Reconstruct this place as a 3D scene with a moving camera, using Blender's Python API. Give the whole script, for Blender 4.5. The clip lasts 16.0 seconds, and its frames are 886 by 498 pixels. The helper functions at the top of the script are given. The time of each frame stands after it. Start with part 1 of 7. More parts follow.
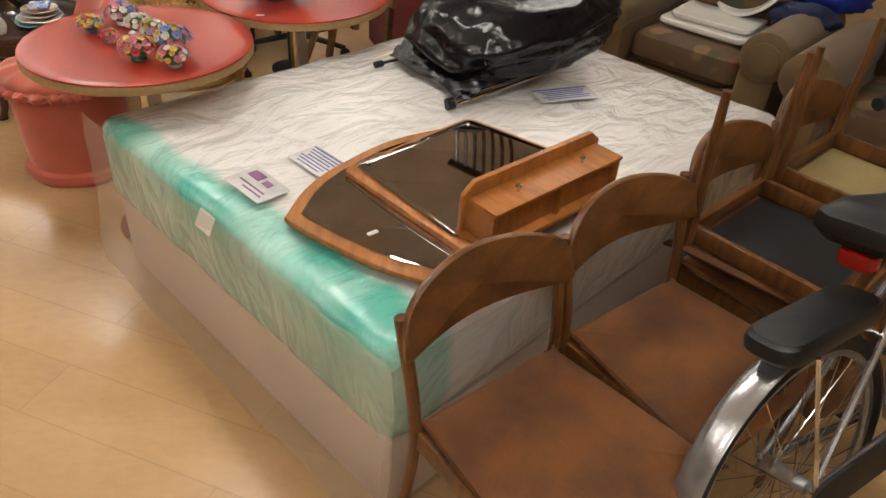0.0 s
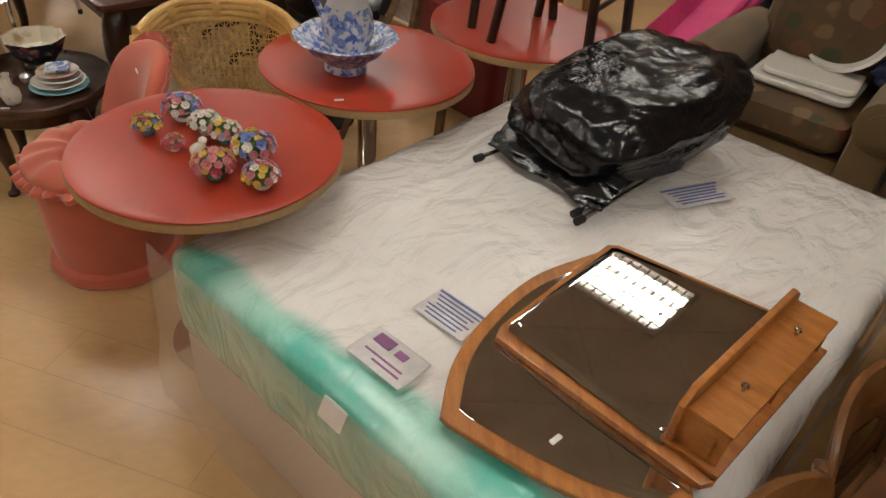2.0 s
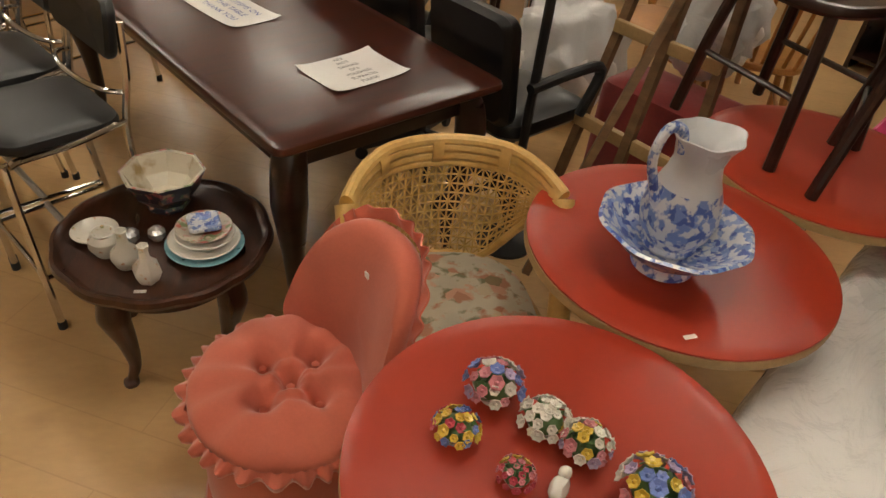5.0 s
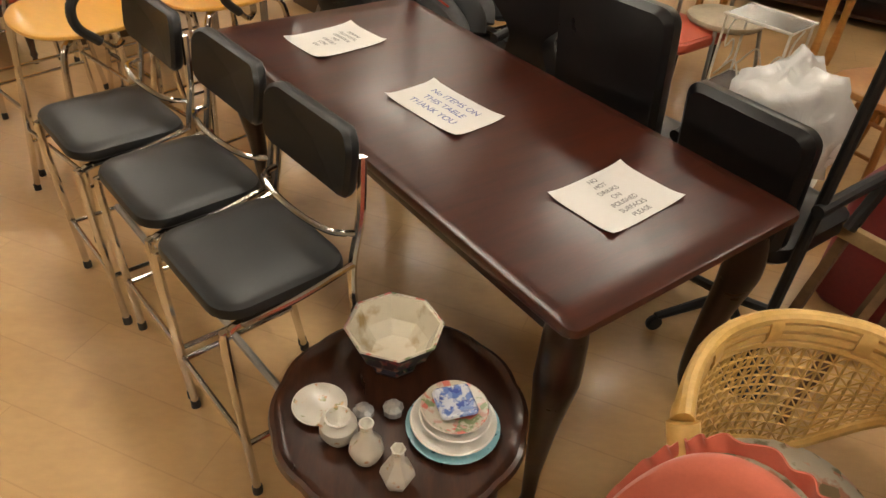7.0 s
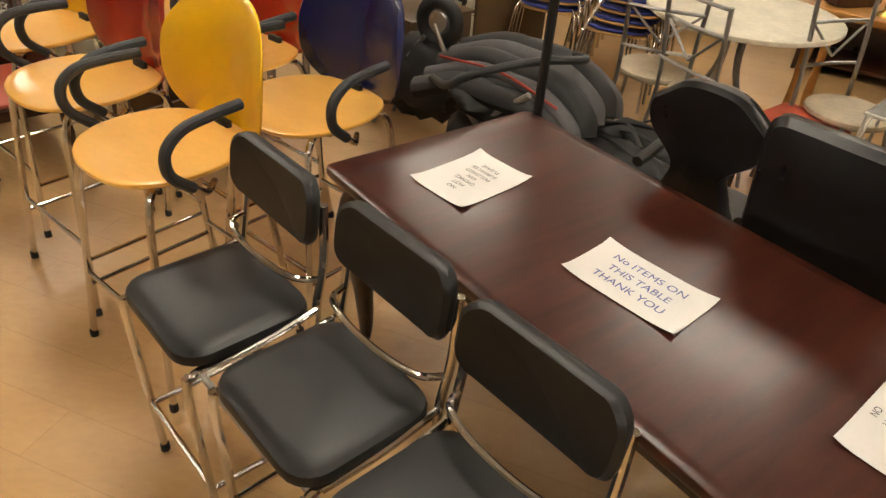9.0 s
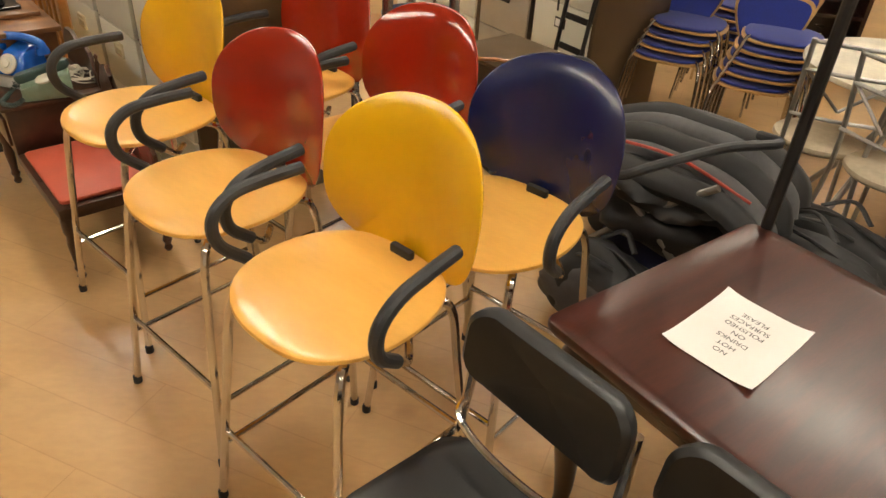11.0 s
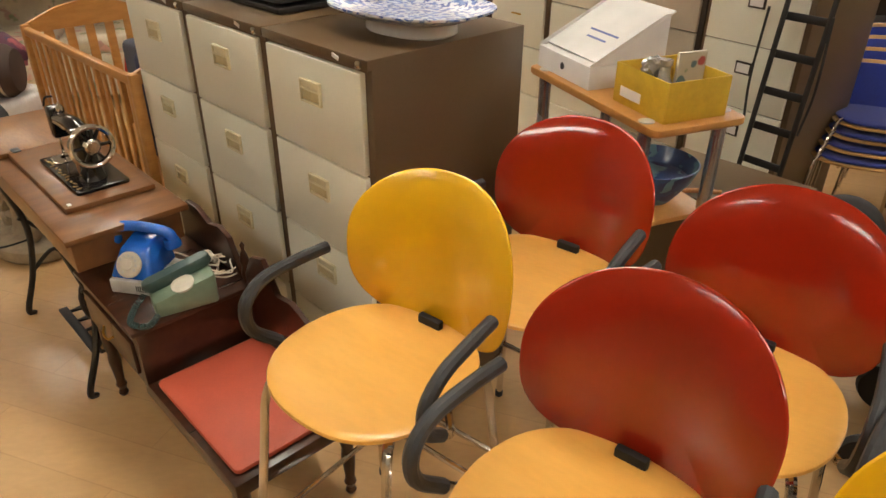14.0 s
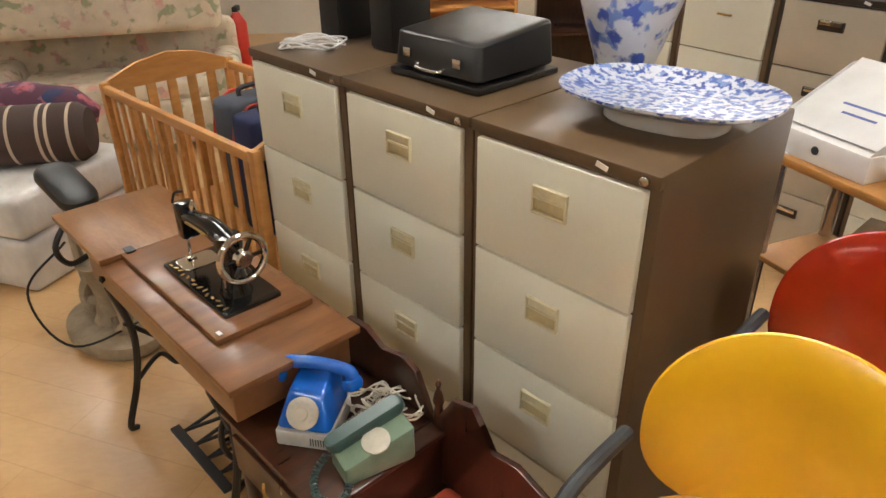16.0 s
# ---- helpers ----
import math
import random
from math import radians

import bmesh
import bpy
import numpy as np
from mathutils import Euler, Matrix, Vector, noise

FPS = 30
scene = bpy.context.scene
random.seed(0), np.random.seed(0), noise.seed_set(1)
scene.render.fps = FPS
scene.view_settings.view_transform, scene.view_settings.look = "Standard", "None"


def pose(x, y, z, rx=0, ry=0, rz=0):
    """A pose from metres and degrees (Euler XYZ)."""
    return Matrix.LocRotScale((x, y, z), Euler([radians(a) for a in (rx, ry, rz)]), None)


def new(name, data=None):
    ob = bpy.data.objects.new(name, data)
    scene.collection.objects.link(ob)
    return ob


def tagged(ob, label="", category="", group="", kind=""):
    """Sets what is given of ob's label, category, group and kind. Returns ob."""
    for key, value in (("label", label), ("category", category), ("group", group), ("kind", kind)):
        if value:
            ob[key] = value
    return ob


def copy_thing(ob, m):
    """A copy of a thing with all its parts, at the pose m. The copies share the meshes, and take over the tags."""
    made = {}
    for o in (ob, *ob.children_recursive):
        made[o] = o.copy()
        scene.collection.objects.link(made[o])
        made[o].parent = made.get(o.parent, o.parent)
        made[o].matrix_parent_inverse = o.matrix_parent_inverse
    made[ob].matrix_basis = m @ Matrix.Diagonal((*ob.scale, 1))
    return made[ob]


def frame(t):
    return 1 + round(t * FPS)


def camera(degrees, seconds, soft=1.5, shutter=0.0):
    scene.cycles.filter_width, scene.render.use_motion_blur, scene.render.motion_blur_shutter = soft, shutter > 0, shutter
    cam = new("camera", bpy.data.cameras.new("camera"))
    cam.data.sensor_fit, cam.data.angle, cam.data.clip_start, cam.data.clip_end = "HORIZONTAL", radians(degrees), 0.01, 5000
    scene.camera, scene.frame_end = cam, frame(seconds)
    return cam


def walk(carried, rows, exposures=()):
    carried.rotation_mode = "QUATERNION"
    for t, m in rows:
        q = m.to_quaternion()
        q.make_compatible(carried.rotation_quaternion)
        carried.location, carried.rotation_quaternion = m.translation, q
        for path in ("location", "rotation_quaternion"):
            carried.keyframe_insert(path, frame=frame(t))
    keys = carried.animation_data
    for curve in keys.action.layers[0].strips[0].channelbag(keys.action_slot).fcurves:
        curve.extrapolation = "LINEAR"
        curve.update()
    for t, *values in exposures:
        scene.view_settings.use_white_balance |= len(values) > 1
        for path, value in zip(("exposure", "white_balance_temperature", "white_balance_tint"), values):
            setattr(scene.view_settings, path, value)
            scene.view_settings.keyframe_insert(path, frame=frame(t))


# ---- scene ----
cam = camera(64.4, 16.0)
METRES, EYE, TILT, LEAN, TURN = 6.5, 1.57, -36.6, -3.65, 0.0
ROWS = [
    (0.0, 0.0, 0.0, 0.0, 0.0, 0.0, 0.0),
    (0.5, -0.0074, 0.0116, 0.0154, 0.29, -0.43, 0.48),
    (1.0, -0.0191, 0.0256, 0.0319, 0.1, 0.05, -0.89),
    (1.5, -0.0456, 0.0389, 0.0491, -2.48, -0.99, 0.54),
    (2.0, -0.0663, 0.0545, 0.0665, -2.38, -1.38, 0.51),
    (2.5, -0.0828, 0.0802, 0.0878, -2.15, -1.58, -0.58),
    (3.0, -0.1023, 0.1021, 0.1034, -2.08, -1.94, -1.09),
    (5.5, -0.2135, 0.1909, 0.1752, -3.29, -1.56, -0.1),
    (6.0, -0.2374, 0.2059, 0.1884, -1.68, -1.25, -1.03),
    (6.5, -0.2521, 0.2254, 0.2067, 0.47, -1.25, -1.85),
    (7.0, -0.2693, 0.2391, 0.2184, 1.89, -0.87, -1.36),
    (7.5, -0.2971, 0.2498, 0.2321, 1.37, 0.49, -0.24),
    (8.0, -0.318, 0.2632, 0.2461, 1.1, 1.26, 0.14),
    (8.5, -0.3317, 0.2824, 0.2646, 1.06, 1.51, -0.59),
    (11.0, -0.4328, 0.366, 0.3391, 2.42, 2.69, -1.23),
    (11.5, -0.4609, 0.3772, 0.3537, 2.51, 3.41, 1.06),
    (12.0, -0.4823, 0.3967, 0.3686, 2.11, 3.13, 0.49),
    (12.5, -0.4979, 0.4193, 0.388, 2.72, 4.33, -0.41),
    (13.0, -0.5203, 0.4335, 0.4011, 2.61, 4.46, -0.1),
    (13.5, -0.551, 0.4426, 0.4159, 2.17, 5.48, 2.71),
    (14.0, -0.5727, 0.4619, 0.433, 1.62, 6.61, 2.98),
    (14.5, -0.5894, 0.4766, 0.451, 2.12, 9.79, 2.01),
    (15.0, -0.6168, 0.4865, 0.4644, 2.37, 10.19, 2.82),
    (15.5, -0.6457, 0.4963, 0.477, 2.05, 8.97, 3.07),
    (16.0, -0.6672, 0.5206, 0.4957, 1.96, 7.69, 3.7),
]
walk(cam, [(t, pose(-0.065, -0.06, EYE, TILT, LEAN, TURN) @ pose(METRES * x, METRES * y, METRES * z, 90 + pitch, roll, yaw)) for t, x, y, z, yaw, pitch, roll in ROWS],
     exposures=[(0.0, 0.06, 6050, 10), (1.5, -0.17, 6150, 10), (2.5, -0.60, 6250, 10), (3.0, -0.65, 6400, 10), (5.5, -0.40, 6750, 10), (7.0, -0.10, 6750, 10), (8.5, -0.02, 6750, 10),
                (11.0, 0.13, 6800, 10), (12.5, -0.02, 6800, 10), (14.5, 0.13, 6400, 10), (16.0, 0.22, 6000, 10)])

# ---- light: louvred fluorescent panels in the ceiling ----
world = bpy.data.worlds.new("world")
scene.world = world
world.use_nodes = True
world.node_tree.nodes["Background"].inputs[0].default_value = (1.0, 0.9, 0.75, 1)
world.node_tree.nodes["Background"].inputs[1].default_value = 0.0
TUBE_POWER = 30.0
CEILING = 2.75


# ---- mesh tools ----
def merge(bm, other, m=None):
    if m is not None:
        bmesh.ops.transform(other, matrix=m, verts=other.verts)
    me = bpy.data.meshes.new("tmp")
    other.to_mesh(me)
    other.free()
    bm.from_mesh(me)
    bpy.data.meshes.remove(me)
    return bm


def box(size, at=(0, 0, 0), bevel=0.0, rot=(0, 0, 0), bm=None, seg=2):
    o = bmesh.new()
    bmesh.ops.create_cube(o, size=1)
    bmesh.ops.scale(o, vec=size, verts=o.verts)
    if bevel:
        bmesh.ops.bevel(o, geom=o.edges[:], offset=bevel, segments=seg, profile=0.5, affect="EDGES")
    return merge(bm if bm else bmesh.new(), o, pose(*at, *rot))


def lathe(profile, seg=32, at=(0, 0, 0), rot=(0, 0, 0), bm=None, wave=None, cap=True):
    """Turned body from (radius, height) pairs; wave(angle, radius, height) may reshape the radius."""
    o = bmesh.new()
    rings = []
    for r, z in profile:
        ring = []
        for i in range(seg):
            a = 2 * math.pi * i / seg
            q = wave(a, r, z) if wave else r
            ring.append(o.verts.new((q * math.cos(a), q * math.sin(a), z)))
        rings.append(ring)
    for a, b in zip(rings, rings[1:]):
        for i in range(seg):
            o.faces.new((a[i], a[(i + 1) % seg], b[(i + 1) % seg], b[i]))
    if cap and profile[0][0] > 1e-4:
        o.faces.new(rings[0][::-1])
    if cap and profile[-1][0] > 1e-4:
        o.faces.new(rings[-1])
    return merge(bm if bm else bmesh.new(), o, pose(*at, *rot))


def spline(pts, n=6, closed=False):
    pts = [Vector(p) for p in pts]
    out = []
    k = len(pts)
    for i in range(k if closed else k - 1):
        p1, p2 = pts[i], pts[(i + 1) % k]
        p0 = pts[i - 1] if (i or closed) else p1 * 2 - p2
        p3 = pts[(i + 2) % k] if (i + 2 < k or closed) else p2 * 2 - p1
        for j in range(n):
            t = j / n
            out.append(0.5 * (2 * p1 + (p2 - p0) * t + (2 * p0 - 5 * p1 + 4 * p2 - p3) * t * t + (3 * p1 - p0 - 3 * p2 + p3) * t ** 3))
    if not closed:
        out.append(pts[-1])
    return out


def tube(pts, r, seg=8, n=6, closed=False, bm=None, r2=None, flat=1.0):
    """A rod swept along a smooth line through pts; the radius runs from r to r2; flat squeezes its section."""
    line = spline(pts, n, closed) if n > 1 else [Vector(p) for p in pts]
    o = bmesh.new()
    rings = []
    ref = None
    k = len(line)
    for i, p in enumerate(line):
        d = (line[(i + 1) % k] if (closed or i + 1 < k) else p) - (line[i - 1] if (closed or i) else p)
        d.normalize()
        if ref is None:
            ref = d.orthogonal().normalized() if abs(d.z) > 0.95 else d.cross(Vector((0, 0, 1))).normalized()
        ref = (ref - d * ref.dot(d)).normalized()
        side = d.cross(ref)
        q = r + ((r2 if r2 is not None else r) - r) * i / max(1, k - 1)
        rings.append([o.verts.new(p + ref * (q * math.cos(2 * math.pi * j / seg)) + side * (q * flat * math.sin(2 * math.pi * j / seg))) for j in range(seg)])
    pairs = list(zip(rings, rings[1:])) + ([(rings[-1], rings[0])] if closed else [])
    for a, b in pairs:
        for j in range(seg):
            o.faces.new((a[j], a[(j + 1) % seg], b[(j + 1) % seg], b[j]))
    if not closed:
        o.faces.new(rings[0][::-1])
        o.faces.new(rings[-1])
    bmesh.ops.recalc_face_normals(o, faces=o.faces[:])
    return merge(bm if bm else bmesh.new(), o)


def rounded(w, d, r, n=5, power=None):
    """Outline of a rectangle with rounded corners, or of a superellipse."""
    if power:
        return [(w / 2 * math.copysign(abs(math.cos(a)) ** (2 / power), math.cos(a)), d / 2 * math.copysign(abs(math.sin(a)) ** (2 / power), math.sin(a)))
                for a in (2 * math.pi * i / 40 for i in range(40))]
    out = []
    for cx, cy, a0 in ((w / 2 - r, d / 2 - r, 0), (-w / 2 + r, d / 2 - r, 90), (-w / 2 + r, -d / 2 + r, 180), (w / 2 - r, -d / 2 + r, 270)):
        for i in range(n + 1):
            a = radians(a0 + 90 * i / n)
            out.append((cx + r * math.cos(a), cy + r * math.sin(a)))
    return out


def slab(outline, z0, z1, edge=0.004, crown=0.0, at=(0, 0, 0), rot=(0, 0, 0), bm=None, bend=None):
    """A flat body of that outline with eased edges; crown swells its upper face; bend(x, y) lifts it."""
    o = bmesh.new()
    cx = sum(p[0] for p in outline) / len(outline)
    cy = sum(p[1] for p in outline) / len(outline)

    def ring(k, z):
        return [o.verts.new((cx + (x - cx) * k, cy + (y - cy) * k, z + (bend(x * k, y * k) if bend else 0))) for x, y in outline]

    size = max(max(abs(p[0] - cx), abs(p[1] - cy)) for p in outline)
    e = edge / size
    levels = [(0.05, z0), (1 - e, z0), (1, z0 + edge), (1, z1 - edge), (1 - e * 0.3, z1 - edge * 0.3), (1 - e, z1)]
    for k in (0.9, 0.75, 0.55, 0.3, 0.05):
        if k < 1 - e:
            levels.append((k, z1 + crown * (1 - k ** 2.5)))
    rings = [ring(k, z) for k, z in levels]
    m = len(outline)
    for a, b in zip(rings, rings[1:]):
        for i in range(m):
            o.faces.new((a[i], a[(i + 1) % m], b[(i + 1) % m], b[i]))
    o.faces.new(rings[0][::-1])
    o.faces.new(rings[-1])
    bmesh.ops.recalc_face_normals(o, faces=o.faces[:])
    return merge(bm if bm else bmesh.new(), o, pose(*at, *rot))


def shell(f, nu, nv, thick, bm=None):
    """A curved sheet f(u, v), u and v from 0 to 1, given a thickness."""
    o = bmesh.new()
    g = [[o.verts.new(f(i / nu, j / nv)) for j in range(nv + 1)] for i in range(nu + 1)]
    for i in range(nu):
        for j in range(nv):
            o.faces.new((g[i][j], g[i + 1][j], g[i + 1][j + 1], g[i][j + 1]))
    if thick:
        o.normal_update()
        bmesh.ops.solidify(o, geom=o.faces[:], thickness=thick)
    bmesh.ops.recalc_face_normals(o, faces=o.faces[:])
    return merge(bm if bm else bmesh.new(), o)


def blob(rx, ry, rz, at=(0, 0, 0), rot=(0, 0, 0), rough=0.12, freq=3.0, bm=None, sub=3, seed=0, flat=None):
    """A lumpy soft body."""
    o = bmesh.new()
    bmesh.ops.create_icosphere(o, subdivisions=sub, radius=1)
    for v in o.verts:
        c = v.co.copy()
        k = 1 + rough * noise.fractal(c * freq + Vector((seed * 7.3, seed, 0)), 1.0, 2.0, 4)
        v.co = Vector((c.x * rx, c.y * ry, c.z * rz)) * k
        if flat is not None and v.co.z < flat:
            v.co.z = flat
    return merge(bm if bm else bmesh.new(), o, pose(*at, *rot))


def part(name, bm, material, parent=None, label="", angle=35):
    me = bpy.data.meshes.new(name)
    bm.to_mesh(me)
    bm.free()
    me.polygons.foreach_set("use_smooth", [True] * len(me.polygons))
    me.set_sharp_from_angle(angle=radians(angle))
    me.materials.append(material)
    ob = new(name, me)
    if parent:
        ob.parent = parent
    return tagged(ob, label)


def thing(name, m, label, category, group="", kind=""):
    ob = new(name)
    ob.empty_display_size = 0.1
    ob.matrix_basis = m
    return tagged(ob, label, category, group, kind)


def solid(name, bm, material, m, label, category, group="", kind="", angle=35):
    ob = part(name, bm, material, None, "", angle)
    ob.matrix_basis = m
    return tagged(ob, label, category, group, kind)


# ---- materials ----
def mat(name, a, b=None, rough=0.5, metal=0.0, scale=6.0, stretch=(1, 1, 1), grain=40.0, bump=0.1, depth=0.002, coat=0.0, sheen=0.0, spread=0.18, mixed=(0.35, 0.65), per=0.0):
    """Two tones mixed by broad noise, fine grain in the tone, uneven gloss and fine relief."""
    m = bpy.data.materials.new(name)
    m.use_nodes = True
    t = m.node_tree
    n, l = t.nodes, t.links
    p = n["Principled BSDF"]
    b = b or tuple(c * 0.78 for c in a)
    co = n.new("ShaderNodeTexCoord")
    mp = n.new("ShaderNodeMapping")
    mp.inputs["Scale"].default_value = stretch
    l.new(co.outputs["Object"], mp.inputs["Vector"])
    broad = n.new("ShaderNodeTexNoise")
    broad.inputs["Scale"].default_value, broad.inputs["Detail"].default_value = scale, 5
    fine = n.new("ShaderNodeTexNoise")
    fine.inputs["Scale"].default_value, fine.inputs["Detail"].default_value = grain, 4
    l.new(mp.outputs[0], broad.inputs["Vector"])
    l.new(mp.outputs[0], fine.inputs["Vector"])
    ramp = n.new("ShaderNodeValToRGB")
    ramp.color_ramp.elements[0].position, ramp.color_ramp.elements[1].position = mixed
    ramp.color_ramp.elements[0].color, ramp.color_ramp.elements[1].color = (*b, 1), (*a, 1)
    l.new(broad.outputs["Fac"], ramp.inputs[0])
    hsv = n.new("ShaderNodeHueSaturation")
    rng = n.new("ShaderNodeMapRange")
    rng.inputs["To Min"].default_value, rng.inputs["To Max"].default_value = 1 - spread, 1 + spread
    l.new(fine.outputs["Fac"], rng.inputs["Value"])
    l.new(ramp.outputs[0], hsv.inputs["Color"])
    l.new(rng.outputs[0], hsv.inputs["Value"])
    l.new(hsv.outputs[0], p.inputs["Base Color"])
    rr = n.new("ShaderNodeMapRange")
    rr.inputs["To Min"].default_value, rr.inputs["To Max"].default_value = max(0.02, rough * 0.75), min(1, rough * 1.25)
    l.new(broad.outputs["Fac"], rr.inputs["Value"])
    l.new(rr.outputs[0], p.inputs["Roughness"])
    p.inputs["Metallic"].default_value = metal
    p.inputs["Coat Weight"].default_value = coat
    p.inputs["Coat Roughness"].default_value = 0.12
    p.inputs["Sheen Weight"].default_value = sheen
    if bump:
        bp = n.new("ShaderNodeBump")
        bp.inputs["Strength"].default_value, bp.inputs["Distance"].default_value = bump, depth
        l.new(fine.outputs["Fac"], bp.inputs["Height"])
        l.new(bp.outputs[0], p.inputs["Normal"])
    return m


def patterned(name, ground, tones, scale=18.0, cover=0.5, rough=0.3, coat=0.3, kind="voronoi", low=None, high=None, bump=0.0):
    """A printed pattern: blotches in several tones over a ground, kept to a band of heights if given."""
    m = mat(name, ground, rough=rough, bump=bump, coat=coat, spread=0.04)
    t = m.node_tree
    n, l = t.nodes, t.links
    p = n["Principled BSDF"]
    hsv = p.inputs["Base Color"].links[0].from_node
    co = n.new("ShaderNodeTexCoord")
    warp = n.new("ShaderNodeTexNoise")
    warp.inputs["Scale"].default_value = scale * 0.8
    warp.inputs["Detail"].default_value = 5
    l.new(co.outputs["Object"], warp.inputs["Vector"])
    vo = n.new("ShaderNodeTexVoronoi")
    vo.inputs["Scale"].default_value = scale
    add = n.new("ShaderNodeVectorMath")
    add.operation = "MULTIPLY_ADD"
    add.inputs[1].default_value = (0.6 / scale,) * 3
    l.new(warp.outputs["Color"], add.inputs[0])
    l.new(co.outputs["Object"], add.inputs[2])
    l.new(add.outputs[0], vo.inputs["Vector"])
    pick = n.new("ShaderNodeValToRGB")
    pick.color_ramp.interpolation = "CONSTANT"
    el = pick.color_ramp.elements
    while len(el) < len(tones):
        el.new(0.5)
    for i, c in enumerate(tones):
        el[i].position = i / len(tones)
        el[i].color = (*c, 1)
    sep = n.new("ShaderNodeSeparateColor")
    l.new(vo.outputs["Color"], sep.inputs[0])
    l.new(sep.outputs[0], pick.inputs[0])
    mask = n.new("ShaderNodeMapRange")
    mask.inputs["From Min"].default_value, mask.inputs["From Max"].default_value = cover * 0.9 + 0.02, cover * 0.9 - 0.06
    if kind == "voronoi":
        l.new(vo.outputs["Distance"], mask.inputs["Value"])
    else:
        mask.inputs["From Min"].default_value, mask.inputs["From Max"].default_value = 1 - cover - 0.04, 1 - cover + 0.04
        l.new(warp.outputs["Fac"], mask.inputs["Value"])
    fac = mask.outputs[0]
    if low is not None:
        xyz = n.new("ShaderNodeSeparateXYZ")
        l.new(co.outputs["Object"], xyz.inputs[0])
        for op, v in (("GREATER_THAN", low), ("LESS_THAN", high)):
            c = n.new("ShaderNodeMath")
            c.operation = op
            c.inputs[1].default_value = v
            l.new(xyz.outputs[2], c.inputs[0])
            mu = n.new("ShaderNodeMath")
            mu.operation = "MULTIPLY"
            l.new(fac, mu.inputs[0])
            l.new(c.outputs[0], mu.inputs[1])
            fac = mu.outputs[0]
    mix = n.new("ShaderNodeMix")
    mix.data_type = "RGBA"
    l.new(fac, mix.inputs[0])
    l.new(hsv.outputs[0], mix.inputs[6])
    l.new(pick.outputs[0], mix.inputs[7])
    l.new(mix.outputs[2], p.inputs["Base Color"])
    return m


def sheet_plastic(name, tint=(1, 1, 1), clear=0.75, scale=9.0):
    """Thin crinkled polythene: mostly see-through, with sharp glints."""
    m = bpy.data.materials.new(name)
    m.use_nodes = True
    t = m.node_tree
    n, l = t.nodes, t.links
    n.remove(n["Principled BSDF"])
    tr = n.new("ShaderNodeBsdfTransparent")
    tr.inputs[0].default_value = (*tint, 1)
    df = n.new("ShaderNodeBsdfDiffuse")
    df.inputs[0].default_value = (0.85 * tint[0], 0.85 * tint[1], 0.85 * tint[2], 1)
    gl = n.new("ShaderNodeBsdfGlossy")
    gl.inputs["Roughness"].default_value = 0.12
    co = n.new("ShaderNodeTexCoord")
    no = n.new("ShaderNodeTexNoise")
    no.inputs["Scale"].default_value, no.inputs["Detail"].default_value, no.inputs["Distortion"].default_value = scale, 5, 1.5
    l.new(co.outputs["Object"], no.inputs["Vector"])
    bp = n.new("ShaderNodeBump")
    bp.inputs["Strength"].default_value, bp.inputs["Distance"].default_value = 0.6, 0.02
    l.new(no.outputs["Fac"], bp.inputs["Height"])
    for s in (df, gl):
        l.new(bp.outputs[0], s.inputs["Normal"])
    a, b = n.new("ShaderNodeMixShader"), n.new("ShaderNodeMixShader")
    a.inputs[0].default_value = 1 - clear
    l.new(tr.outputs[0], a.inputs[1])
    l.new(df.outputs[0], a.inputs[2])
    b.inputs[0].default_value = 0.13
    l.new(a.outputs[0], b.inputs[1])
    l.new(gl.outputs[0], b.inputs[2])
    l.new(b.outputs[0], n["Material Output"].inputs[0])
    return m


def glow(name, colour, power):
    m = bpy.data.materials.new(name)
    m.use_nodes = True
    p = m.node_tree.nodes["Principled BSDF"]
    p.inputs["Emission Color"].default_value = (*colour, 1)
    p.inputs["Emission Strength"].default_value = power
    return m


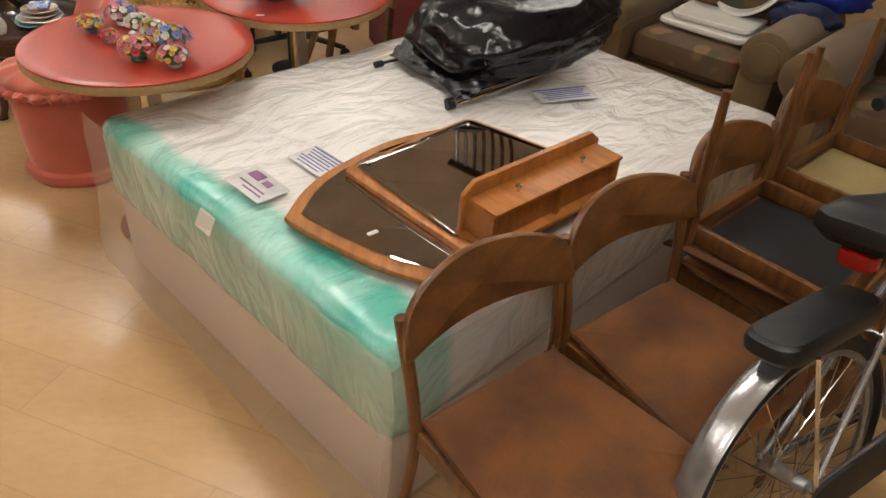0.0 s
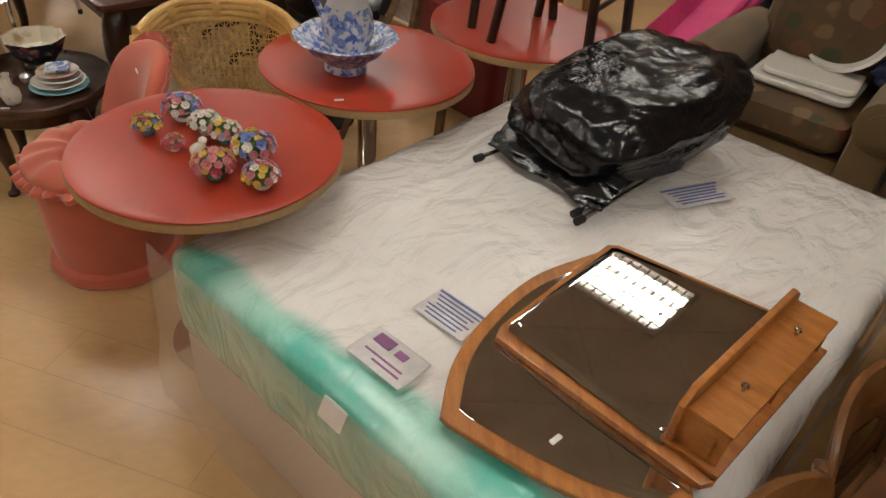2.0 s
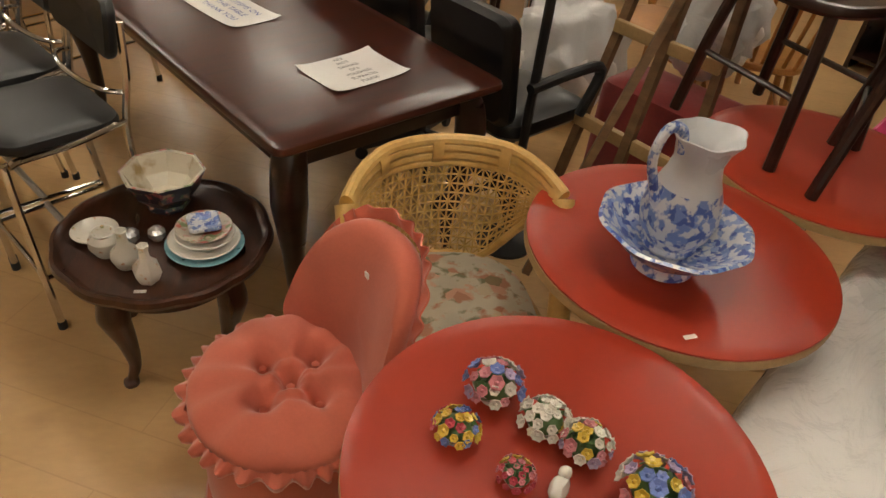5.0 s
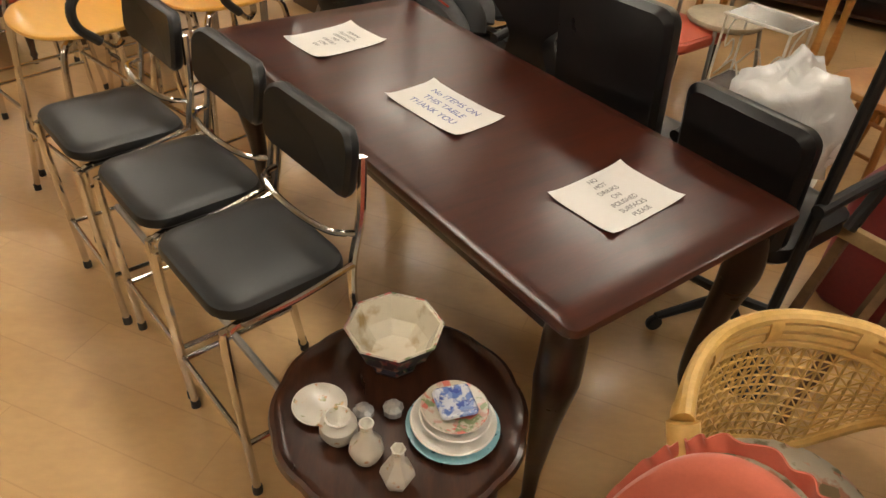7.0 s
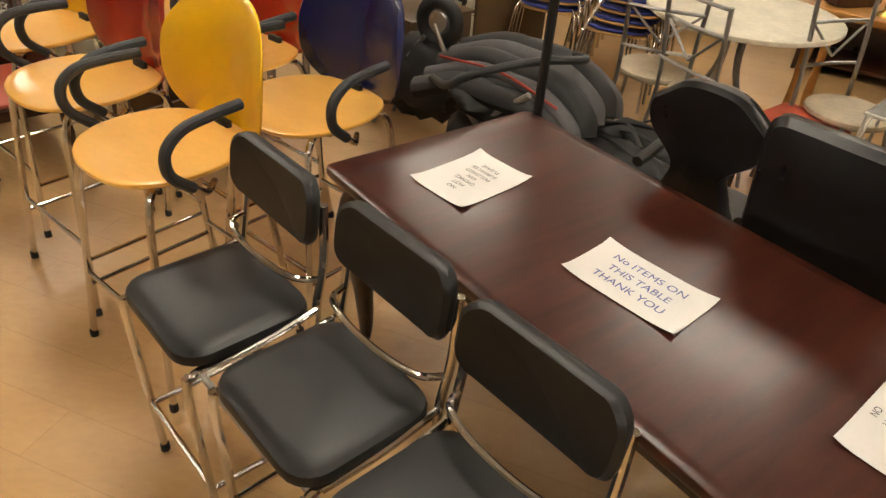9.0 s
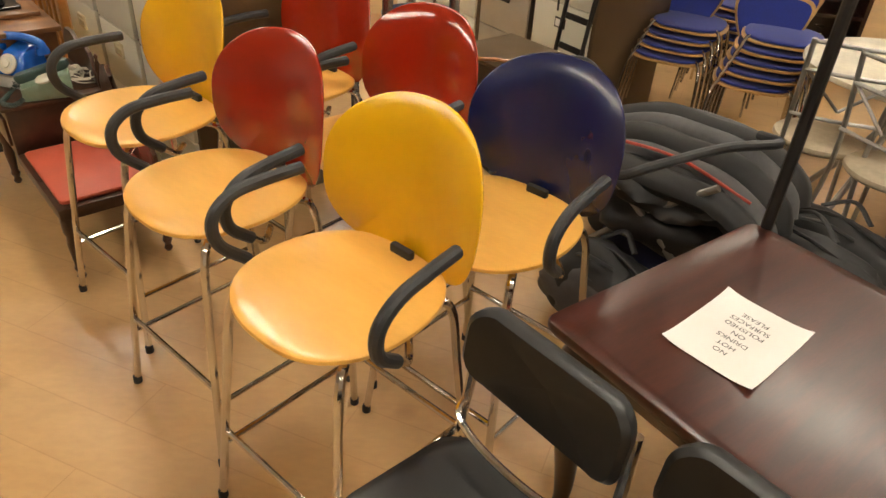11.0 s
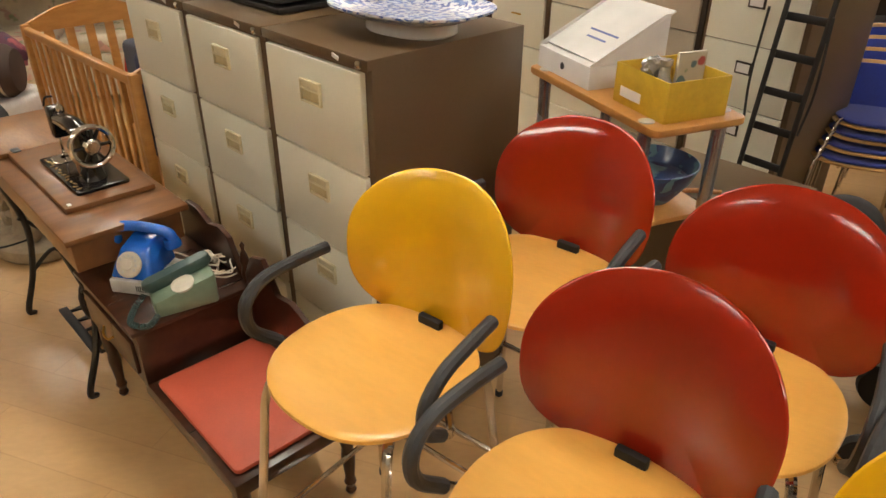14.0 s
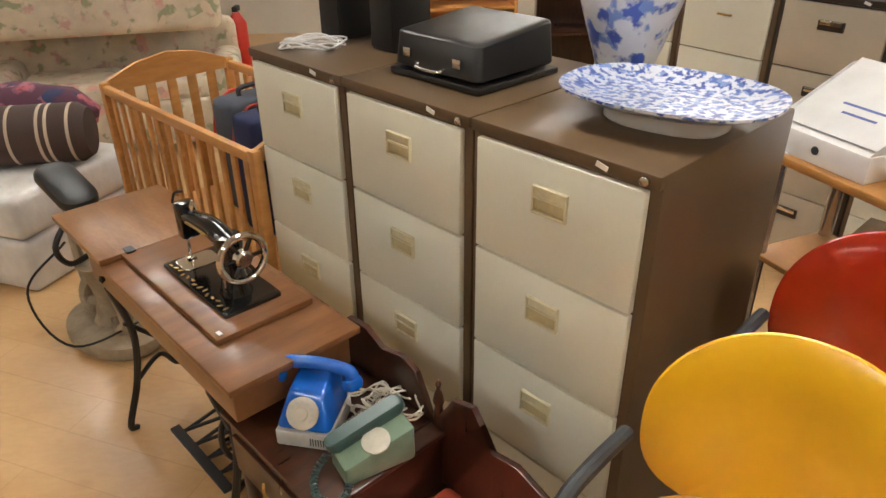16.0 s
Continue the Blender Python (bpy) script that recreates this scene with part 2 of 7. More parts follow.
def wrapped_mattress(name):
    """White quilting with a teal band along one end, under tight glossy polythene with long creases."""
    m = mat(name, (0.86, 0.84, 0.82), (0.81, 0.78, 0.76), rough=0.3, scale=3, grain=14, spread=0.05, bump=0)
    t = m.node_tree
    n, l = t.nodes, t.links
    p = n["Principled BSDF"]
    hsv = p.inputs["Base Color"].links[0].from_node
    co = n.new("ShaderNodeTexCoord")
    xyz = n.new("ShaderNodeSeparateXYZ")
    l.new(co.outputs["Object"], xyz.inputs[0])
    edge = n.new("ShaderNodeMath")
    edge.operation = "MULTIPLY_ADD"
    edge.inputs[1].default_value = 0.07
    l.new(xyz.outputs[1], edge.inputs[0])
    l.new(xyz.outputs[0], edge.inputs[2])
    wob = n.new("ShaderNodeTexNoise")
    wob.inputs["Scale"].default_value = 5
    l.new(co.outputs["Object"], wob.inputs["Vector"])
    w2 = n.new("ShaderNodeMath")
    w2.operation = "MULTIPLY_ADD"
    w2.inputs[1].default_value = 0.10
    l.new(wob.outputs["Fac"], w2.inputs[0])
    l.new(edge.outputs[0], w2.inputs[2])
    mask = n.new("ShaderNodeMapRange")
    mask.inputs["From Min"].default_value, mask.inputs["From Max"].default_value = -0.725, -0.765
    l.new(w2.outputs[0], mask.inputs["Value"])
    teal = n.new("ShaderNodeValToRGB")
    teal.color_ramp.elements[0].color, teal.color_ramp.elements[1].color = (0.10, 0.50, 0.40, 1), (0.46, 0.74, 0.64, 1)
    teal.color_ramp.elements[0].position, teal.color_ramp.elements[1].position = 0.36, 0.6
    w3 = n.new("ShaderNodeTexNoise")
    w3.inputs["Scale"].default_value, w3.inputs["Detail"].default_value = 3.2, 6
    l.new(co.outputs["Object"], w3.inputs["Vector"])
    l.new(w3.outputs["Fac"], teal.inputs[0])
    mix = n.new("ShaderNodeMix")
    mix.data_type = "RGBA"
    l.new(mask.outputs[0], mix.inputs[0])
    l.new(hsv.outputs[0], mix.inputs[6])
    l.new(teal.outputs[0], mix.inputs[7])
    l.new(mix.outputs[2], p.inputs["Base Color"])
    p.inputs["Coat Weight"].default_value, p.inputs["Coat Roughness"].default_value = 1.0, 0.07
    mp = n.new("ShaderNodeMapping")
    mp.inputs["Scale"].default_value = (1.0, 1.9, 1.2)
    mp.inputs["Rotation"].default_value = (0, 0, 0.5)
    l.new(co.outputs["Object"], mp.inputs["Vector"])
    cr = n.new("ShaderNodeTexNoise")
    cr.inputs["Scale"].default_value, cr.inputs["Detail"].default_value, cr.inputs["Distortion"].default_value = 4.0, 4, 1.7
    l.new(mp.outputs[0], cr.inputs["Vector"])
    bp = n.new("ShaderNodeBump")
    bp.inputs["Strength"].default_value, bp.inputs["Distance"].default_value = 0.85, 0.055
    l.new(cr.outputs["Fac"], bp.inputs["Height"])
    l.new(bp.outputs[0], p.inputs["Coat Normal"])
    b2 = n.new("ShaderNodeBump")
    b2.inputs["Strength"].default_value, b2.inputs["Distance"].default_value = 0.06, 0.03
    l.new(cr.outputs["Fac"], b2.inputs["Height"])
    l.new(b2.outputs[0], p.inputs["Normal"])
    return m


def board_floor(name):
    """Pale worn laminate boards with faint joints, knots and scuffs."""
    m = mat(name, (0.62, 0.40, 0.19), (0.52, 0.315, 0.135), rough=0.36, scale=1.6, stretch=(1, 2.2, 1), grain=22, spread=0.10, bump=0.05, mixed=(0.3, 0.7), coat=0.15)
    t = m.node_tree
    n, l = t.nodes, t.links
    p = n["Principled BSDF"]
    hsv = p.inputs["Base Color"].links[0].from_node
    co = n.new("ShaderNodeTexCoord")
    mp = n.new("ShaderNodeMapping")
    mp.inputs["Rotation"].default_value = (0, 0, radians(20))
    l.new(co.outputs["Object"], mp.inputs["Vector"])
    br = n.new("ShaderNodeTexBrick")
    br.inputs["Color1"].default_value, br.inputs["Color2"].default_value, br.inputs["Mortar"].default_value = (1, 1, 1, 1), (0.9, 0.9, 0.88, 1), (0.72, 0.68, 0.62, 1)
    br.inputs["Scale"].default_value, br.inputs["Mortar Size"].default_value = 1.0, 0.0022
    br.inputs["Brick Width"].default_value, br.inputs["Row Height"].default_value = 1.25, 0.19
    l.new(mp.outputs[0], br.inputs["Vector"])
    vo = n.new("ShaderNodeTexVoronoi")
    vo.inputs["Scale"].default_value = 3.3
    l.new(co.outputs["Object"], vo.inputs["Vector"])
    knot = n.new("ShaderNodeMapRange")
    knot.inputs["From Min"].default_value, knot.inputs["From Max"].default_value = 0.03, 0.16
    knot.inputs["To Min"].default_value = 0.72
    l.new(vo.outputs["Distance"], knot.inputs["Value"])
    m1 = n.new("ShaderNodeMix")
    m1.data_type, m1.blend_type = "RGBA", "MULTIPLY"
    m1.inputs[0].default_value = 0.55
    l.new(hsv.outputs[0], m1.inputs[6])
    l.new(br.outputs["Color"], m1.inputs[7])
    m2 = n.new("ShaderNodeMix")
    m2.data_type, m2.blend_type = "RGBA", "MULTIPLY"
    m2.inputs[0].default_value = 0.6
    l.new(m1.outputs[2], m2.inputs[6])
    l.new(knot.outputs[0], m2.inputs[7])
    l.new(m2.outputs[2], p.inputs["Base Color"])
    return m


FLOOR = board_floor("laminate boards")
WALL = mat("wall paint", (0.72, 0.68, 0.6), (0.66, 0.62, 0.54), rough=0.7, scale=1.5, grain=60, spread=0.04, bump=0.05)
CEIL = mat("ceiling tile", (0.78, 0.76, 0.72), rough=0.9, scale=2, grain=120, spread=0.06, bump=0.2)
TUBE = glow("tube light", (1.0, 0.93, 0.79), TUBE_POWER)
STEEL = mat("bright louvre", (0.75, 0.75, 0.74), rough=0.25, metal=1, bump=0)
CHROME = mat("chrome", (0.72, 0.70, 0.67), (0.6, 0.58, 0.55), rough=0.12, metal=1, bump=0, spread=0.05)
DULLMETAL = mat("grey metal", (0.42, 0.41, 0.4), rough=0.35, metal=0.9, bump=0.02)
RUBBER = mat("black rubber", (0.012, 0.012, 0.013), rough=0.55, bump=0.1)
ARMFOAM = mat("grey black foam grip", (0.035, 0.038, 0.042), (0.02, 0.021, 0.024), rough=0.5, grain=150, bump=0.2)
VINYL = mat("black vinyl", (0.010, 0.011, 0.012), (0.006, 0.006, 0.007), rough=0.43, grain=220, bump=0.12, depth=0.001)
LEATHER = mat("black leather", (0.006, 0.006, 0.007), (0.004, 0.004, 0.005), rough=0.3, grain=160, bump=0.15, depth=0.001)
REDTOP = mat("red laminate", (0.42, 0.045, 0.02), (0.36, 0.036, 0.016), rough=0.33, scale=2, grain=70, spread=0.05, bump=0.02, coat=0.0)
PLYEDGE = mat("plywood edge", (0.42, 0.27, 0.12), rough=0.5, grain=90)
MAHOG = mat("dark mahogany", (0.068, 0.0155, 0.0085), (0.038, 0.009, 0.0055), rough=0.31, scale=3, stretch=(9, 1, 1), grain=30, spread=0.3, bump=0.02, coat=0.12)
DARKWOOD = mat("dark stained wood", (0.03, 0.01, 0.006), (0.016, 0.006, 0.004), rough=0.3, scale=5, stretch=(1, 1, 4), grain=40, spread=0.3, coat=0.3)
COFFEEWOOD = mat("polished brown wood", (0.06, 0.02, 0.009), (0.03, 0.01, 0.005), rough=0.3, scale=5, stretch=(6, 1, 1), grain=40, spread=0.3, coat=0.3)
TEAK = mat("teak", (0.46, 0.18, 0.038), (0.34, 0.12, 0.025), rough=0.4, scale=5, stretch=(10, 1.5, 1.5), grain=40, spread=0.25, bump=0.05)
CHAIRWOOD = mat("brown chair wood", (0.19, 0.078, 0.021), (0.105, 0.04, 0.012), rough=0.36, scale=6, stretch=(1.5, 8, 1.5), grain=40, spread=0.25, bump=0.05)
VELOUR = mat("rust brown velour", (0.18, 0.062, 0.010), (0.07, 0.023, 0.005), rough=0.9, scale=5, grain=200, spread=0.15, bump=0.2, sheen=0.08, mixed=(0.35, 0.6))
PINK = mat("salmon pink velvet", (0.56, 0.13, 0.075), (0.48, 0.105, 0.06), rough=0.75, scale=6, grain=140, spread=0.08, bump=0.15, sheen=0.35)
OLIVE = mat("olive brown upholstery", (0.17, 0.105, 0.04), (0.13, 0.078, 0.03), rough=0.85, scale=5, grain=150, spread=0.15, bump=0.2, sheen=0.2)
TAPESTRY = patterned("worn tapestry", (0.12, 0.07, 0.03), [(0.09, 0.05, 0.025), (0.16, 0.07, 0.03), (0.06, 0.06, 0.03), (0.18, 0.11, 0.05)], scale=9, cover=0.5, rough=0.9, coat=0)
MATTRESS = wrapped_mattress("wrapped mattress")
DIVAN = mat("beige divan cloth", (0.66, 0.53, 0.44), (0.60, 0.48, 0.40), rough=0.6, scale=3, grain=90, spread=0.06, bump=0.1, coat=0.3)
POLY = sheet_plastic("clear polythene", clear=0.83)
MILKY = sheet_plastic("milky polythene", (0.95, 0.95, 0.95), clear=0.3)
BINBAG = mat("black bin bag", (0.006, 0.006, 0.008), (0.004, 0.004, 0.006), rough=0.2, scale=5, grain=9, bump=0.7, depth=0.03, spread=0.05)
MIRROR = mat("mirror", (0.62, 0.60, 0.57), (0.61, 0.59, 0.56), rough=0.02, metal=1, bump=0, spread=0.01)
RATTAN = mat("rattan", (0.68, 0.44, 0.15), (0.56, 0.34, 0.10), rough=0.4, scale=12, grain=60, spread=0.2, bump=0.2)
FLORAL = patterned("floral cushion", (0.55, 0.50, 0.38), [(0.42, 0.20, 0.12), (0.18, 0.18, 0.10), (0.55, 0.30, 0.20), (0.22, 0.16, 0.08), (0.5, 0.42, 0.28)], scale=24, cover=0.47, rough=0.85, coat=0, kind="noise")
CHINTZ = patterned("faded rose chintz", (0.66, 0.58, 0.45), [(0.62, 0.36, 0.3), (0.3, 0.32, 0.2), (0.6, 0.5, 0.38), (0.5, 0.32, 0.28)], scale=12, cover=0.44, rough=0.9, coat=0, kind="noise")
CHINA = mat("white china", (0.74, 0.71, 0.66), (0.7, 0.67, 0.61), rough=0.15, bump=0, spread=0.03, coat=0.5)
SPRIGGED = patterned("sprigged china", (0.72, 0.68, 0.60), [(0.5, 0.25, 0.12), (0.3, 0.3, 0.15), (0.6, 0.4, 0.2)], scale=60, cover=0.36, kind="noise")
BLUEWHITE = patterned("blue and white transferware", (0.66, 0.68, 0.74), [(0.035, 0.07, 0.32), (0.08, 0.15, 0.45), (0.2, 0.28, 0.55)], scale=70, cover=0.50, kind="noise")
BLUEBAND = patterned("blue landscape china", (0.68, 0.69, 0.73), [(0.05, 0.09, 0.36), (0.14, 0.22, 0.50), (0.25, 0.33, 0.58)], scale=62, cover=0.52, kind="noise")
TURQ = patterned("turquoise rim china", (0.22, 0.46, 0.54), [(0.3, 0.5, 0.55), (0.03, 0.12, 0.16)], scale=60, cover=0.3)
IMARI = patterned("dark floral china", (0.012, 0.014, 0.03), [(0.4, 0.08, 0.08), (0.5, 0.3, 0.2), (0.1, 0.16, 0.08)], scale=45, cover=0.42, kind="noise")
IMARIRIM = patterned("floral rim china", (0.62, 0.56, 0.46), [(0.55, 0.15, 0.12), (0.5, 0.3, 0.25), (0.2, 0.25, 0.12)], scale=50, cover=0.47, kind="noise")
BOWLIN = mat("stained cream china", (0.68, 0.62, 0.50), (0.42, 0.30, 0.15), rough=0.25, scale=11, bump=0, mixed=(0.3, 0.42), spread=0.05)
PAPER = mat("white paper", (0.82, 0.80, 0.78), (0.78, 0.76, 0.74), rough=0.6, scale=4, bump=0.02, spread=0.02)
INK = mat("dark ink", (0.05, 0.05, 0.06), rough=0.6, bump=0)
BLUEINK = mat("blue ink", (0.12, 0.16, 0.45), rough=0.6, bump=0)
SEATPLY = mat("honey plywood seat", (0.86, 0.48, 0.11), (0.80, 0.42, 0.085), rough=0.3, scale=3, stretch=(1, 3, 1), grain=25, spread=0.06, bump=0.01, coat=0.25)
YELLOWP = mat("yellow plastic shell", (0.80, 0.45, 0.010), (0.74, 0.41, 0.008), rough=0.2, scale=3, bump=0.01, spread=0.04, coat=0.4)
REDP = mat("red plastic shell", (0.34, 0.020, 0.007), (0.28, 0.016, 0.006), rough=0.10, scale=3, bump=0.01, spread=0.04, coat=0.5)
NAVYP = mat("navy plastic shell", (0.006, 0.012, 0.070), (0.004, 0.009, 0.052), rough=0.25, scale=3, bump=0.01, spread=0.06, coat=0.3)
CABCREAM = mat("cream enamelled steel", (0.77, 0.77, 0.66), (0.74, 0.74, 0.63), rough=0.42, scale=2, grain=120, spread=0.03, bump=0.03)
CABGREY = mat("pale buff steel", (0.56, 0.49, 0.38), rough=0.42, scale=2, grain=120, spread=0.03, bump=0.03)
CABBROWN = mat("brown enamelled steel", (0.115, 0.072, 0.036), (0.10, 0.062, 0.031), rough=0.36, scale=2, grain=150, spread=0.08, bump=0.06)
CABDARK = mat("dark brown steel", (0.03, 0.02, 0.014), rough=0.4, bump=0.03)
HANDLE = mat("ivory handle plastic", (0.74, 0.68, 0.46), rough=0.4, bump=0.02)
WHITECARD = mat("white card", (0.80, 0.79, 0.79), rough=0.55, scale=3, bump=0.02, spread=0.02)

# ---- the room ----
X0, X1, Y0, Y1 = -10.0, 5.0, -4.0, 13.5
solid("floor", box((X1 - X0 + 0.4, Y1 - Y0 + 0.4, 0.2)), FLOOR, pose((X0 + X1) / 2, (Y0 + Y1) / 2, -0.1), "worn honey-coloured laminate board floor", "floor", kind="structure")
bm = box((X1 - X0 + 0.4, Y1 - Y0 + 0.4, 0.1), (0, 0, 0.05))
for i in range(int((X1 - X0) / 0.6)):
    box((0.024, Y1 - Y0, 0.006), (-(X1 - X0) / 2 + i * 0.6, 0, -0.003), bm=bm)
for i in range(int((Y1 - Y0) / 0.6)):
    box((X1 - X0, 0.024, 0.006), (0, -(Y1 - Y0) / 2 + i * 0.6, -0.0035), bm=bm)
solid("ceiling", bm, CEIL, pose((X0 + X1) / 2, (Y0 + Y1) / 2, CEILING), "white suspended tile ceiling", "ceiling", kind="structure")
for nm, sx, sy, x, y in (("wall_north", X1 - X0 + 0.4, 0.2, (X0 + X1) / 2, Y1 + 0.1), ("wall_south", X1 - X0 + 0.4, 0.2, (X0 + X1) / 2, Y0 - 0.1),
                         ("wall_west", 0.2, Y1 - Y0, X0 - 0.1, (Y0 + Y1) / 2), ("wall_east", 0.2, Y1 - Y0, X1 + 0.1, (Y0 + Y1) / 2)):
    solid(nm, box((sx, sy, CEILING)), WALL, pose(x, y, CEILING / 2), "plain cream painted shop wall", "wall", kind="structure")


def ceiling_light(m, first=None):
    if first:
        return copy_thing(first, m)
    t = thing("ceiling_light", m, "recessed fluorescent ceiling light with bright louvres", "ceiling light", "ceiling lights")
    bm = box((1.22, 0.03, 0.03), (0, 0.3, -0.015))
    box((1.22, 0.03, 0.03), (0, -0.3, -0.015), bm=bm)
    box((0.03, 0.57, 0.03), (0.6, 0, -0.015), bm=bm)
    box((0.03, 0.57, 0.03), (-0.6, 0, -0.015), bm=bm)
    part("frame", bm, CEIL, t)
    bm = bmesh.new()
    for i in range(1, 16):
        box((0.012, 0.56, 0.011), (-0.6 + i * 0.075, 0, -0.0225), bm=bm)
    for y in (-0.2, -0.09, 0.09, 0.2):
        box((1.16, 0.012, 0.011), (0, y, -0.0225), bm=bm)
    part("louvre", bm, STEEL, t, "bright metal louvre")
    for y in (-0.145, 0, 0.145):
        bm = box((1.15, 0.075, 0.008), (0, y, -0.008))
        part("tube", bm, TUBE, t, "glowing tube")
    return t


LIGHT = None
for i in range(5):
    for j in range(8):
        c = Vector((1.08, 4.37, 0)) + Vector((0.69, -0.73, 0)) * 2.4 * (3 - j) + Vector((0.73, 0.69, 0)) * 2.6 * (i - 2)
        if X0 + 1 < c.x < 1.6 and Y0 + 1 < c.y < Y1 - 1:
            made = ceiling_light(pose(c.x, c.y, CEILING, 0, 0, 133), LIGHT)
            LIGHT = LIGHT or made


# ---- wrapped bed ----
def bed(m):
    t = thing("bed", m, "double divan bed wrapped in creased clear polythene with a teal end", "bed")
    # local x runs from the teal end across the bed, y along that end
    w, d = 1.83, 1.37
    part("base", box((w - 0.02, d - 0.02, 0.27), (0, 0, 0.145), 0.03), DIVAN, t, "beige cloth divan base")
    o = bmesh.new()
    bmesh.ops.create_cube(o, size=1)
    bmesh.ops.scale(o, vec=(w, d, 0.275), verts=o.verts)
    bmesh.ops.bevel(o, geom=o.edges[:], offset=0.045, segments=3, profile=0.5, affect="EDGES")
    bmesh.ops.subdivide_edges(o, edges=[e for e in o.edges if e.calc_length() > 0.4], cuts=40, use_grid_fill=True)
    for v in o.verts:
        n1 = noise.fractal(Vector((v.co.x * 2.2, v.co.y * 3.4, v.co.z * 2)), 1, 2, 4)
        edge = max(abs(v.co.x) / (w / 2), abs(v.co.y) / (d / 2))
        v.co.z += 0.008 * n1 + (0.01 if v.co.z > 0 else 0) * (1 - edge ** 4)
        v.co += v.co.normalized() * 0.006 * noise.noise(v.co * 7)
    part("mattress", merge(bmesh.new(), o, pose(0, 0, 0.4175)), MATTRESS, t, "white mattress with teal band under glossy polythene", 60)

    def hang(u, v):
        y = -d / 2 - 0.03 + u * (d + 0.06)
        k = noise.noise(Vector((y * 4, v * 3, 1))) * 0.02 + noise.noise(Vector((y * 13, v * 6, 5))) * 0.008
        return Vector((-w / 2 - 0.018 - 0.045 * v + k, y, 0.57 - v * 0.55))
    part("polythene_wrap", shell(hang, 60, 24, 0), POLY, t, "loose clear polythene wrap hanging over the side", 80)

    def hang2(u, v):
        x = -w / 2 - 0.02 + u * (w + 0.04)
        k = noise.noise(Vector((x * 4, v * 3, 9))) * 0.02
        return Vector((x, -d / 2 - 0.022 + k, 0.565 - v * 0.5))
    part("polythene_wrap", shell(hang2, 60, 20, 0), POLY, t, "loose clear polythene wrap hanging over the side", 80)
    return t


BED = pose(0.07, 2.045, 0, 0, 0, 44.6)
bed(BED)
BEDTOP = 0.565


def flat_label(name, w, d, m, material, label, marks=None, ink=None):
    t = thing(name, m, label, "label")
    part("sheet", slab(rounded(w, d, 0.004, 2), 0, 0.0015, 0.0005), material, t)
    if marks:
        for mx, my, mw, mh in marks:
            part("print_bar", box((mw, mh, 0.001), (mx, my, 0.002)), ink, t, "printed bar")
    return t


LABELPLASTIC = mat("printed film", (0.76, 0.73, 0.73), rough=0.25, bump=0.02)
flat_label("printed_label", 0.15, 0.10, pose(-0.35, 1.66, BEDTOP + 0.012, 0, 0, -45), LABELPLASTIC, "white film label with blue printing on the mattress",
           [(0, 0.042, 0.14, 0.006)] + [(0, 0.028 - i * 0.013, 0.125 - 0.015 * (i % 3), 0.004) for i in range(6)], BLUEINK)
flat_label("printed_label", 0.22, 0.10, pose(0.42, 2.22, BEDTOP + 0.01, 0, 0, 20), LABELPLASTIC, "white film label with blue printing beside the black bag",
           [(0, 0.04, 0.21, 0.008)] + [(0, 0.024 - i * 0.014, 0.18 - 0.02 * (i % 3), 0.006) for i in range(5)], BLUEINK)
MAUVE = mat("mauve print", (0.30, 0.12, 0.30), rough=0.3, bump=0.02)
flat_label("printed_label", 0.16, 0.10, pose(-0.49, 1.52, BEDTOP + 0.013, 0, 0, -45), LABELPLASTIC, "white film label with a mauve emblem on the mattress",
           [(-0.035, 0.025, 0.05, 0.03), (0.02, 0.02, 0.03, 0.02), (0.0, -0.015, 0.11, 0.005), (0.02, -0.03, 0.08, 0.005)], MAUVE)
flat_label("paper_tag", 0.05, 0.07, pose(-0.598, 1.40, BEDTOP - 0.03, 0, -62, 44.6), PAPER, "blank white paper tag stuck to the wrapped mattress")


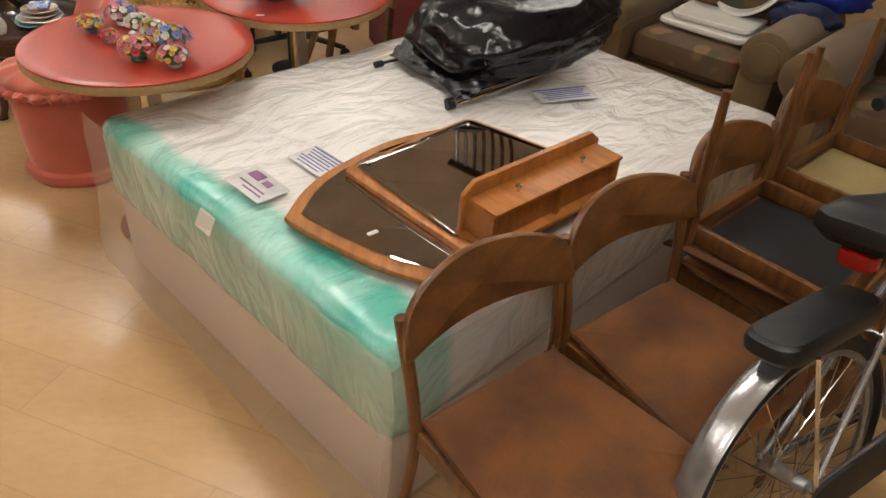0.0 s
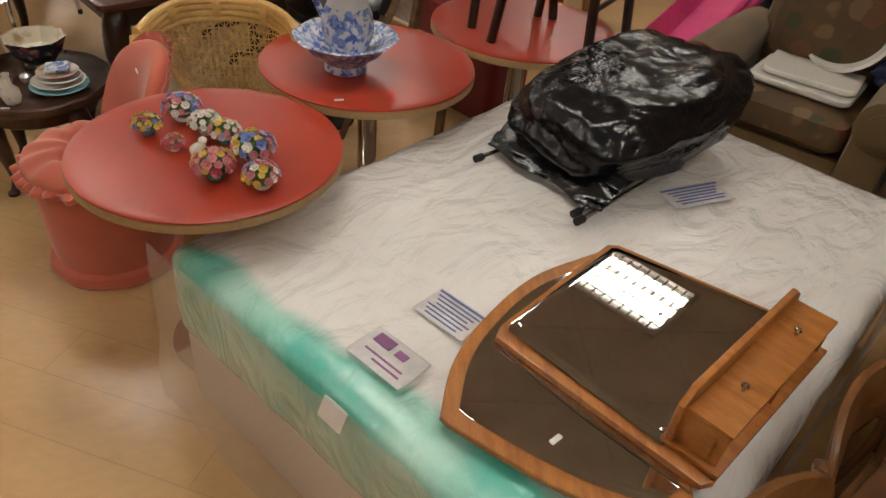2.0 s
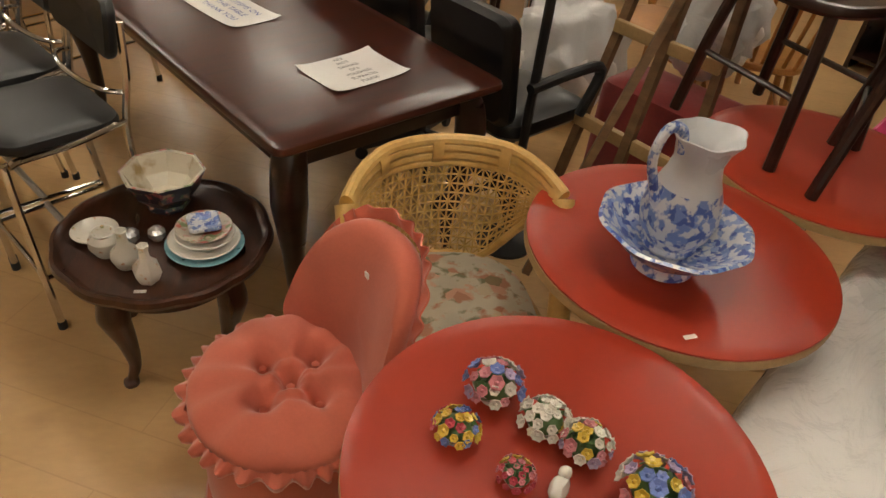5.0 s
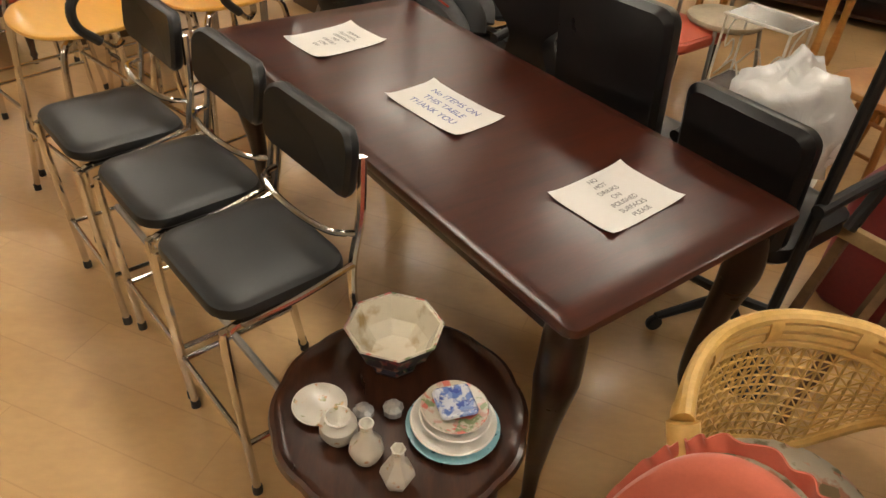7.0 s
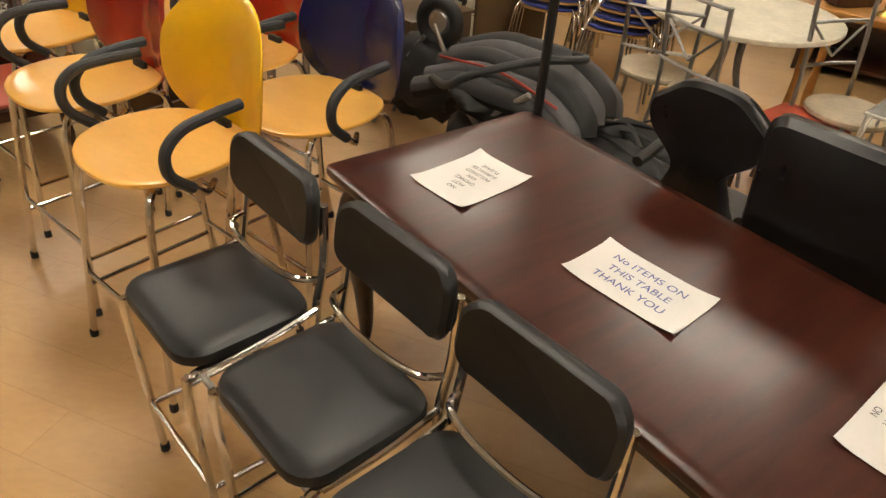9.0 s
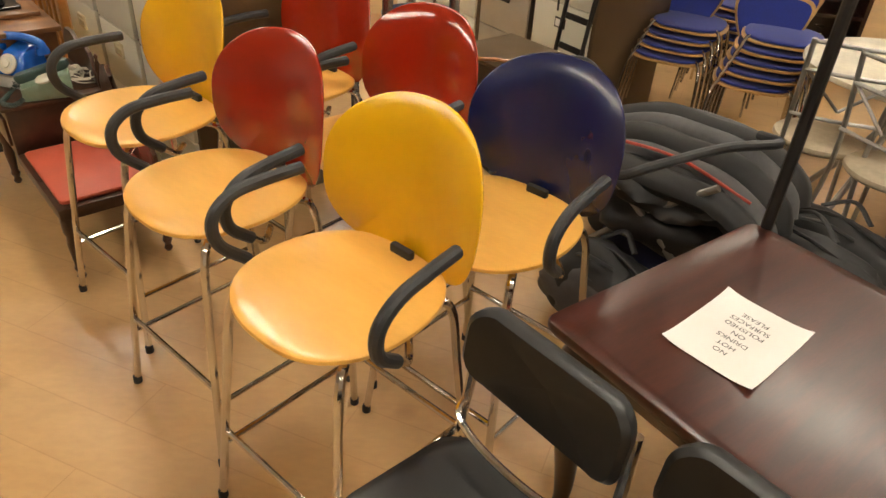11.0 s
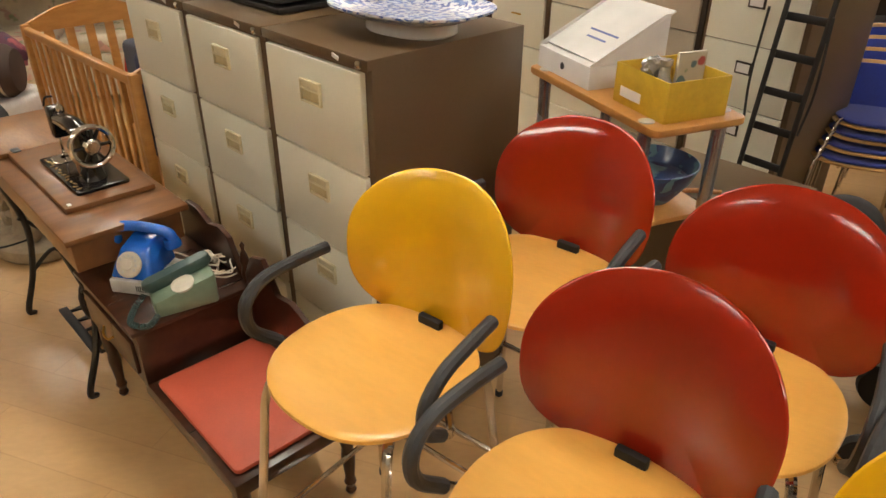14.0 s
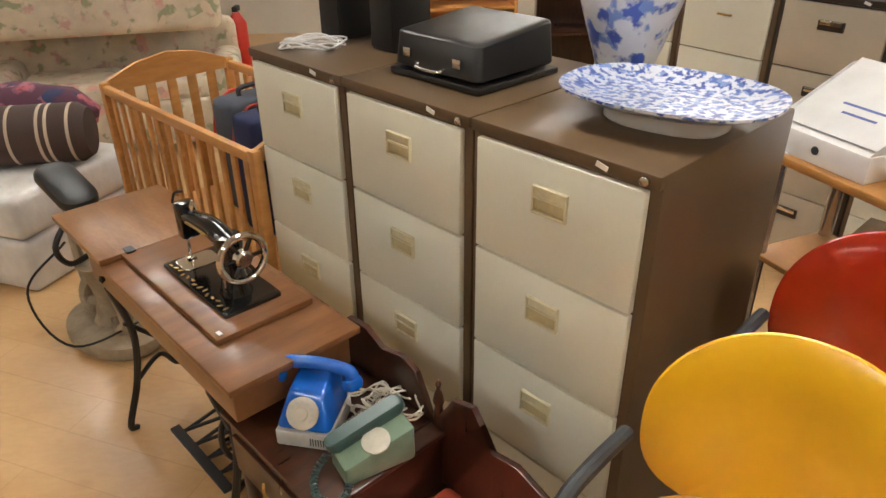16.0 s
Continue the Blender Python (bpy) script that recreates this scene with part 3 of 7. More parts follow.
# ---- dressing-table mirror on the bed ----
def mirror_unit(m):
    t = thing("dressing_table_mirror", m, "teak triple dressing-table mirror lying flat on the bed", "mirror")
    # fan-shaped wing with a bowed outer edge, partly under the four-sided centre panel
    tip, foot, top = (-0.388, -0.147, 0), (0.008, -0.378, 0), (0.06, 0.405, 0)
    outline = (spline([tip, (-0.357, -0.01, 0), (-0.285, 0.122, 0), (-0.141, 0.287, 0), top], 7)
               + [Vector((0.10, 0.37, 0)), Vector((0.12, 0.0, 0)), Vector((0.06, -0.34, 0))] + spline([foot, (-0.115, -0.337, 0), (-0.247, -0.258, 0), (-0.372, -0.166, 0)], 5))
    flat = [(p.x, p.y) for p in outline]
    part("wing_board", slab(flat, 0, 0.018, 0.006), TEAK, t, "teak wing board with a bowed edge")
    part("wing_mirror", slab([(x * 0.87 - 0.012, y * 0.87 - 0.005) for x, y in flat], 0.0185, 0.022, 0.001), MIRROR, t, "wing mirror glass")
    part("centre_board", slab([(-0.262, 0.052), (-0.247, 0.088), (0.062, 0.397), (0.092, 0.397), (0.42, 0.155), (0.45, 0.05), (0.10, -0.30), (0.072, -0.307)], 0.022, 0.040, 0.004), TEAK, t, "teak centre board")
    part("centre_mirror", slab([(-0.234, 0.07), (-0.228, 0.088), (0.068, 0.378), (0.084, 0.378), (0.398, 0.150), (0.402, 0.13), (0.046, -0.222), (0.028, -0.222)], 0.0405, 0.045, 0.002), MIRROR, t, "bevelled centre mirror glass")
    part("bright_edge", tube([(-0.231, 0.068, 0.0445), (0.026, -0.226, 0.0445)], 0.0035, 6, 1), CHROME, t, "bright metal edge strip")
    part("bright_edge", tube([(-0.25, 0.035, 0.023), (-0.11, -0.14, 0.023), (0.058, -0.312, 0.023)], 0.003, 6, 4), CHROME, t, "bright metal edge strip")
    for x, y in ((-0.205, 0.085), (0.07, 0.352), (0.035, -0.19)):
        part("mirror_clip", lathe([(0.007, 0), (0.007, 0.003), (0.004, 0.005), (0, 0.005)], 12, (x, y, 0.045)), CHROME, t, "small bright mirror clip")
    part("price_tag", slab(rounded(0.03, 0.012, 0.003, 2), 0.022, 0.0235, 0.0005, at=(-0.17, -0.2, 0), rot=(0, 0, 40)), PAPER, t, "small white price tag")
    return t


MIRR = pose(0.0, 1.5, BEDTOP + 0.012)
mirror_unit(MIRR)


def shelf_box(m, length):
    """Long teak trinket box: open compartments, high curved back, two knobs."""
    t = thing("shelf_box", m, "teak trinket shelf box with two compartments and brass knobs", "shelf")
    part("bottom", box((length + 0.03, 0.12, 0.015), (0, -0.002, 0.0085), 0.003), TEAK, t)
    part("front", box((length, 0.010, 0.10), (0, -0.030, 0.066), 0.002), TEAK, t, "recessed front panel")
    part("top", box((length, 0.09, 0.012), (0, -0.008, 0.122), 0.002), TEAK, t)
    out = [(-length / 2 - 0.015, 0.0), (length / 2 + 0.015, 0.0), (length / 2 + 0.015, 0.12), (length / 2 - 0.02, 0.155), (-length / 2 + 0.02, 0.155), (-length / 2 - 0.015, 0.12)]
    part("back", slab(out, -0.007, 0.007, 0.003, at=(0, 0.045, 0.016), rot=(90, 0, 0)), TEAK, t, "raised back board with rounded ends")
    for x in (-length / 2 + 0.006, 0, length / 2 - 0.006):
        part("divider", box((0.012, 0.088, 0.10), (x, -0.004, 0.066), 0.002), TEAK, t)
    for x in (-length / 4, length / 4):
        part("knob", lathe([(0.004, 0), (0.004, 0.012), (0.008, 0.016), (0.006, 0.022), (0.0, 0.024)], 12, (x, -0.01, 0.128)), CHROME, t, "small bright knob")
    return t


shelf_box(pose(0.243, 1.408, BEDTOP + 0.054, 0, 0, 41.6) @ Matrix.Diagonal((1, 1, 0.8, 1)), 0.46)


# ---- bundle in a black bag ----
def bag_bundle(m):
    t = thing("bagged_bundle", m, "bulky folded frame wrapped in a shiny black bin bag", "bag")
    o = bmesh.new()
    bmesh.ops.create_cube(o, size=2)
    bmesh.ops.subdivide_edges(o, edges=o.edges[:], cuts=23, use_grid_fill=True)
    for v in o.verts:
        c = v.co.copy()
        n1 = c.normalized()
        s = (abs(c.x) ** 3 + abs(c.y) ** 3 + abs(c.z) ** 3) ** (-1 / 3)
        c *= s
        k = noise.ridged_multi_fractal(Vector((c.x * 0.9, c.y * 1.5, c.z * 1.2)) + Vector((3, 1, 2)), 1.1, 2.1, 4, 1.0, 2.0) * 0.03 - 0.03
        z = c.z * 0.135
        grow = 1 + 0.12 * (c.z + 1) / 2
        v.co = Vector((c.x * 0.37 * grow, c.y * 0.25 * grow, 0.15 + z + 0.04 * c.x)) + n1 * k
        v.co.z = max(v.co.z, 0.012)
    part("bag", merge(bmesh.new(), o), BINBAG, t, "shiny crumpled black polythene", 80)

    def skirt(u, v):
        y = -0.24 + 0.46 * u
        return Vector((-0.30 - 0.10 * v - 0.03 * noise.noise(Vector((y * 5, 0, 3))), y, 0.10 - 0.075 * v + 0.02 * noise.noise(Vector((y * 9, v * 5, 2)))))
    part("bag_flap", shell(skirt, 30, 8, 0.003), BINBAG, t, "loose flap of black polythene", 80)
    for x, y in ((-0.43, -0.195), (-0.45, -0.225), (-0.46, 0.176)):
        part("rod", tube([(x, y, 0.02), (0.0, y * 0.9, 0.03)], 0.007, 8, 1), CHROME, t, "bright metal rod")
        part("end_cap", tube([(x - 0.03, y, 0.02), (x, y, 0.02)], 0.012, 10, 1), RUBBER, t, "black rubber end cap")
    part("rod", tube([(-0.385, -0.2, 0.022), (-0.385, 0.18, 0.022)], 0.006, 8, 1), CHROME, t, "bright metal rod")
    return t


bag_bundle(pose(0.25, 2.50, BEDTOP + 0.006, 0, 0, 38))


# ---- round red tables ----
def red_table(m, r=0.37, first=None):
    t = thing("round_table", m, "round red laminate cafe table on a chrome pedestal", "table", "round red tables")
    circle = [(r * math.cos(2 * math.pi * i / 72), r * math.sin(2 * math.pi * i / 72)) for i in range(72)]
    part("edge_band", slab(circle, 0.668, 0.694, 0.004), PLYEDGE, t, "bare plywood edge")
    part("tabletop", slab([(x * 0.995, y * 0.995) for x, y in circle], 0.6945, 0.70, 0.001), REDTOP, t, "red laminate top")
    part("pole", lathe([(0.035, 0.03), (0.035, 0.667)], 24), CHROME, t, "chrome pole")
    part("mount", lathe([(0.12, 0.655), (0.12, 0.667)], 24), DULLMETAL, t)
    part("base", lathe([(0.19, 0.0), (0.19, 0.012), (0.16, 0.02), (0.05, 0.035), (0.04, 0.06), (0.0, 0.06)], 40), CHROME, t, "round metal base")
    return t


red_table(pose(-0.985, 2.15, 0, 0, 0, 10), 0.355)
red_table(pose(-0.59, 2.765, 0, 0, 0, 70), 0.365)
red_table(pose(0.0, 3.21, 0, 0, 0, 40), 0.365)


# ---- dark dining table ----
def cabriole(h, s, material, t, x, y, out, name="leg"):
    """A bowed leg: heavy knee, thin ankle and pad foot, splayed towards out."""
    d = Vector((out[0], out[1], 0)).normalized()
    pts = [Vector((x, y, h)), Vector((x, y, h * 0.9)) + d * 0.35 * s, Vector((x, y, h * 0.74)) + d * 0.5 * s, Vector((x, y, h * 0.45)) + d * 0.12 * s,
           Vector((x, y, h * 0.18)) - d * 0.05 * s, Vector((x, y, h * 0.06)) + d * 0.25 * s, Vector((x, y, 0.012)) + d * 0.42 * s]
    line = spline(pts, 6)
    rr = [0.62, 0.75, 0.78, 0.5, 0.32, 0.27, 0.4]
    o = bmesh.new()
    rings = []
    for i, p in enumerate(line):
        k = i / (len(line) - 1) * (len(rr) - 1)
        a = min(int(k), len(rr) - 2)
        r = (rr[a] + (rr[a + 1] - rr[a]) * (k - a)) * s
        rings.append([o.verts.new(p + Vector((r * math.cos(2 * math.pi * j / 14), r * math.sin(2 * math.pi * j / 14), 0))) for j in range(14)])
    for a, b in zip(rings, rings[1:]):
        for j in range(14):
            o.faces.new((a[j], b[j], b[(j + 1) % 14], a[(j + 1) % 14]))
    o.faces.new(rings[0])
    end = [o.verts.new((v.co.x, v.co.y, 0)) for v in rings[-1]]
    for j in range(14):
        o.faces.new((rings[-1][j], end[j], end[(j + 1) % 14], rings[-1][(j + 1) % 14]))
    o.faces.new(end[::-1])
    bmesh.ops.recalc_face_normals(o, faces=o.faces[:])
    part(name, merge(bmesh.new(), o), material, t)


def dining_table(m, L, W):
    t = thing("dining_table", m, "long dark mahogany dining table with cabriole legs", "table")
    part("tabletop", slab(rounded(L, W, 0.03, 4), 0.705, 0.735, 0.009), MAHOG, t, "polished dark mahogany top")
    for y in (-W / 2 + 0.07, W / 2 - 0.07):
        part("apron", box((L - 0.24, 0.022, 0.085), (0, y, 0.662), 0.003), DARKWOOD, t)
    for x in (-L / 2 + 0.08, L / 2 - 0.08):
        part("apron", box((0.022, W - 0.24, 0.085), (x, 0, 0.662), 0.003), DARKWOOD, t)
    for sx in (-1, 1):
        for sy in (-1, 1):
            cabriole(0.70, 0.068, DARKWOOD, t, sx * (L / 2 - 0.09), sy * (W / 2 - 0.09), (sx, sy))
    return t


TAB = pose(-1.795, 3.965, 0, 0, 0, 128.5)
dining_table(TAB, 1.79, 0.81)


def paper_sheet(name, centre, xdir, w, d, lines, size, ink, label, lead=1.25):
    a = math.degrees(math.atan2(xdir[1], xdir[0]))
    t = thing(name, pose(centre[0], centre[1], 0.7365, 0, 0, a), label, "paper sign")

    def f(u, v):
        x, y = (u - 0.5) * w, (v - 0.5) * d
        return Vector((x, y, 0.002 + 0.003 * (abs(u - 0.5) * 2) ** 4 * (abs(v - 0.5) * 2) ** 4 * 3))
    part("sheet", shell(f, 10, 10, 0.0008), PAPER, t, "", 60)
    y = (len(lines) - 1) / 2 * size * lead
    for s in lines:
        cu = bpy.data.curves.new("writing", "FONT")
        cu.body, cu.size, cu.align_x, cu.align_y = s, size, "CENTER", "CENTER"
        tmp = bpy.data.objects.new("tmp", cu)
        me = bpy.data.meshes.new_from_object(tmp)
        bpy.data.objects.remove(tmp)
        me.materials.append(ink)
        ob = new("writing", me)
        ob.parent = t
        ob.location = (0, y, 0.0036)
        y -= size * lead
    return t


NOTICE = ["NO", "HOT", "DRINKS", "ON", "POLISHED", "SURFACES", "PLEASE"]
paper_sheet("paper_sign", (-1.395, 3.517), (0.21, 0.19), 0.283, 0.207, NOTICE, 0.021, INK, "white paper notice about hot drinks on the dark table")
paper_sheet("paper_sign", (-1.842, 3.938), (0.22, -0.23), 0.315, 0.195, ["No ITEMS ON", "THIS TABLE", "THANK YOU"], 0.034, BLUEINK, "white paper notice handwritten in blue on the dark table", 1.35)
paper_sheet("paper_sign", (-2.235, 4.39), (-0.15, 0.155), 0.215, 0.285, NOTICE, 0.021, INK, "white paper notice about hot drinks, turned round on the dark table")


# ---- black bar stools ----
def black_stool(m, first=None):
    if first:
        return copy_thing(first, m)
    t = thing("bar_stool", m, "chrome bar stool with black vinyl seat and low back", "bar stool", "black bar stools")
    part("seat", slab(rounded(0.37, 0.34, 0.07, 5), 0.595, 0.635, 0.014, 0.012), VINYL, t, "padded black vinyl seat")

    def back(u, v):
        x = (u - 0.5) * 0.37
        k = abs(u - 0.5) * 2
        return Vector((x * (1 - 0.06 * (abs(v - 0.5) * 2) ** 6), 0.205 - 0.035 * k ** 2 + 0.03 * v, 0.735 + 0.215 * v))
    bm = bmesh.new()
    o = bmesh.new()
    out = rounded(0.37, 0.160, 0.05, 5)
    slab(out, -0.018, 0.018, 0.012, 0.004, bm=o)
    for v in o.verts:
        x, y, z = v.co
        v.co = Vector((x, 0.20 - 0.9 * x * x + 0.12 * y + z, 0.872 + y))
    part("backrest", merge(bm, o), VINYL, t, "padded black vinyl backrest")
    for s in (-1, 1):
        part("front_leg", tube([(s * 0.165, -0.09, 0.588), (s * 0.172, -0.150, 0.580), (s * 0.175, -0.165, 0.53), (s * 0.182, -0.148, 0.02)], 0.011, 8, 5), CHROME, t, "chrome tube leg")
        part("back_leg", tube([(s * 0.176, 0.200, 0.90), (s * 0.182, 0.190, 0.75), (s * 0.180, 0.165, 0.58), (s * 0.185, 0.185, 0.3), (s * 0.19, 0.225, 0.02)], 0.011, 8, 5), CHROME, t, "chrome tube leg")
        part("side_arm", tube([(s * 0.178, -0.12, 0.59), (s * 0.185, 0.02, 0.60), (s * 0.185, 0.165, 0.625)], 0.009, 8, 5), CHROME, t, "chrome side rail")
        part("stretcher", tube([(s * 0.179, -0.155, 0.20), (s * 0.187, 0.20, 0.20)], 0.008, 8, 1), CHROME, t)
        for x, y in ((0.182, -0.148), (0.19, 0.226)):
            part("foot", lathe([(0.014, 0), (0.014, 0.024), (0.01, 0.03), (0, 0.03)], 12, (s * x, y, 0)), RUBBER, t, "black rubber foot")
    part("back_rail", tube([(0.182, 0.185, 0.705), (0.15, 0.13, 0.715), (0.06, 0.105, 0.72), (-0.06, 0.105, 0.72), (-0.15, 0.13, 0.715), (-0.182, 0.185, 0.705)], 0.008, 8, 6), CHROME, t, "bowed chrome back rail")
    part("footrest", tube([(-0.187, -0.0, 0.20), (0.187, -0.0, 0.20)], 0.012, 8, 1), DULLMETAL, t)
    part("footrest", tube([(-0.179, -0.155, 0.21), (0.179, -0.155, 0.21)], 0.009, 8, 1), CHROME, t)
    return t


BS = black_stool(pose(-2.27, 3.335, 0, 0, 0, -47))
black_stool(pose(-2.54, 3.635, 0, 0, 0, -47), BS)
black_stool(pose(-2.845, 3.92, 0, 0, 0, -47), BS)


# ---- coloured bar stools ----
def shell_stool(m, shellmat, word):
    t = thing("bar_stool", m, "tall bar stool with " + word + " back and honey plywood seat", "bar stool", "coloured bar stools")
    out = []
    for i in range(56):
        a = 2 * math.pi * i / 56
        x, y = math.cos(a), math.sin(a)
        p = 2.5
        k = (abs(x) ** p + abs(y) ** p) ** (-1 / p)
        w = 0.235 - 0.02 * max(0, y)
        out.append((x * k * w, y * k * 0.235))
    part("seat", slab(out, 0.742, 0.757, 0.005, bend=lambda x, y: -0.35 * max(0, -y - 0.13) ** 2 - 0.012 * (1 - (x / 0.24) ** 2)), SEATPLY, t, "honey plywood seat")

    o = bmesh.new()
    bo = []
    for i in range(64):
        a = 2 * math.pi * i / 64
        x, y = math.cos(a), math.sin(a)
        p = 2.3 if y > 0 else 3.2
        k = (abs(x) ** p + abs(y) ** p) ** (-1 / p)
        bo.append((x * k * (0.252 if y > 0 else 0.252 - 0.03 * (y * k) ** 2), y * k * (0.208 if y > 0 else 0.21)))
    slab(bo, -0.005, 0.005, 0.0045, bm=o)
    bmesh.ops.subdivide_edges(o, edges=o.edges[:], cuts=1, use_grid_fill=True)
    for v in o.verts:
        x, y, z = v.co
        v.co = Vector((x, 0.252 - 1.3 * x * x + 0.12 * y + 0.25 * max(0, y) ** 2 + z, 0.925 + y))
    part("backrest", merge(bmesh.new(), o), shellmat, t, "glossy " + word + " plastic back shell", 50)
    part("back_bracket", box((0.07, 0.02, 0.035), (0, 0.20, 0.750), 0.005), RUBBER, t, "black plastic bracket")
    for s in (-1, 1):
        part("arm", tube([(s * 0.252, 0.10, 0.925), (s * 0.262, 0.005, 0.925), (s * 0.27, -0.09, 0.915), (s * 0.272, -0.145, 0.87), (s * 0.268, -0.14, 0.80), (s * 0.255, -0.075, 0.735)], 0.016, 10, 6), ARMFOAM, t, "black foam-covered arm")
        part("arm_tube", tube([(s * 0.257, -0.082, 0.745), (s * 0.245, -0.03, 0.70), (s * 0.19, 0.03, 0.69)], 0.010, 8, 5), CHROME, t, "chrome arm tube")
        part("front_leg", tube([(s * 0.10, -0.02, 0.73), (s * 0.165, -0.13, 0.725), (s * 0.19, -0.175, 0.68), (s * 0.205, -0.20, 0.5), (s * 0.245, -0.25, 0.02)], 0.0115, 8, 6), CHROME, t, "chrome tube leg")
        part("back_leg", tube([(s * 0.10, 0.05, 0.73), (s * 0.165, 0.14, 0.725), (s * 0.19, 0.18, 0.68), (s * 0.205, 0.20, 0.5), (s * 0.245, 0.25, 0.02)], 0.0115, 8, 6), CHROME, t, "chrome tube leg")
        part("stretcher", tube([(s * 0.228, -0.229, 0.22), (s * 0.228, 0.229, 0.22)], 0.008, 8, 1), CHROME, t)
        for y in (-0.251, 0.251):
            part("foot", lathe([(0.014, 0), (0.014, 0.022), (0.011, 0.03), (0, 0.03)], 12, (s * 0.246, y, 0)), RUBBER, t, "black rubber foot")
    for y, z in ((-0.222, 0.27), (0.222, 0.27)):
        part("footrest", tube([(-0.224, y, z), (0.224, y, z)], 0.009, 8, 1), CHROME, t)
    return t


SR = -39.0
YS = shell_stool(pose(-3.135, 4.45, 0, 0, 0, SR), YELLOWP, "yellow")
copy_thing(YS, pose(-3.95, 5.32, 0, 0, 0, SR))
RS = shell_stool(pose(-3.55, 4.865, 0, 0, 0, SR), REDP, "red")
copy_thing(RS, pose(-3.15, 5.23, 0, 0, 0, SR))
copy_thing(RS, pose(-3.54, 5.70, 0, 0, 0, SR))
shell_stool(pose(-2.775, 4.81, 0, 0, 0, SR), NAVYP, "navy blue")


# ---- filing cabinets ----
def filing_cabinet(m, w, d, h, front, body, style, label, group):
    """Local x is the width, -y the front."""
    t = thing("filing_cabinet", m, label, "filing cabinet", group)
    part("body", box((w, d - 0.01, h - 0.002), (0, 0.005, (h - 0.002) / 2), 0.004), body, t, "steel carcass")
    part("top_panel", box((w - 0.002, d + 0.004, 0.03), (0, -0.001, h - 0.014), 0.004), body, t)
    n = 4
    z0, z1 = 0.06, h - 0.035
    s = (z1 - z0) / n
    for i in range(n):
        zc = z0 + s * (i + 0.5)
        dr = part("drawer", box((w - 0.055, 0.02, s - 0.006), (0, -d / 2 + 0.001, zc), 0.004), front, t, "steel drawer front")
        if style == "ivory":
            bm = bmesh.new()
            for dz, hz in ((0.03, 0.006), (-0.035, 0.006), (0.004, 0.005)):
                box((0.10, 0.012, hz), (0, -d / 2 - 0.013, zc + s * 0.16 + dz), 0.002, bm=bm)
            for dx in (-0.0475, 0.0475):
                box((0.005, 0.012, 0.07), (dx, -d / 2 - 0.013, zc + s * 0.16 - 0.002), 0.0015, bm=bm)
            box((0.094, 0.006, 0.03), (0, -d / 2 - 0.011, zc + s * 0.16 + 0.017), 0.001, bm=bm)
            part("handle", bm, HANDLE, dr, "ivory recessed pull with card slot")
            # flat panel inside the pull; the hollow's shade is painted as darker ivory
            part("pull_shade", box((0.09, 0.006, 0.028), (0, -d / 2 - 0.0105, zc + s * 0.16 - 0.016), 0.001), PULLSHADE, dr, "flat panel with the hollow's shade painted in darker ivory")
        elif style == "slot":
            part("handle", box((0.12, 0.016, 0.045), (0, -d / 2 - 0.014, zc + s * 0.2), 0.004), CABDARK, dr, "dark recessed pull")
            part("card_slot", box((0.10, 0.004, 0.02), (0, -d / 2 - 0.022, zc + s * 0.2 + 0.012), 0.001), CHROME, dr)
        elif style == "card":
            part("card_holder", box((0.085, 0.008, 0.06), (0, -d / 2 - 0.012, zc + s * 0.15), 0.002), CABDARK, dr, "dark card holder")
            part("card", box((0.066, 0.003, 0.042), (0, -d / 2 - 0.0175, zc + s * 0.15), 0.0005), PAPER, dr, "white card")
        else:
            part("handle", box((0.08, 0.014, 0.01), (0, -d / 2 - 0.014, zc + s * 0.12), 0.003), BRASS, dr, "thin brass pull")
    part("lock", lathe([(0.011, 0), (0.011, 0.008), (0.008, 0.01), (0, 0.01)], 14, (w / 2 - 0.035, -d / 2 - 0.003, h - 0.016), (90, 0, 0)), CHROME, t, "small round lock")
    part("price_tag", box((0.03, 0.002, 0.012), (w / 2 - 0.14, -d / 2 - 0.0045, h - 0.014), 0, (0, 15, 0)), PAPER, t, "small white price tag")
    return t


# handle ivory darkened to paint in the shade inside the pulls
PULLSHADE = mat("shaded ivory", (0.58, 0.49, 0.27), rough=0.5, bump=0)
BRASS = mat("brass", (0.55, 0.36, 0.10), rough=0.3, metal=1, bump=0)
CW, CD = 0.53, 0.62
along = Vector((-1.085, 1.16, 0)).normalized()
inward = Vector((along.y, -along.x, 0))
corner = Vector((-3.985, 5.85, 0))
for i in range(3):
    c = corner + along * CW * (i + 0.5) + inward * CD / 2
    filing_cabinet(pose(c.x, c.y, 0, 0, 0, math.degrees(math.atan2(along.y, along.x)) + 180), CW - 0.004, CD, 1.31, CABCREAM, CABBROWN, "ivory",
                   "brown steel filing cabinet with cream drawers and ivory pulls", "brown and cream filing cabinets")


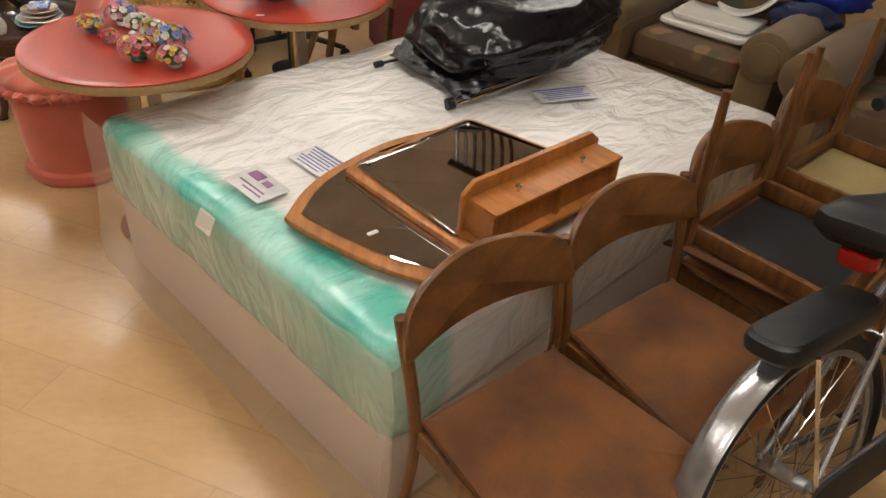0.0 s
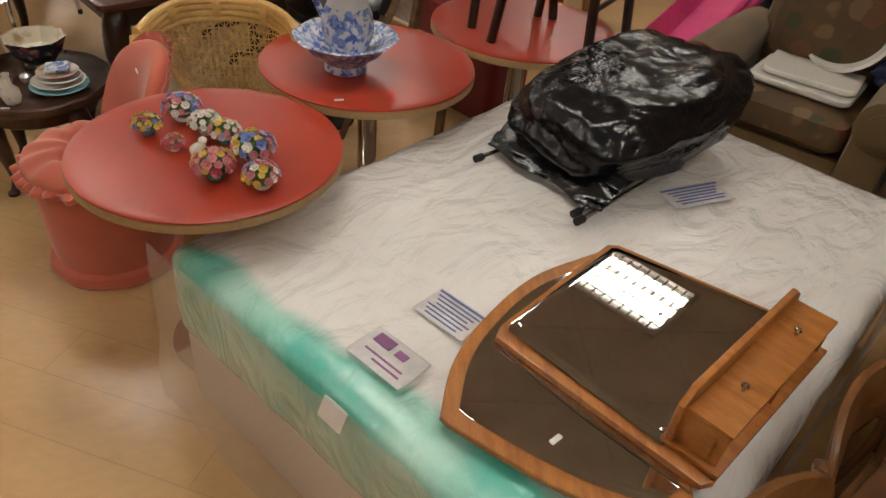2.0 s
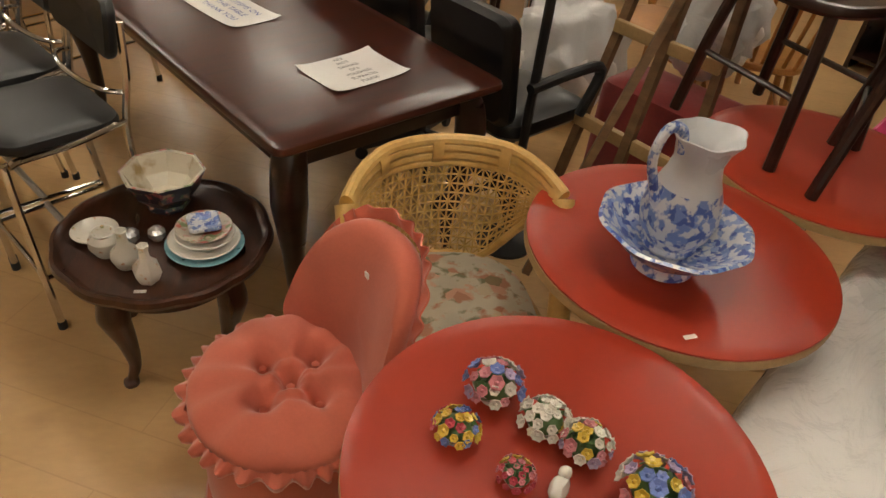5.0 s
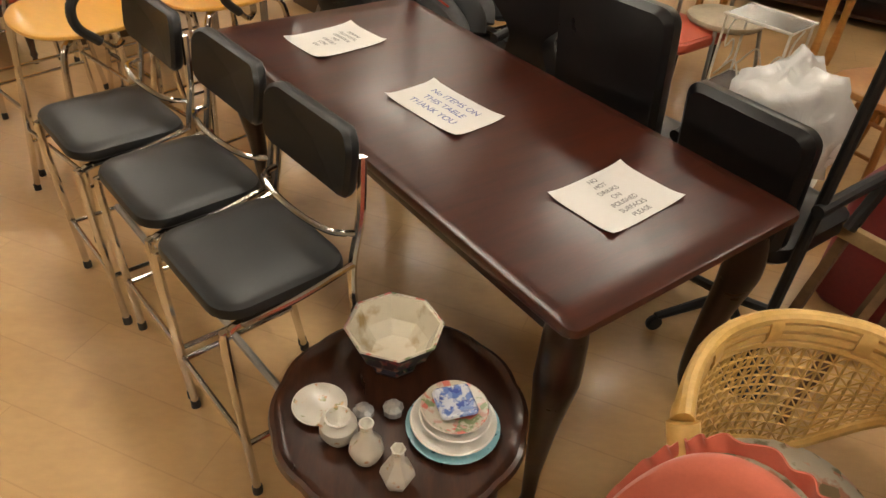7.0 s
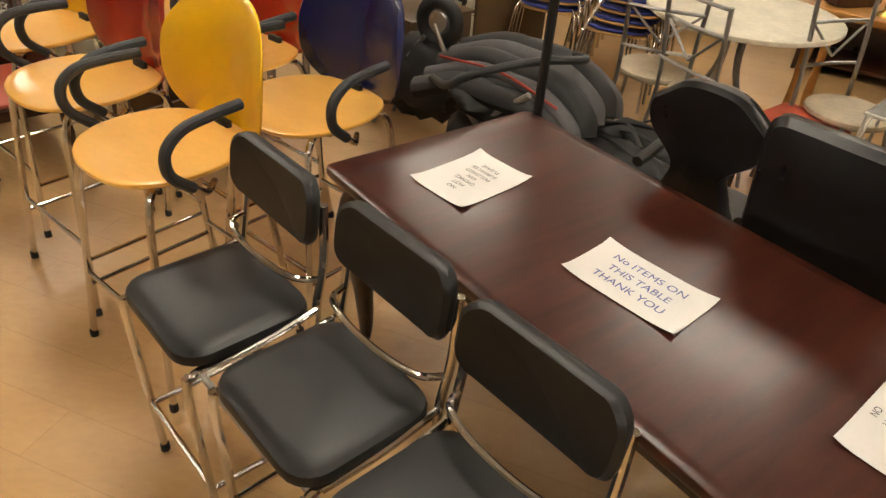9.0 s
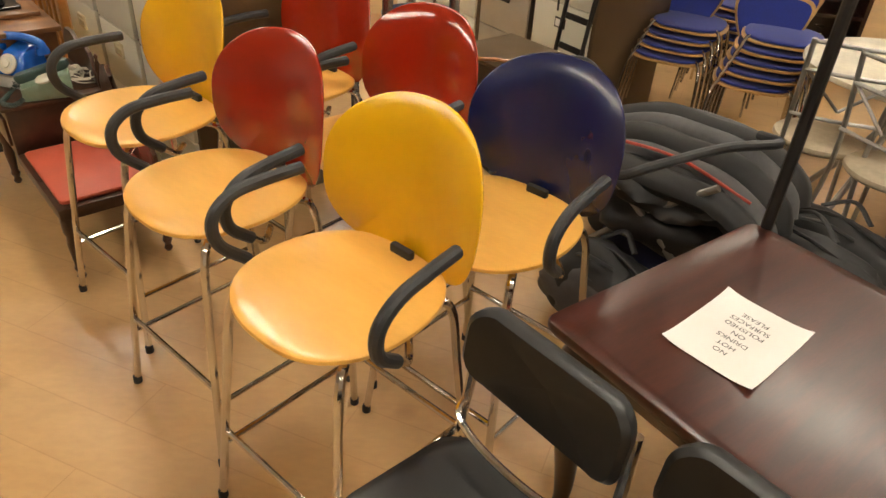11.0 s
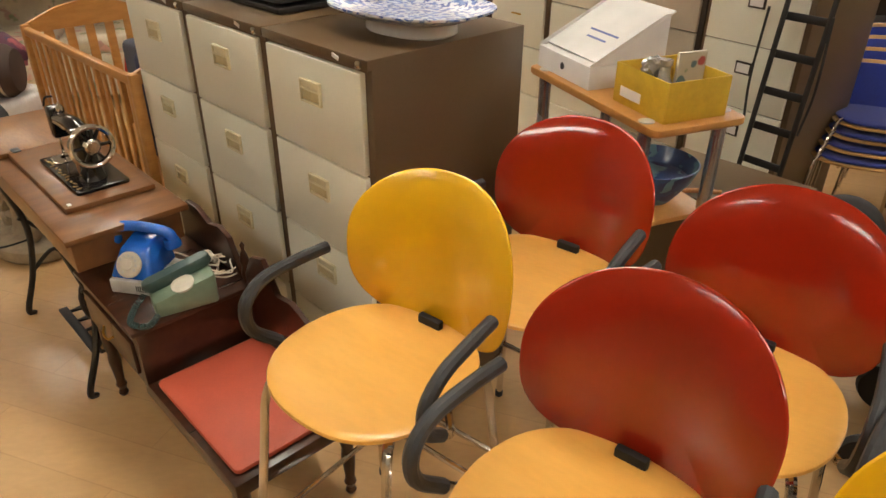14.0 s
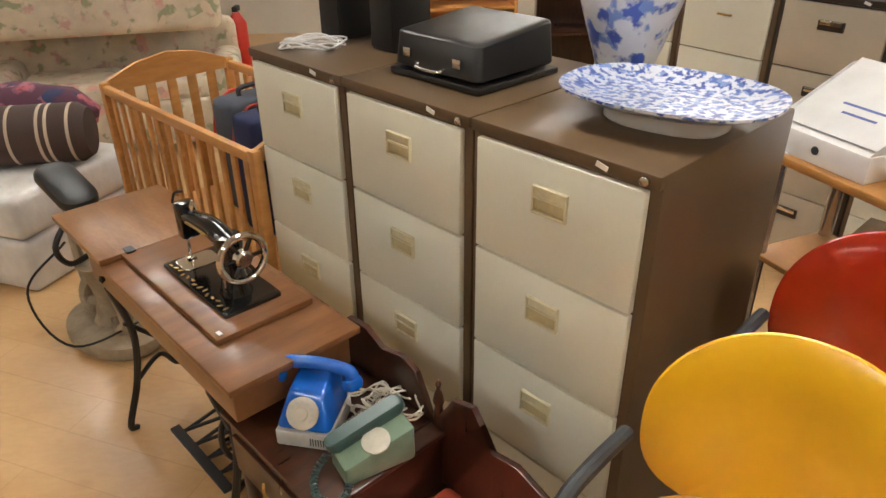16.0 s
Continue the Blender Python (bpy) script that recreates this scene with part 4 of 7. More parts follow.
# ---- teak dining chairs beside the bed ----
def dining_chair(m, label):
    t = thing("dining_chair", m, label, "chair", "teak dining chairs")
    out = [(0.225, -0.21), (0.20, -0.235), (-0.20, -0.235), (-0.225, -0.21), (-0.19, 0.17), (-0.17, 0.19), (0.17, 0.19), (0.19, 0.17)]
    out = [(p.x, p.y) for p in spline([(x, y, 0) for x, y in out], 4, True)]
    part("seat", slab(out, 0.425, 0.448, 0.012, 0.022), VELOUR, t, "worn rust-brown velour seat")
    part("seat_underside", box((0.34, 0.33, 0.006), (0, -0.02, 0.420)), RUBBER, t, "black underside cloth")
    for s in (-1, 1):
        part("front_leg", tube([(s * 0.20, -0.20, 0.435), (s * 0.215, -0.215, 0.0)], 0.019, 10, 1, r2=0.011), CHAIRWOOD, t)
        part("back_leg", tube([(s * 0.212, 0.245, 0.70), (s * 0.20, 0.20, 0.44), (s * 0.195, 0.22, 0.2), (s * 0.20, 0.255, 0.0)], 0.014, 10, 5, r2=0.012), CHAIRWOOD, t)
        part("side_rail", box((0.02, 0.42, 0.05), (s * 0.192, 0.0, 0.395), 0.003), CHAIRWOOD, t)
    part("front_rail", box((0.38, 0.02, 0.05), (0, -0.205, 0.395), 0.003), CHAIRWOOD, t)
    part("back_rail", box((0.36, 0.02, 0.05), (0, 0.20, 0.395), 0.003), CHAIRWOOD, t)
    o = bmesh.new()
    bo = spline([(-0.225, -0.02, 0), (-0.20, -0.055, 0), (0, -0.062, 0), (0.20, -0.055, 0), (0.225, -0.02, 0), (0.19, 0.055, 0), (0.0, 0.085, 0), (-0.19, 0.055, 0)], 6, True)
    slab([(p.x, p.y) for p in bo], -0.008, 0.008, 0.005, bm=o)
    for v in o.verts:
        x, y, z = v.co
        v.co = Vector((x, 0.232 - 1.1 * (x * x) + 0.04 + 0.2 * y + z, 0.67 + y))
    part("backrest", merge(bmesh.new(), o), CHAIRWOOD, t, "curved wooden backrest")
    return t


CH = "dark teak dining chair with rust-brown velour seat"
C1 = dining_chair(pose(0.232, 0.838, 0, 0, 0, 38.5), CH)
copy_thing(C1, pose(0.575, 1.115, 0, 0, 0, 37))
copy_thing(C1, pose(0.93, 1.45, 0, 0, 0, 42))
copy_thing(C1, pose(1.30, 1.79, 0, 0, 0, 42))
UP = "teak dining chair turned upside down on another chair"
for x, y in ((0.93, 1.43), (1.30, 1.77)):
    c = copy_thing(C1, pose(x, y, 0.475, 0, 0, 42) @ pose(0, 0, 0.47, 180, 0, 0))
    tagged(c, UP)
for ob in c.children:
    if ob.name.startswith("seat_underside"):
        ob.data = ob.data.copy()
        ob.data.materials[0] = mat("buff hessian", (0.42, 0.32, 0.14), rough=0.85, grain=120, bump=0.2)
        tagged(ob, "buff hessian underside")

# ---- bicycle ----
SILVER = mat("silver paint", (0.5, 0.5, 0.52), rough=0.25, metal=0.8, bump=0.02)
LAMPRED = mat("red reflector", (0.45, 0.012, 0.008), rough=0.15, bump=0.05, coat=0.5)


def bicycle(m):
    """Local x runs forward, the rear axle at the origin of x."""
    t = thing("bicycle", m, "silver town bicycle with black saddle and mudguards", "bicycle")
    R, ax = 0.325, 0.335

    def ring(cx, r, a0=0, a1=360, n=48):
        return [(cx + r * math.cos(radians(a0 + (a1 - a0) * i / n)), 0, ax + r * math.sin(radians(a0 + (a1 - a0) * i / n))) for i in range(n + (a1 - a0 < 360))]
    for cx in (0, 1.05):
        w = part("wheel", tube(ring(cx, R - 0.03), 0.011, 8, 1, True), DULLMETAL, t)
        part("tyre", tube(ring(cx, R - 0.008), 0.019, 10, 1, True), RUBBER, w, "black tyre")
        part("hub", tube([(cx, -0.05, ax), (cx, 0.05, ax)], 0.018, 12, 1), DULLMETAL, w)
        bm = bmesh.new()
        for i in range(28):
            a = radians(i * 360 / 28)
            tube([(cx + 0.015 * math.cos(a + 1.2), 0.025 * (-1) ** i, ax + 0.015 * math.sin(a + 1.2)), (cx + (R - 0.035) * math.cos(a), 0, ax + (R - 0.035) * math.sin(a))], 0.0013, 4, 1, bm=bm)
        part("spokes", bm, CHROME, w, "thin wire spokes")
        part("mudguard", tube(ring(cx, R + 0.028, 35 if cx == 0 else 20, 200 if cx == 0 else 160, 30), 0.03, 10, 1, flat=0.28), SILVER, t, "silver mudguard")
    for a, b, r in (((0.42, 0, 0.29), (0.27, 0, 0.80), 0.015), ((0.42, 0, 0.29), (0.86, 0, 0.74), 0.018), ((0.33, 0, 0.62), (0.84, 0, 0.80), 0.015),
                    ((0.84, 0, 0.66), (0.82, 0, 0.95), 0.018), ((0.86, 0.0, 0.68), (1.05, 0.05, ax), 0.012), ((0.86, 0.0, 0.68), (1.05, -0.05, ax), 0.012)):
        part("frame_tube", tube([a, b], r, 10, 1), SILVER, t, "silver frame tube")
    for s in (-1, 1):
        part("seat_stay", tube([(0, s * 0.06, ax), (0.29, s * 0.02, 0.70)], 0.008, 8, 1), SILVER, t)
        part("chain_stay", tube([(0, s * 0.06, ax), (0.42, s * 0.03, 0.29)], 0.009, 8, 1), SILVER, t)
        part("rack_stay", tube([(0.0, s * 0.07, ax), (-0.08, s * 0.06, 0.70)], 0.005, 6, 1), CHROME, t)
        part("crank", tube([(0.42, s * 0.08, 0.29), (0.42 + s * 0.11, s * 0.09, 0.29 - s * 0.12)], 0.012, 8, 1), DULLMETAL, t)
        pd = part("pedal", box((0.095, 0.075, 0.02), (0.42 + s * 0.11, s * 0.15, 0.29 - s * 0.12), 0.005), RUBBER, t, "black pedal")
    part("chainring", lathe([(0.09, -0.003), (0.09, 0.003)], 40, (0.42, -0.06, 0.29), (90, 0, 0)), RUBBER, t)
    part("chain_guard", slab(rounded(0.50, 0.10, 0.05), -0.004, 0.004, 0.002, at=(0.22, -0.075, 0.31), rot=(90, 0, 0)), RUBBER, t)
    sd = []
    for x, w in ((-0.13, 0.055), (-0.11, 0.085), (-0.05, 0.09), (0.02, 0.05), (0.1, 0.025), (0.15, 0.016)):
        sd.append((x, w))
    sd = sd + [(x, -w) for x, w in sd[::-1]]
    part("saddle", slab(sd, 0.0, 0.06, 0.02, 0.015, at=(0.19, 0, 0.85)), VINYL, t, "black padded saddle")
    part("seat_post", tube([(0.28, 0, 0.76), (0.20, 0, 0.86)], 0.013, 10, 1), CHROME, t)
    part("rack_bag", slab(rounded(0.33, 0.11, 0.04), 0.0, 0.045, 0.015, 0.01, at=(0.0, 0, 0.69)), VINYL, t, "black rack pad")
    part("rear_light", box((0.035, 0.06, 0.05), (-0.335, 0, 0.40), 0.008), LAMPRED, t, "red rear reflector")
    part("seat_light", slab(rounded(0.04, 0.075, 0.015), 0, 0.035, 0.008, at=(0.11, 0, 0.80)), LAMPRED, t, "red rear light")
    part("handlebar", tube([(0.62, -0.27, 0.98), (0.78, -0.24, 1.0), (0.86, -0.1, 0.97), (0.86, 0.1, 0.97), (0.78, 0.24, 1.0), (0.62, 0.27, 0.98)], 0.011, 10, 6), CHROME, t)
    for s in (-1, 1):
        part("grip", tube([(0.60, s * 0.272, 0.98), (0.71, s * 0.258, 0.992)], 0.017, 10, 1), RUBBER, t, "black rubber grip")
    part("cable", tube([(0.7, 0.2, 0.99), (0.95, 0.05, 0.85), (0.6, 0.03, 0.6), (0.3, 0.03, 0.68), (0.02, 0.06, 0.5)], 0.003, 6, 8), RUBBER, t)
    part("kickstand", tube([(0.30, 0.06, 0.28), (0.25, 0.24, 0.02)], 0.008, 8, 1), DULLMETAL, t)
    return t


bicycle(pose(0.79, 0.80, 0, 0, 0, 32) @ pose(0, 0, 0.004, -13, 0, 0))


# ---- armchairs and what lies on them ----
def armchair(m):
    t = thing("armchair", m, "olive brown upholstered armchair with scrolled arms and tapestry cushion", "armchair", "olive armchairs")
    part("base", box((0.60, 0.66, 0.30), (0, 0.02, 0.16), 0.03), OLIVE, t)
    part("seat_cushion", slab(rounded(0.54, 0.56, 0.06), 0.32, 0.46, 0.035, 0.02, at=(0, -0.06, 0)), TAPESTRY, t, "worn tapestry seat cushion")
    for s in (-1, 1):
        part("arm", box((0.17, 0.78, 0.50), (s * 0.37, 0.0, 0.26), 0.03), OLIVE, t)
        part("arm_roll", lathe([(0.0, -0.42), (0.085, -0.415), (0.108, -0.40), (0.11, 0.0), (0.10, 0.34), (0.06, 0.38), (0, 0.38)], 24, (s * 0.385, 0.0, 0.535), (-90, 0, 0)), OLIVE, t, "rolled arm top")
        part("arm_scroll", lathe([(0.07, 0), (0.07, 0.008), (0.05, 0.014), (0, 0.016)], 24, (s * 0.385, -0.418, 0.535), (90, 0, 0)), OLIVE, t)
    part("backrest", slab(rounded(0.68, 0.60, 0.12), -0.1, 0.1, 0.05, 0.03, at=(0, 0.36, 0.68), rot=(78, 0, 0)), OLIVE, t)
    part("back_cushion", slab(rounded(0.54, 0.46, 0.10), -0.06, 0.08, 0.05, 0.04, at=(0, 0.22, 0.70), rot=(74, 0, 0)), TAPESTRY, t, "worn tapestry back cushion")
    return t


A1 = armchair(pose(1.34, 3.35, 0, 0, 0, -42))
copy_thing(A1, pose(2.0, 2.60, 0, 0, 0, -44))
t = thing("washbasin", pose(1.42, 3.38, 0.485, 0, 0, -42), "white plastic camping washbasin set on an armchair", "washbasin")
part("tray", slab(rounded(0.44, 0.36, 0.05), 0.0, 0.03, 0.01, at=(-0.04, -0.10, 0)), CHINA, t)
part("tray", slab(rounded(0.40, 0.34, 0.05), 0.034, 0.06, 0.01, at=(-0.03, -0.07, 0), rot=(0, 0, 4)), CHINA, t)
part("basin", lathe([(0.04, 0.0), (0.10, 0.02), (0.16, 0.09), (0.19, 0.11), (0.175, 0.115), (0.14, 0.08), (0.08, 0.035), (0.0, 0.03)], 36, (0.06, 0.14, 0.15), (55, 0, -20)), CHINA, t, "tilted white basin bowl")
part("plughole", lathe([(0.022, 0), (0.022, 0.008), (0, 0.008)], 16, (0.045, 0.118, 0.172), (55, 0, -20)), DULLMETAL, t)
NAVYCLOTH = mat("navy cloth", (0.012, 0.018, 0.07), rough=0.85, bump=0.3, grain=60)
ROYALCLOTH = mat("royal blue cloth", (0.01, 0.03, 0.30), rough=0.8, bump=0.3, grain=60)
solid("folded_cloth", blob(0.15, 0.11, 0.07, rough=0.35, flat=-0.05, seed=1), NAVYCLOTH, pose(1.66, 3.16, 0.60), "crumpled navy cloth on the armchair", "cloth", angle=80)
solid("folded_cloth", blob(0.17, 0.10, 0.07, rough=0.35, flat=-0.05, seed=3), ROYALCLOTH, pose(1.85, 3.30, 0.66), "crumpled royal blue cloth on the armchair", "cloth", angle=80)

# ---- pink toy slide ----
PINKTOY = mat("pink toy plastic", (0.65, 0.05, 0.20), rough=0.3, bump=0.02, coat=0.3)
YELTOY = mat("yellow toy plastic", (0.75, 0.42, 0.02), rough=0.3, bump=0.02)
t = thing("toy_slide", pose(0.92, 3.98, 0, 0, 0, 38), "pink plastic toy slide with a yellow end", "toy slide")


def chute(u, v):
    x = -0.05 + 0.95 * u
    y = (v - 0.5) * 0.30
    return Vector((x, y, 0.30 + 0.55 * u ** 1.2 + 0.55 * max(0, abs(v - 0.5) - 0.32)))


part("chute", shell(chute, 20, 14, 0.015), PINKTOY, t, "pink plastic chute")
for s in (-1, 1):
    part("side_grip", tube([(0.35, s * 0.16, 0.52), (0.42, s * 0.19, 0.60), (0.50, s * 0.16, 0.62)], 0.025, 10, 5), PINKTOY, t)
    part("leg", tube([(0.85, s * 0.12, 0.83), (0.98, s * 0.16, 0.0)], 0.025, 10, 1), PINKTOY, t)
part("end_ring", tube([(-0.06, -0.15, 0.34), (-0.09, 0, 0.30), (-0.06, 0.15, 0.34)], 0.03, 10, 5), YELTOY, t, "yellow plastic end")
part("foot", box((0.08, 0.26, 0.29), (0.02, 0, 0.145), 0.02), PINKTOY, t)

# ---- jug and bowl ----
WASHBOWL = [(0.062, 0.0), (0.075, 0.008), (0.07, 0.03), (0.085, 0.045), (0.125, 0.07), (0.15, 0.10), (0.172, 0.115), (0.178, 0.118), (0.17, 0.122), (0.145, 0.108), (0.115, 0.075), (0.07, 0.05), (0.0, 0.046)]
solid("wash_bowl", lathe(WASHBOWL, 56, wave=lambda a, r, z: r * (1 + (0.02 * math.cos(8 * a) if z > 0.09 else 0))), BLUEBAND, pose(-0.66, 2.685, 0.7005) @ Matrix.Diagonal((0.94, 0.94, 1, 1)), "blue and white transferware wash bowl on the red table", "bowl")
t = thing("water_jug", pose(-0.655, 2.70, 0.7475, 0, 0, 20) @ Matrix.Diagonal((0.94, 0.94, 1.1, 1)), "blue and white transferware jug with scalloped lip", "jug")


def jugwave(a, r, z):
    lip = max(0, (z - 0.20) / 0.055)
    return r * (1 + lip * (0.28 * math.exp(-((a - 0.0 + math.pi) % (2 * math.pi) - math.pi) ** 2 / 0.35) + 0.05 * math.cos(6 * a)))


JB = lathe([(0.058, 0.0), (0.065, 0.01), (0.062, 0.02), (0.082, 0.05), (0.09, 0.085), (0.083, 0.125), (0.062, 0.17), (0.054, 0.20), (0.06, 0.23), (0.075, 0.255), (0.071, 0.256), (0.055, 0.23), (0.048, 0.20), (0.056, 0.165), (0.0, 0.14)], 48, wave=jugwave)
part("body", JB, patterned("blue landscape jug", (0.70, 0.70, 0.72), [(0.06, 0.11, 0.38), (0.16, 0.24, 0.52)], scale=58, cover=0.50, kind="noise", low=0.0, high=0.15), t)
part("handle", tube([(-0.055, 0, 0.225), (-0.075, 0, 0.27), (-0.115, 0, 0.275), (-0.13, 0, 0.22), (-0.10, 0, 0.15), (-0.078, 0, 0.11)], 0.011, 10, 7), BLUEWHITE, t, "looped china handle")
solid("price_tag", slab(rounded(0.03, 0.011, 0.002, 2), 0, 0.0015, 0.0005), PAPER, pose(-0.665, 2.46, 0.7005, 0, 0, 15), "small white price tag on the red table", "price tag")

# ---- china posies ----
PETALS = [mat("petal " + w, c, rough=0.3, bump=0, coat=0.4) for w, c in (("yellow", (0.7, 0.48, 0.06)), ("pink", (0.62, 0.22, 0.25)), ("white", (0.72, 0.68, 0.6)), ("blue", (0.15, 0.22, 0.55)), ("red", (0.5, 0.06, 0.09)), ("lilac", (0.42, 0.33, 0.52)))]
LEAF = mat("leaf green glaze", (0.10, 0.20, 0.07), rough=0.3, bump=0, coat=0.4)
POTS = [mat("pot white", (0.68, 0.62, 0.6), rough=0.2, bump=0, coat=0.4), mat("pot green", (0.05, 0.25, 0.16), rough=0.2, bump=0, coat=0.4), mat("pot blue", (0.28, 0.34, 0.55), rough=0.2, bump=0, coat=0.4)]


def posy(m, r, pot, cols, seed, label):
    rnd = random.Random(seed)
    t = thing("china_posy", m, label, "ornament", "china flower posies")
    part("pot", lathe([(r * 0.45, 0), (r * 0.5, 0.004), (r * 0.4, 0.012), (r * 0.75, r * 0.6), (r * 0.8, r * 0.75), (0, r * 0.75)], 24), pot, t)
    bm = bmesh.new()
    for i in range(16):
        a, b = rnd.uniform(0, 6.28), rnd.uniform(0.0, 1.2)
        p = Vector((math.cos(a) * math.sin(b) * r * 0.92, math.sin(a) * math.sin(b) * r * 0.92, r * 0.7 + math.cos(b) * r * 0.62))
        slab([(0, -0.009), (0.006, 0), (0, 0.011), (-0.006, 0)], 0, 0.002, 0.0006, at=p, rot=(rnd.uniform(-60, 60), rnd.uniform(-60, 60), rnd.uniform(0, 360)), bm=bm)
    blob(r * 0.8, r * 0.8, r * 0.6, (0, 0, r * 0.75), rough=0.1, sub=2, bm=bm)
    part("leaves", bm, LEAF, t, "green china leaves")
    for i in range(27):
        b = 0 if i == 0 else (0.45 if i < 6 else 0.9 if i < 15 else 1.32)
        a = i * 1.2566 if i < 6 else (i - 6) * 0.698 + 0.3 if i < 15 else (i - 15) * 0.5236
        a, b = a + rnd.uniform(-0.15, 0.15), b + rnd.uniform(-0.1, 0.1)
        d = Vector((math.cos(a) * math.sin(b), math.sin(a) * math.sin(b), math.cos(b)))
        p = Vector((d.x * r * 1.0, d.y * r * 1.0, r * 0.72 + d.z * r * 0.68))
        q = d.to_track_quat("Z", "Y").to_matrix().to_4x4()
        bm = bmesh.new()
        s = r * rnd.uniform(0.24, 0.38)
        for k in range(6):
            o = bmesh.new()
            slab([(s * 0.15, -s * 0.2), (s * 0.7, -s * 0.42), (s, 0), (s * 0.7, s * 0.42), (s * 0.15, s * 0.2)], 0, s * 0.16, s * 0.05, bm=o)
            merge(bm, o, pose(0, 0, 0, 0, -28, k * 60))
        blob(s * 0.35, s * 0.35, s * 0.35, (0, 0, s * 0.2), sub=1, rough=0, bm=bm)
        bmesh.ops.transform(bm, matrix=Matrix.Translation(p) @ q, verts=bm.verts)
        part("flower", bm, PETALS[rnd.choice(cols)], t)
    return t


MIXED = "china posy of mixed coloured flowers in a small bowl"
for i, (x, y, r, pot, cols) in enumerate(((-1.155, 2.20, 0.036, 2, (0, 3, 4, 0)), (-1.085, 2.29, 0.047, 0, (1, 3, 2, 5, 1)), (-1.005, 2.22, 0.040, 0, (2, 2)), (-0.945, 2.175, 0.040, 1, (0, 5, 2, 1)),
                                          (-0.935, 2.00, 0.048, 1, (1, 0, 4, 1)), (-0.855, 2.09, 0.050, 2, (3, 0, 5, 2, 1)), (-0.815, 1.965, 0.042, 0, (5, 2, 0, 1)), (-1.065, 2.12, 0.028, 0, (4, 1, 0)))):
    posy(pose(x, y, 0.7005, 0, 0, i * 50), r, POTS[pot], cols, i, MIXED if cols != (2, 2) else "white china rose posy on the red table")
solid("china_bird", blob(0.026, 0.016, 0.018, (0, 0, 0.0185), rough=0.15, sub=2, bm=blob(0.012, 0.011, 0.012, (0.02, 0, 0.033), sub=2)), CHINA, pose(-1.0, 2.10, 0.7005, 0, 0, 60), "small cream china figure on the red table", "ornament")


# ---- pink boudoir chair ----
def boudoir(m):
    t = thing("boudoir_chair", m, "salmon pink velvet tub chair with buttoned seat and ruched trim", "chair")
    r = 0.205
    part("base", lathe([(r + 0.012, 0.0), (r + 0.02, 0.02), (r + 0.012, 0.045), (r - 0.006, 0.055), (r, 0.15), (r, 0.34), (r - 0.01, 0.36)], 48, wave=lambda a, q, z: q * (1 + (0.012 * math.cos(40 * a) if z < 0.05 else 0.012 * math.sin(14 * a) * math.sin(z * 17)))), PINK, t, "buttoned skirt with corded foot")
    o = bmesh.new()
    bmesh.ops.create_uvsphere(o, u_segments=96, v_segments=64, radius=1)
    btn = [(0.085 * math.cos(a), 0.085 * math.sin(a)) for a in (0.4, 1.97, 3.54, 5.11)] + [(0.0, 0.0)]
    for v in o.verts:
        x, y, z = v.co * 1.0
        px, py = x * (r + 0.018), y * (r + 0.018)
        pz = 0.405 + math.copysign(abs(z) ** 0.75, z) * 0.055
        if z > 0:
            for bx, by in btn:
                pz -= 0.05 * math.exp(-((px - bx) ** 2 + (py - by) ** 2) / 0.0011)
                for qx, qy in btn:
                    if (qx, qy) > (bx, by) and (qx - bx) ** 2 + (qy - by) ** 2 < 0.016:
                        k = min(1, max(0, ((px - bx) * (qx - bx) + (py - by) * (qy - by)) / ((qx - bx) ** 2 + (qy - by) ** 2)))
                        pz -= 0.014 * math.exp(-((px - bx - k * (qx - bx)) ** 2 + (py - by - k * (qy - by)) ** 2) / 0.00016)
            pz += 0.006 * math.cos(12 * math.atan2(y, x)) * math.hypot(x, y)
        v.co = Vector((px, py, pz))
    part("seat_cushion", merge(bmesh.new(), o), PINK, t, "deep-buttoned round seat cushion", 70)
    for bx, by in btn:
        part("button", blob(0.011, 0.011, 0.006, (bx, by, 0.404), sub=1, rough=0), PINK, t)
    part("seat_ruche", lathe([(r + 0.012, 0.365), (r + 0.034, 0.375), (r + 0.038, 0.395), (r + 0.012, 0.405)], 240, wave=lambda a, q, z: q * (1 + 0.05 * math.sin(30 * a + 2 * math.sin(5 * a))), cap=False), PINK, t, "ruched edging", 70)
    o = bmesh.new()
    bo = [(p.x, p.y) for p in spline([(-0.19, 0, 0), (0, -0.02, 0), (0.19, 0, 0), (0.205, 0.12, 0), (0.165, 0.27, 0), (0.08, 0.335, 0), (-0.08, 0.335, 0), (-0.165, 0.27, 0), (-0.205, 0.12, 0)], 6, True)]
    slab(bo, -0.035, 0.035, 0.025, 0.02, bm=o)
    for v in o.verts:
        x, y, z = v.co
        v.co = Vector((x, 0.185 - 2.2 * x * x + 0.22 * y - z, 0.40 + y))
    part("backrest", merge(bmesh.new(), o), PINK, t, "padded velvet back", 60)
    rim = []
    for x, y in bo:
        if y > 0.02:
            rim.append((x * 1.03, 0.20 - 2.2 * x * x + 0.22 * y, 0.40 + y * 1.03))
    rim.sort(key=lambda p: math.atan2(p[0], p[2] - 0.55))

    def frill(u, v):
        k = u * (len(rim) - 1)
        a = min(int(k), len(rim) - 2)
        c = Vector(rim[a]).lerp(Vector(rim[a + 1]), k - a)
        out = Vector((c.x, 0, c.z - 0.52)).normalized()
        ruck = math.sin(u * 120 + 2.5 * math.sin(u * 23))
        return c + out * ((v - 0.55) * 0.030 + 0.003 * ruck * v) + Vector((0, 0.006 * ruck * v + 0.012, 0))
